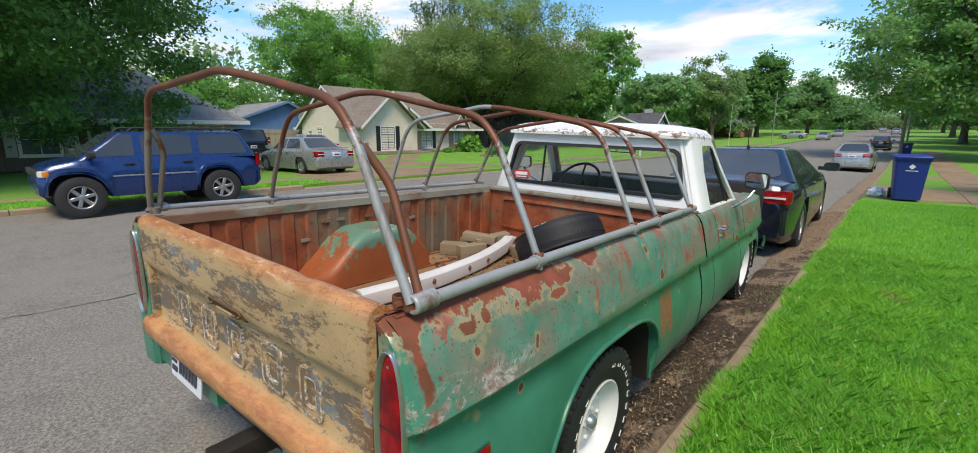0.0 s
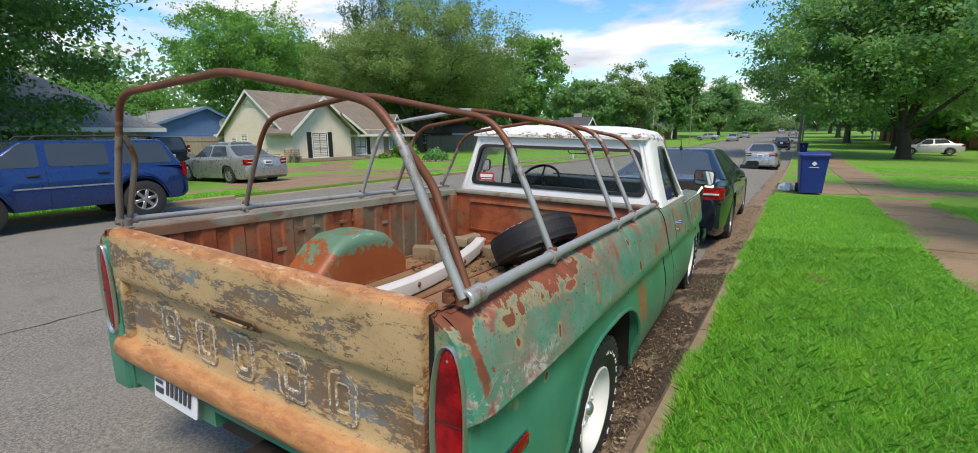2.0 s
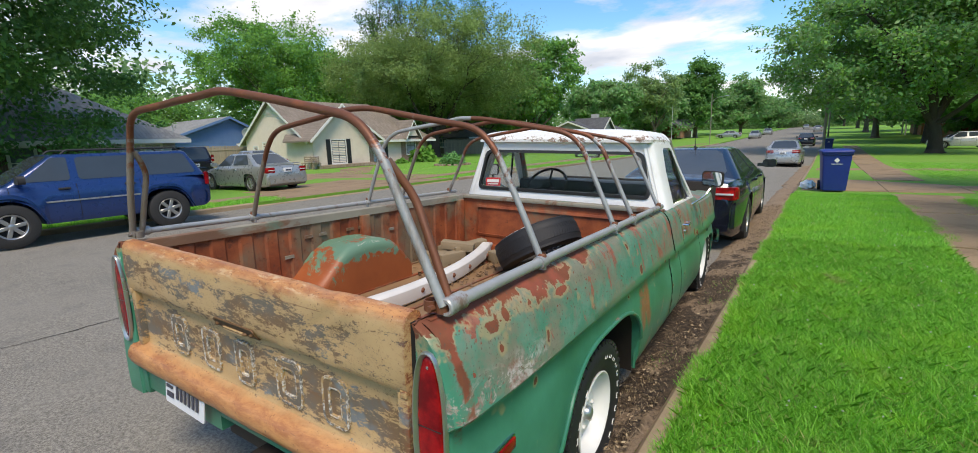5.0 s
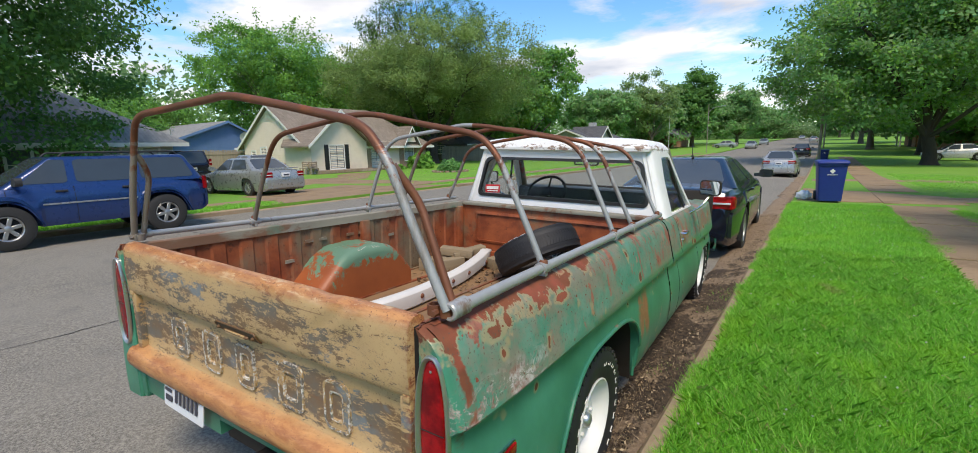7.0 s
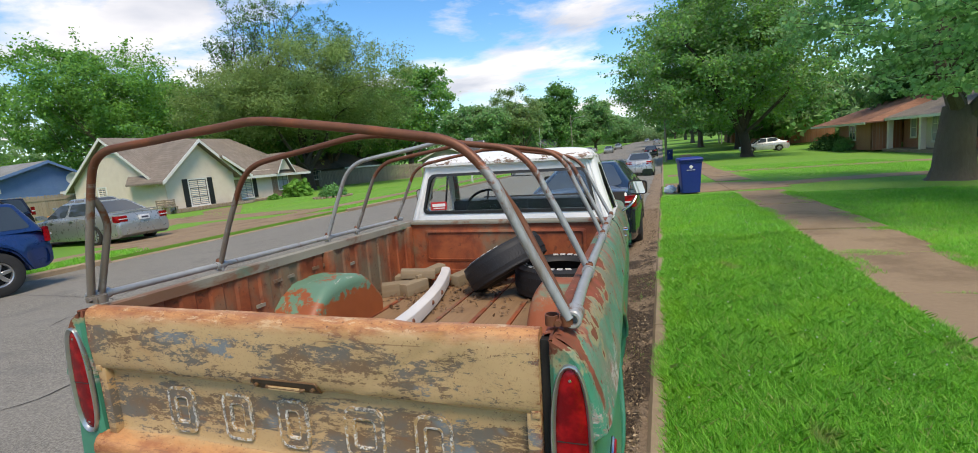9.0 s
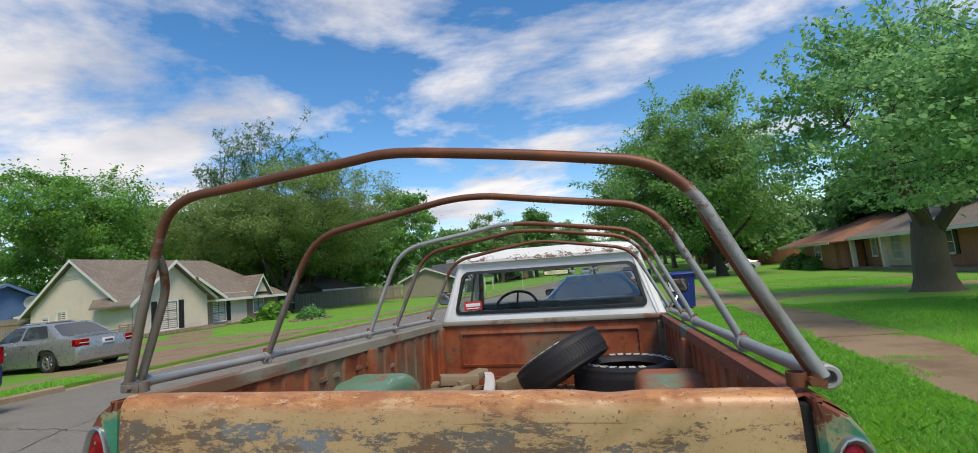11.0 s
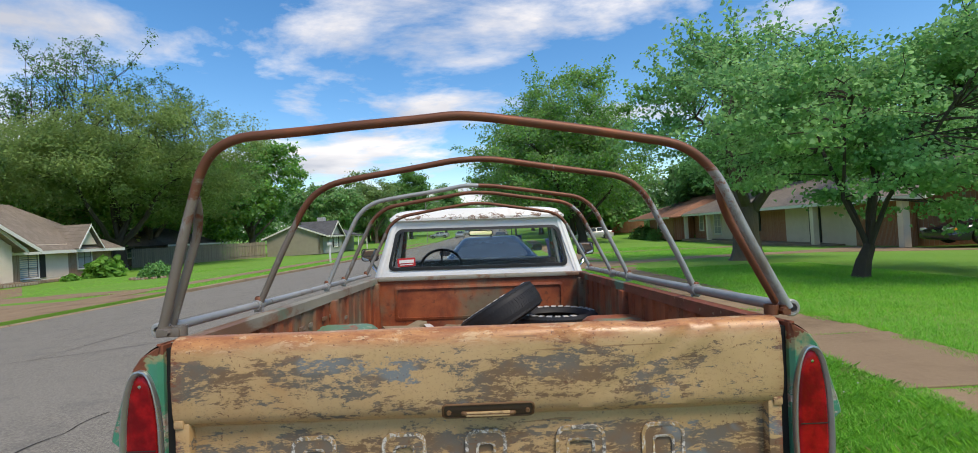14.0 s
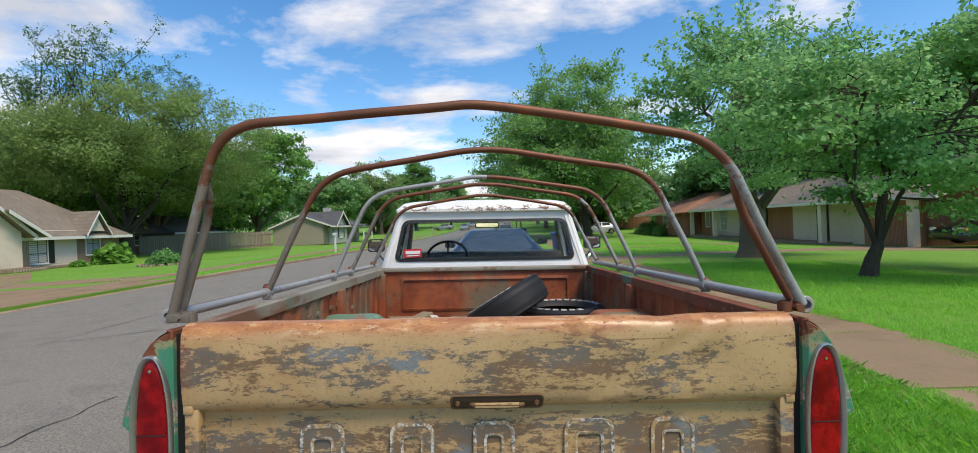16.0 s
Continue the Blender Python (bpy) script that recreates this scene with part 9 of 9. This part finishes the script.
tree(-25.5, 92.0, 15.0, 5.6, 2.5, (L_OLIVE, L_HAZE), "thin crowned tree with pale bare limbs", 28, 0.35, 130, 90, 0.22, 1.4, hole=0.15, bark=M_BARK)
tree(-22.4, 112.0, 17.0, 4.8, 2.0, (L_DEEP, L_DEEP), "tall dark green tree far along the street", 29, 0.4, 200, 95, 0.30, 1.6)
tree(-17.3, 140.0, 15.2, 6.5, 2.0, (L_HAZE, L_MID), "tall green tree far along the street", 31, 0.4, 190, 85, 0.36, 1.8)
tree(-14.5, 180.0, 10.5, 7.0, 2.0, (L_HAZE, L_MID), "tall green tree far down the street", 32, 0.4, 160, 70, 0.45, 2.0)
# near side of the street
tree(8.3, 48.0, 18.2, 9.0, 3.1, (L_MID, L_HAZE, L_BRIGHT), "big leafy maple on the lawn with a stout trunk", 41, 0.42, 640, 120, 0.155, 1.4, lean=(-1.6, 0), bark=M_BARKDARK, hole=0.42, fork=0.15, sprigs=60)
tree(10.5, 70.0, 14.5, 7.5, 2.2, (L_DEEP, L_MID), "leafy tree on the next lawn", 42, 0.4, 230, 75, 0.30, 1.4, bark=M_BARKDARK)
tree(7.0, 86.0, 14.5, 7.5, 2.4, (L_HAZE, L_MID), "leafy tree far along the verge", 43, 0.4, 190, 70, 0.38, 1.5)
tree(7.5, 118.0, 15.0, 8.0, 2.4, (L_HAZE, L_MID), "leafy tree far along the street", 44, 0.4, 170, 60, 0.46, 1.7)
tree(8.0, 165.0, 16.0, 9.0, 2.4, (L_DEEP, L_MID), "leafy tree far down the street", 45, 0.4, 150, 60, 0.55, 2.0)
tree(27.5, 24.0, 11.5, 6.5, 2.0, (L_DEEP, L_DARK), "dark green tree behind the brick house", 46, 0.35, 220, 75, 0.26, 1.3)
tree(27.0, 37.0, 12.5, 7.0, 2.0, (L_MID, L_DEEP), "green tree behind the brick house", 47, 0.35, 220, 75, 0.28, 1.3)
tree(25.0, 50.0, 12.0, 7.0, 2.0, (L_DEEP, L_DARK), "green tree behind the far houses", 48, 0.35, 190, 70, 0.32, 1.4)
tree(29.0, 11.0, 11.0, 6.5, 1.8, (L_DEEP, L_MID), "green tree at the end of the driveway", 49, 0.35, 190, 75, 0.26, 1.3)
# the old redbud by the driveway and the low spreading tree on the lawn
tree(8.35, 15.1, 8.0, 3.7, 2.9, (L_ROUND, L_ROUND, L_MID), "old round-leaved tree with a thick gnarled trunk", 51, 0.40, 150, 120, 0.070, 0.85, bark=M_BARK, shape="round", lobes=11, hole=0.10, twigs=90, sprigs=110, limbs=5, lean=(0.7, 0.2))
tree(7.45, 8.75, 5.9, 3.9, 1.0, (L_ROUND, L_MID, L_ROUND), "low spreading tree with forked dark trunk on the lawn", 52, 0.115, 225, 160, 0.045, 0.70, bark=M_BARKDARK, shape="round", lobes=11, fork=0.0, limbs=5, hole=0.02, lean=(1.0, 0.2), dome=-0.9, flat=0.28, twigs=120, sprigs=130)

for k, (u, v, h, r) in enumerate(((17, 74, 11, 7), (13, 100, 12, 7), (20, 88, 12, 8), (18, 130, 13, 9), (-30, 102, 13, 8), (-26, 128, 14, 9), (-32, 150, 15, 10), (-15, 225, 11, 9), (6.0, 215, 13, 9), (-47, 44, 13, 8), (-50, 62, 14, 9), (36, 60, 13, 8), (34, 80, 13, 9))):
    tree(u, v, h, r, 1.2, (L_HAZE, L_MID), "full green tree in the distance", 80 + k, 0.35, 150, 48, 0.42, 1.7)

# far woods that close the view
rng = np.random.default_rng(77)
cl = []
for a, b, n, h0, h1 in (((-75, -60), (-62, 260), 800, 8, 14), ((38, -60), (46, 260), 260, 8, 14), ((-60, 265), (46, 275), 420, 9, 17), ((-70, 240), (60, 236), 420, 2, 5), ((34, -40), (34, 236), 420, 2, 5), ((-80, -75), (60, -70), 120, 8, 13)):
    for k in range(n):
        t = rng.random()
        u = a[0] + (b[0] - a[0]) * t + rng.normal() * 4
        v = a[1] + (b[1] - a[1]) * t + rng.normal() * 4
        top = h0 + (h1 - h0) * (0.5 + 0.5 * noise.noise(Vector((u * 0.07, v * 0.07, 3))))
        p = W(u, v, 0.4 + top * rng.random() ** 0.8)
        cl.append(tuple(p))
cc = np.array(cl)
idx = rng.integers(0, len(cc), size=len(cc) * 64)
pos = cc[idx] + rng.normal(size=(len(idx), 3)) * np.array((2.0, 2.0, 1.3))
pos[:, 2] = np.maximum(pos[:, 2], 0.3)
ob = leaf_mesh("far_woods", pos, 0.46, rng, L_HAZE, None)
tagged(ob, "dense green woods closing the view behind the houses", "woods", kind="stuff")

# ---- shrubs ----
def shrub(u, v, r, h, mats, label, seed, leaf=0.07, n=2600, shape="diamond"):
    rng_, rnd_ = np.random.default_rng(seed), random.Random(seed)
    ob = thing("shrub", street(u, v, lawn_z(u)), label, "shrub", "shrubs by the houses")
    d = rng_.normal(size=(n, 3))
    d /= np.linalg.norm(d, axis=1)[:, None]
    d *= (rng_.uniform(0.35, 1.0, size=n) ** 0.5)[:, None]
    d[:, 2] = np.abs(d[:, 2])
    bump = np.array([1 + 0.35 * noise.noise(Vector(tuple(p * 2.4 + seed))) for p in d])[:, None]
    leaf_mesh("foliage", d * bump * np.array((r, r, h)), leaf, rng_, mats, ob, d, shape=shape)
    bm = bmesh.new()
    for k in range(6):
        a = k * 1.05
        limb(bm, (0, 0, -0.05), (math.cos(a) * r * 0.5, math.sin(a) * r * 0.5, h * 0.6), 0.03, 0.01, rnd_)
    part("stem", bm, M_BARKDARK, ob)
    return ob


shrub(-25.0, 27.4, 1.0, 1.25, L_BRIGHT, "broad-leaved green plant by the brick corner", 61, 0.20, 700, "round")
shrub(-19.6, 24.6, 0.9, 0.85, L_MID, "loose green shrub in a stone ringed bed", 62, 0.09, 1500)
shrub(-25.2, 25.2, 0.5, 0.4, L_BRIGHT, "small green plant under the window", 63, 0.10, 500)
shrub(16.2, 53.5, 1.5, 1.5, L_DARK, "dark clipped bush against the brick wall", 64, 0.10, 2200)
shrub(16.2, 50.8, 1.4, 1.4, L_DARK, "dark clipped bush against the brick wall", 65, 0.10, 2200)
shrub(16.2, 48.4, 1.2, 1.2, L_MID, "dark clipped bush against the brick wall", 66, 0.09, 1500)
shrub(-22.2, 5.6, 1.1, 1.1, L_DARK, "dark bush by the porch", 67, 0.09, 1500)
ring = thing("stone_ring", street(-19.6, 24.6, 0.0), "ring of small stones round the shrub bed", "edging")
for k in range(18):
    bm = bmesh.new()
    a = 2 * math.pi * k / 18
    box(bm, -0.14, 0.14, -0.09, 0.09, 0, 0.13, 0.03, m=Matrix.Translation((math.cos(a) * 1.2, math.sin(a) * 1.2, 0)) @ Matrix.Rotation(a + 1.57, 4, "Z"))
    part("stone", bm, M_BRICKMIX, ring)

# clutter by the pale house
for k, (u, v, w, h) in enumerate(((-26.2, 17.6, 0.5, 0.75), (-25.6, 17.9, 0.5, 0.45))):
    ob = thing("garden_chair", street(u, v, 0.09, 30 + 40 * k), "weathered wooden garden chair by the siding", "chair", "garden chairs")
    for x in (-0.22, 0.22):
        for y in (-0.2, 0.2):
            bm = bmesh.new()
            box(bm, x - 0.025, x + 0.025, y - 0.025, y + 0.025, 0, 0.42 if y < 0 else 0.85)
            part("leg", bm, M_FENCE, ob, smooth=False)
    bm = bmesh.new()
    box(bm, -0.26, 0.26, -0.24, 0.24, 0.40, 0.44, 0.006)
    part("seat", bm, M_FENCE, ob, smooth=False)
    for z in (0.55, 0.68, 0.80):
        bm = bmesh.new()
        box(bm, -0.26, 0.26, 0.185, 0.215, z - 0.04, z + 0.04, 0.004)
        part("back_slat", bm, M_FENCE, ob, smooth=False)

# ---- grass blades on the nearest verge and lawn ----
M_BLADE = bpy.data.materials.new("grass_blade")
M_BLADE.use_nodes = True
_n = Nodes(M_BLADE)
_r = _n.random(True)
_c = _n.mix(_r, (0.122, 0.420, 0.032), (0.370, 0.800, 0.112))
_c = _n.mix(_n.step(_r, 0.93, 0.99), _c, (0.58, 0.56, 0.24))
_c = _n.mix(_n.math("MULTIPLY", _n.step(_n.noise(1.6, 4, 0.6), 0.48, 0.66), 0.45), _c, (0.36, 0.70, 0.055))
_c = _n.mix(_n.math("MULTIPLY", _n.step(_n.noise(2.3, 4, 0.6, offset=(4, 2, 0)), 0.54, 0.70), 0.38), _c, (0.13, 0.37, 0.060))
_c = _n.mix(_n.math("MULTIPLY", _n.step(_n.noise(3.1, 3, 0.5, offset=(9, 5, 0)), 0.64, 0.74), 0.60), _c, (0.46, 0.42, 0.18))
_n.color(_c).rough(0.55)
_t = M_BLADE.node_tree.nodes.new("ShaderNodeBsdfTranslucent")
_x = M_BLADE.node_tree.nodes.new("ShaderNodeMixShader")
_x.inputs[0].default_value = 0.45
M_BLADE.node_tree.links.new(_c, _t.inputs["Color"])
M_BLADE.node_tree.links.new(_n.b.outputs[0], _x.inputs[1]), M_BLADE.node_tree.links.new(_t.outputs[0], _x.inputs[2])
M_BLADE.node_tree.links.new(_x.outputs[0], M_BLADE.node_tree.nodes["Material Output"].inputs[0])


M_STRAW = plain("dry_straw", (0.40, 0.31, 0.17), 0.8, 0, 20, 0.35, 0)


def grass(name, u0, u1, v0, v1, count, h, w, seed, label, falloff=0.0, corners=3):
    rng_ = np.random.default_rng(seed)
    u = rng_.uniform(u0, u1, count)
    v = v0 + (v1 - v0) * rng_.random(count) ** (1 + falloff)
    z = np.array([lawn_z(a) for a in np.linspace(u0, u1, 40)])
    z = np.interp(u, np.linspace(u0, u1, 40), z)
    tuft = 0.90 + 0.20 * np.sin(u * 7.1 + 2 * np.sin(v * 3.3)) * np.sin(v * 5.7 + u) + 0.2 * np.sin(u * 2.3 + 1.7 * np.sin(v * 1.1)) * np.sin(v * 1.9)
    hh = h * rng_.uniform(0.5, 1.2, count) * tuft
    a = rng_.uniform(0, 2 * np.pi, count)
    lean = rng_.uniform(0.10, 1.35, count) * hh
    la = rng_.uniform(0, 2 * np.pi, count)
    z = z + np.interp(u, *zip(*FALL_U)) * np.interp(v, *zip(*FALL_V)) + np.interp(v, *zip(*CLIMB_V))
    base = np.stack([u * SC + v * SS, -u * SS + v * SC, z - 0.01], 1)
    sd = np.stack([np.cos(a), np.sin(a), np.zeros(count)], 1) * (w * rng_.uniform(0.6, 1.3, count))[:, None]
    mid = base + np.stack([np.cos(la) * lean * 0.35, np.sin(la) * lean * 0.35, hh * 0.6], 1)
    tip = base + np.stack([np.cos(la) * lean, np.sin(la) * lean, hh], 1)
    vv = np.stack([base - sd, base + sd, mid + sd * 0.7, tip, mid - sd * 0.7] if corners == 5 else [base - sd, base + sd, tip], 1)
    me = bpy.data.meshes.new(name)
    me.vertices.add(count * corners)
    me.vertices.foreach_set("co", vv.reshape(-1).astype(np.float32))
    me.loops.add(count * corners)
    me.loops.foreach_set("vertex_index", np.arange(count * corners, dtype=np.int32))
    me.polygons.add(count)
    me.polygons.foreach_set("loop_start", np.arange(0, count * corners, corners, dtype=np.int32))
    me.update(calc_edges=True)
    me.materials.append(M_BLADE)
    return tagged(new(name, me), label, "grass", kind="stuff")


grass("verge_grass", 1.085, 2.98, -1.2, 7.0, 235000, 0.078, 0.0029, 71, "dense green grass blades on the verge", 0.35, 5)
grass("verge_grass", 1.05, 2.98, 7.0, 13.6, 90000, 0.070, 0.0046, 72, "green grass blades farther along the verge")
grass("lawn_grass", 4.20, 9.0, -0.5, 13.0, 150000, 0.060, 0.0045, 73, "green grass blades on the lawn")
grass("lawn_grass", 4.6, 13.0, 19.8, 34.0, 40000, 0.07, 0.008, 74, "green grass blades beyond the driveway")
grass("lawn_grass", -24.5, -14.0, 14.5, 32.0, 50000, 0.06, 0.007, 75, "green grass blades on the opposite lawn")
grass("verge_grass", -12.6, -11.3, -2.0, 7.0, 14000, 0.09, 0.008, 76, "green grass blades on the opposite verge")
grass("verge_grass", -12.6, -11.3, 14.8, 40.0, 24000, 0.06, 0.006, 77, "green grass blades along the opposite kerb")
# grass that creeps over the kerb and into the pavement joints
grass("verge_grass", 1.06, 1.10, -1.2, 13.0, 5000, 0.060, 0.003, 90, "grass hanging over the kerb")
grass("verge_grass", 1.05, 2.98, -9.0, -1.2, 85000, 0.07, 0.0055, 93, "green grass blades on the verge")
grass("lawn_grass", 4.20, 9.0, -9.0, -0.5, 60000, 0.06, 0.006, 94, "green grass blades on the lawn")
grass("joint_grass", 2.93, 3.03, -1.2, 13.5, 9000, 0.045, 0.004, 91, "grass creeping over the pavement edge")
grass("joint_grass", 4.15, 4.26, -1.2, 13.5, 9000, 0.045, 0.004, 92, "grass creeping over the pavement edge")
for k in range(5, 14):
    grass("joint_grass", 2.98 + (0.5 if k % 3 == 1 else 0), 4.2, -9.36 + 1.67 * k - 0.035, -9.36 + 1.67 * k + 0.04, 900 if k % 3 else 420, 0.030, 0.004, 100 + k, "short grass growing in the pavement joints")
for c, a, b, k in ((2.33, 3.3, 4.2, 150), (5.67, 2.98, 3.7, 151), (0.66, 3.2, 4.2, 152)):
    grass("overgrowth", a, b, c - 0.16, c + 0.14, 1500, 0.045, 0.004, k, "band of grass growing over a pavement joint")
# dry straw and small overgrown patches along the pavement edges
rng = np.random.default_rng(31)
for k in range(64):
    c, r = rng.uniform(-1.0, 13.4), rng.uniform(0.08, 0.42)
    e = 4.14 if k % 3 else 3.04
    grass("overgrowth", e - r * 0.55, e + r * 0.45, c - r, c + r, int(3400 * r), 0.05, 0.004, 200 + k, "tuft of grass growing over the pavement edge")
for a, b, k in ((2.97, 3.10, 300), (4.04, 4.24, 301)):
    straw = grass("dry_straw", a, b, -1.0, 14.0, 5200, 0.020, 0.004, k, "dry straw coloured grass along the pavement edge")
    straw.data.materials.clear()
    straw.data.materials.append(M_STRAW)
for k in range(64):
    c, r = rng.uniform(-1.0, 13.0), rng.uniform(0.05, 0.25)
    grass("overgrowth", 1.015 + 0.03 * (k % 2), 1.10, c - r, c + r, int(1900 * r), 0.060, 0.003, 400 + k, "tuft of grass hanging over the kerb")
for a, b, v0, v1, n, k in ((0.74, 0.98, 1.7, 3.2, 1300, 310), (0.88, 1.0, 1.6, 5.2, 1500, 311), (0.80, 0.98, 3.3, 4.6, 1200, 312), (0.90, 1.03, 5.2, 9.0, 1200, 313)):
    straw = grass("dry_straw", a, b, v0, v1, n, 0.075, 0.0026, k, "dry grass standing in the gutter dirt")
    straw.location.z = -0.085
    straw.data.materials.clear()
    straw.data.materials.append(M_STRAW)
for a, b, v0, v1, n, k in ((0.80, 0.99, 2.3, 2.8, 260, 320), (0.84, 1.0, 3.6, 4.6, 420, 321), (0.90, 1.0, 0.9, 1.5, 220, 322), (0.88, 1.0, 6.0, 7.2, 360, 323)):
    weed = grass("gutter_weed", a, b, v0, v1, n, 0.085, 0.0032, k, "green weeds growing in the gutter dirt")
    weed.location.z = -0.080
# clover flowers in the verge
rng = np.random.default_rng(9)
bm = bmesh.new()
for k in range(150):
    u, v = rng.uniform(1.15, 2.9), rng.uniform(1.5, 13.0)
    c = W(u, v, 0.125 + rng.uniform(0.05, 0.085))
    s = rng.uniform(0.004, 0.008)
    for a in ((1, 0, 0), (0, 1, 0)):
        d = Vector(a) * s
        bm.faces.new([bm.verts.new(c + p) for p in (-d, Vector((0, 0, -s)), d, Vector((0, 0, s)))])
tagged(part("clover_flowers", bm, plain("white_clover", (0.70, 0.70, 0.64), 0.7, 0, 20, 0.1, 0), smooth=False), "small white clover flowers scattered in the grass", "flowers", kind="stuff")
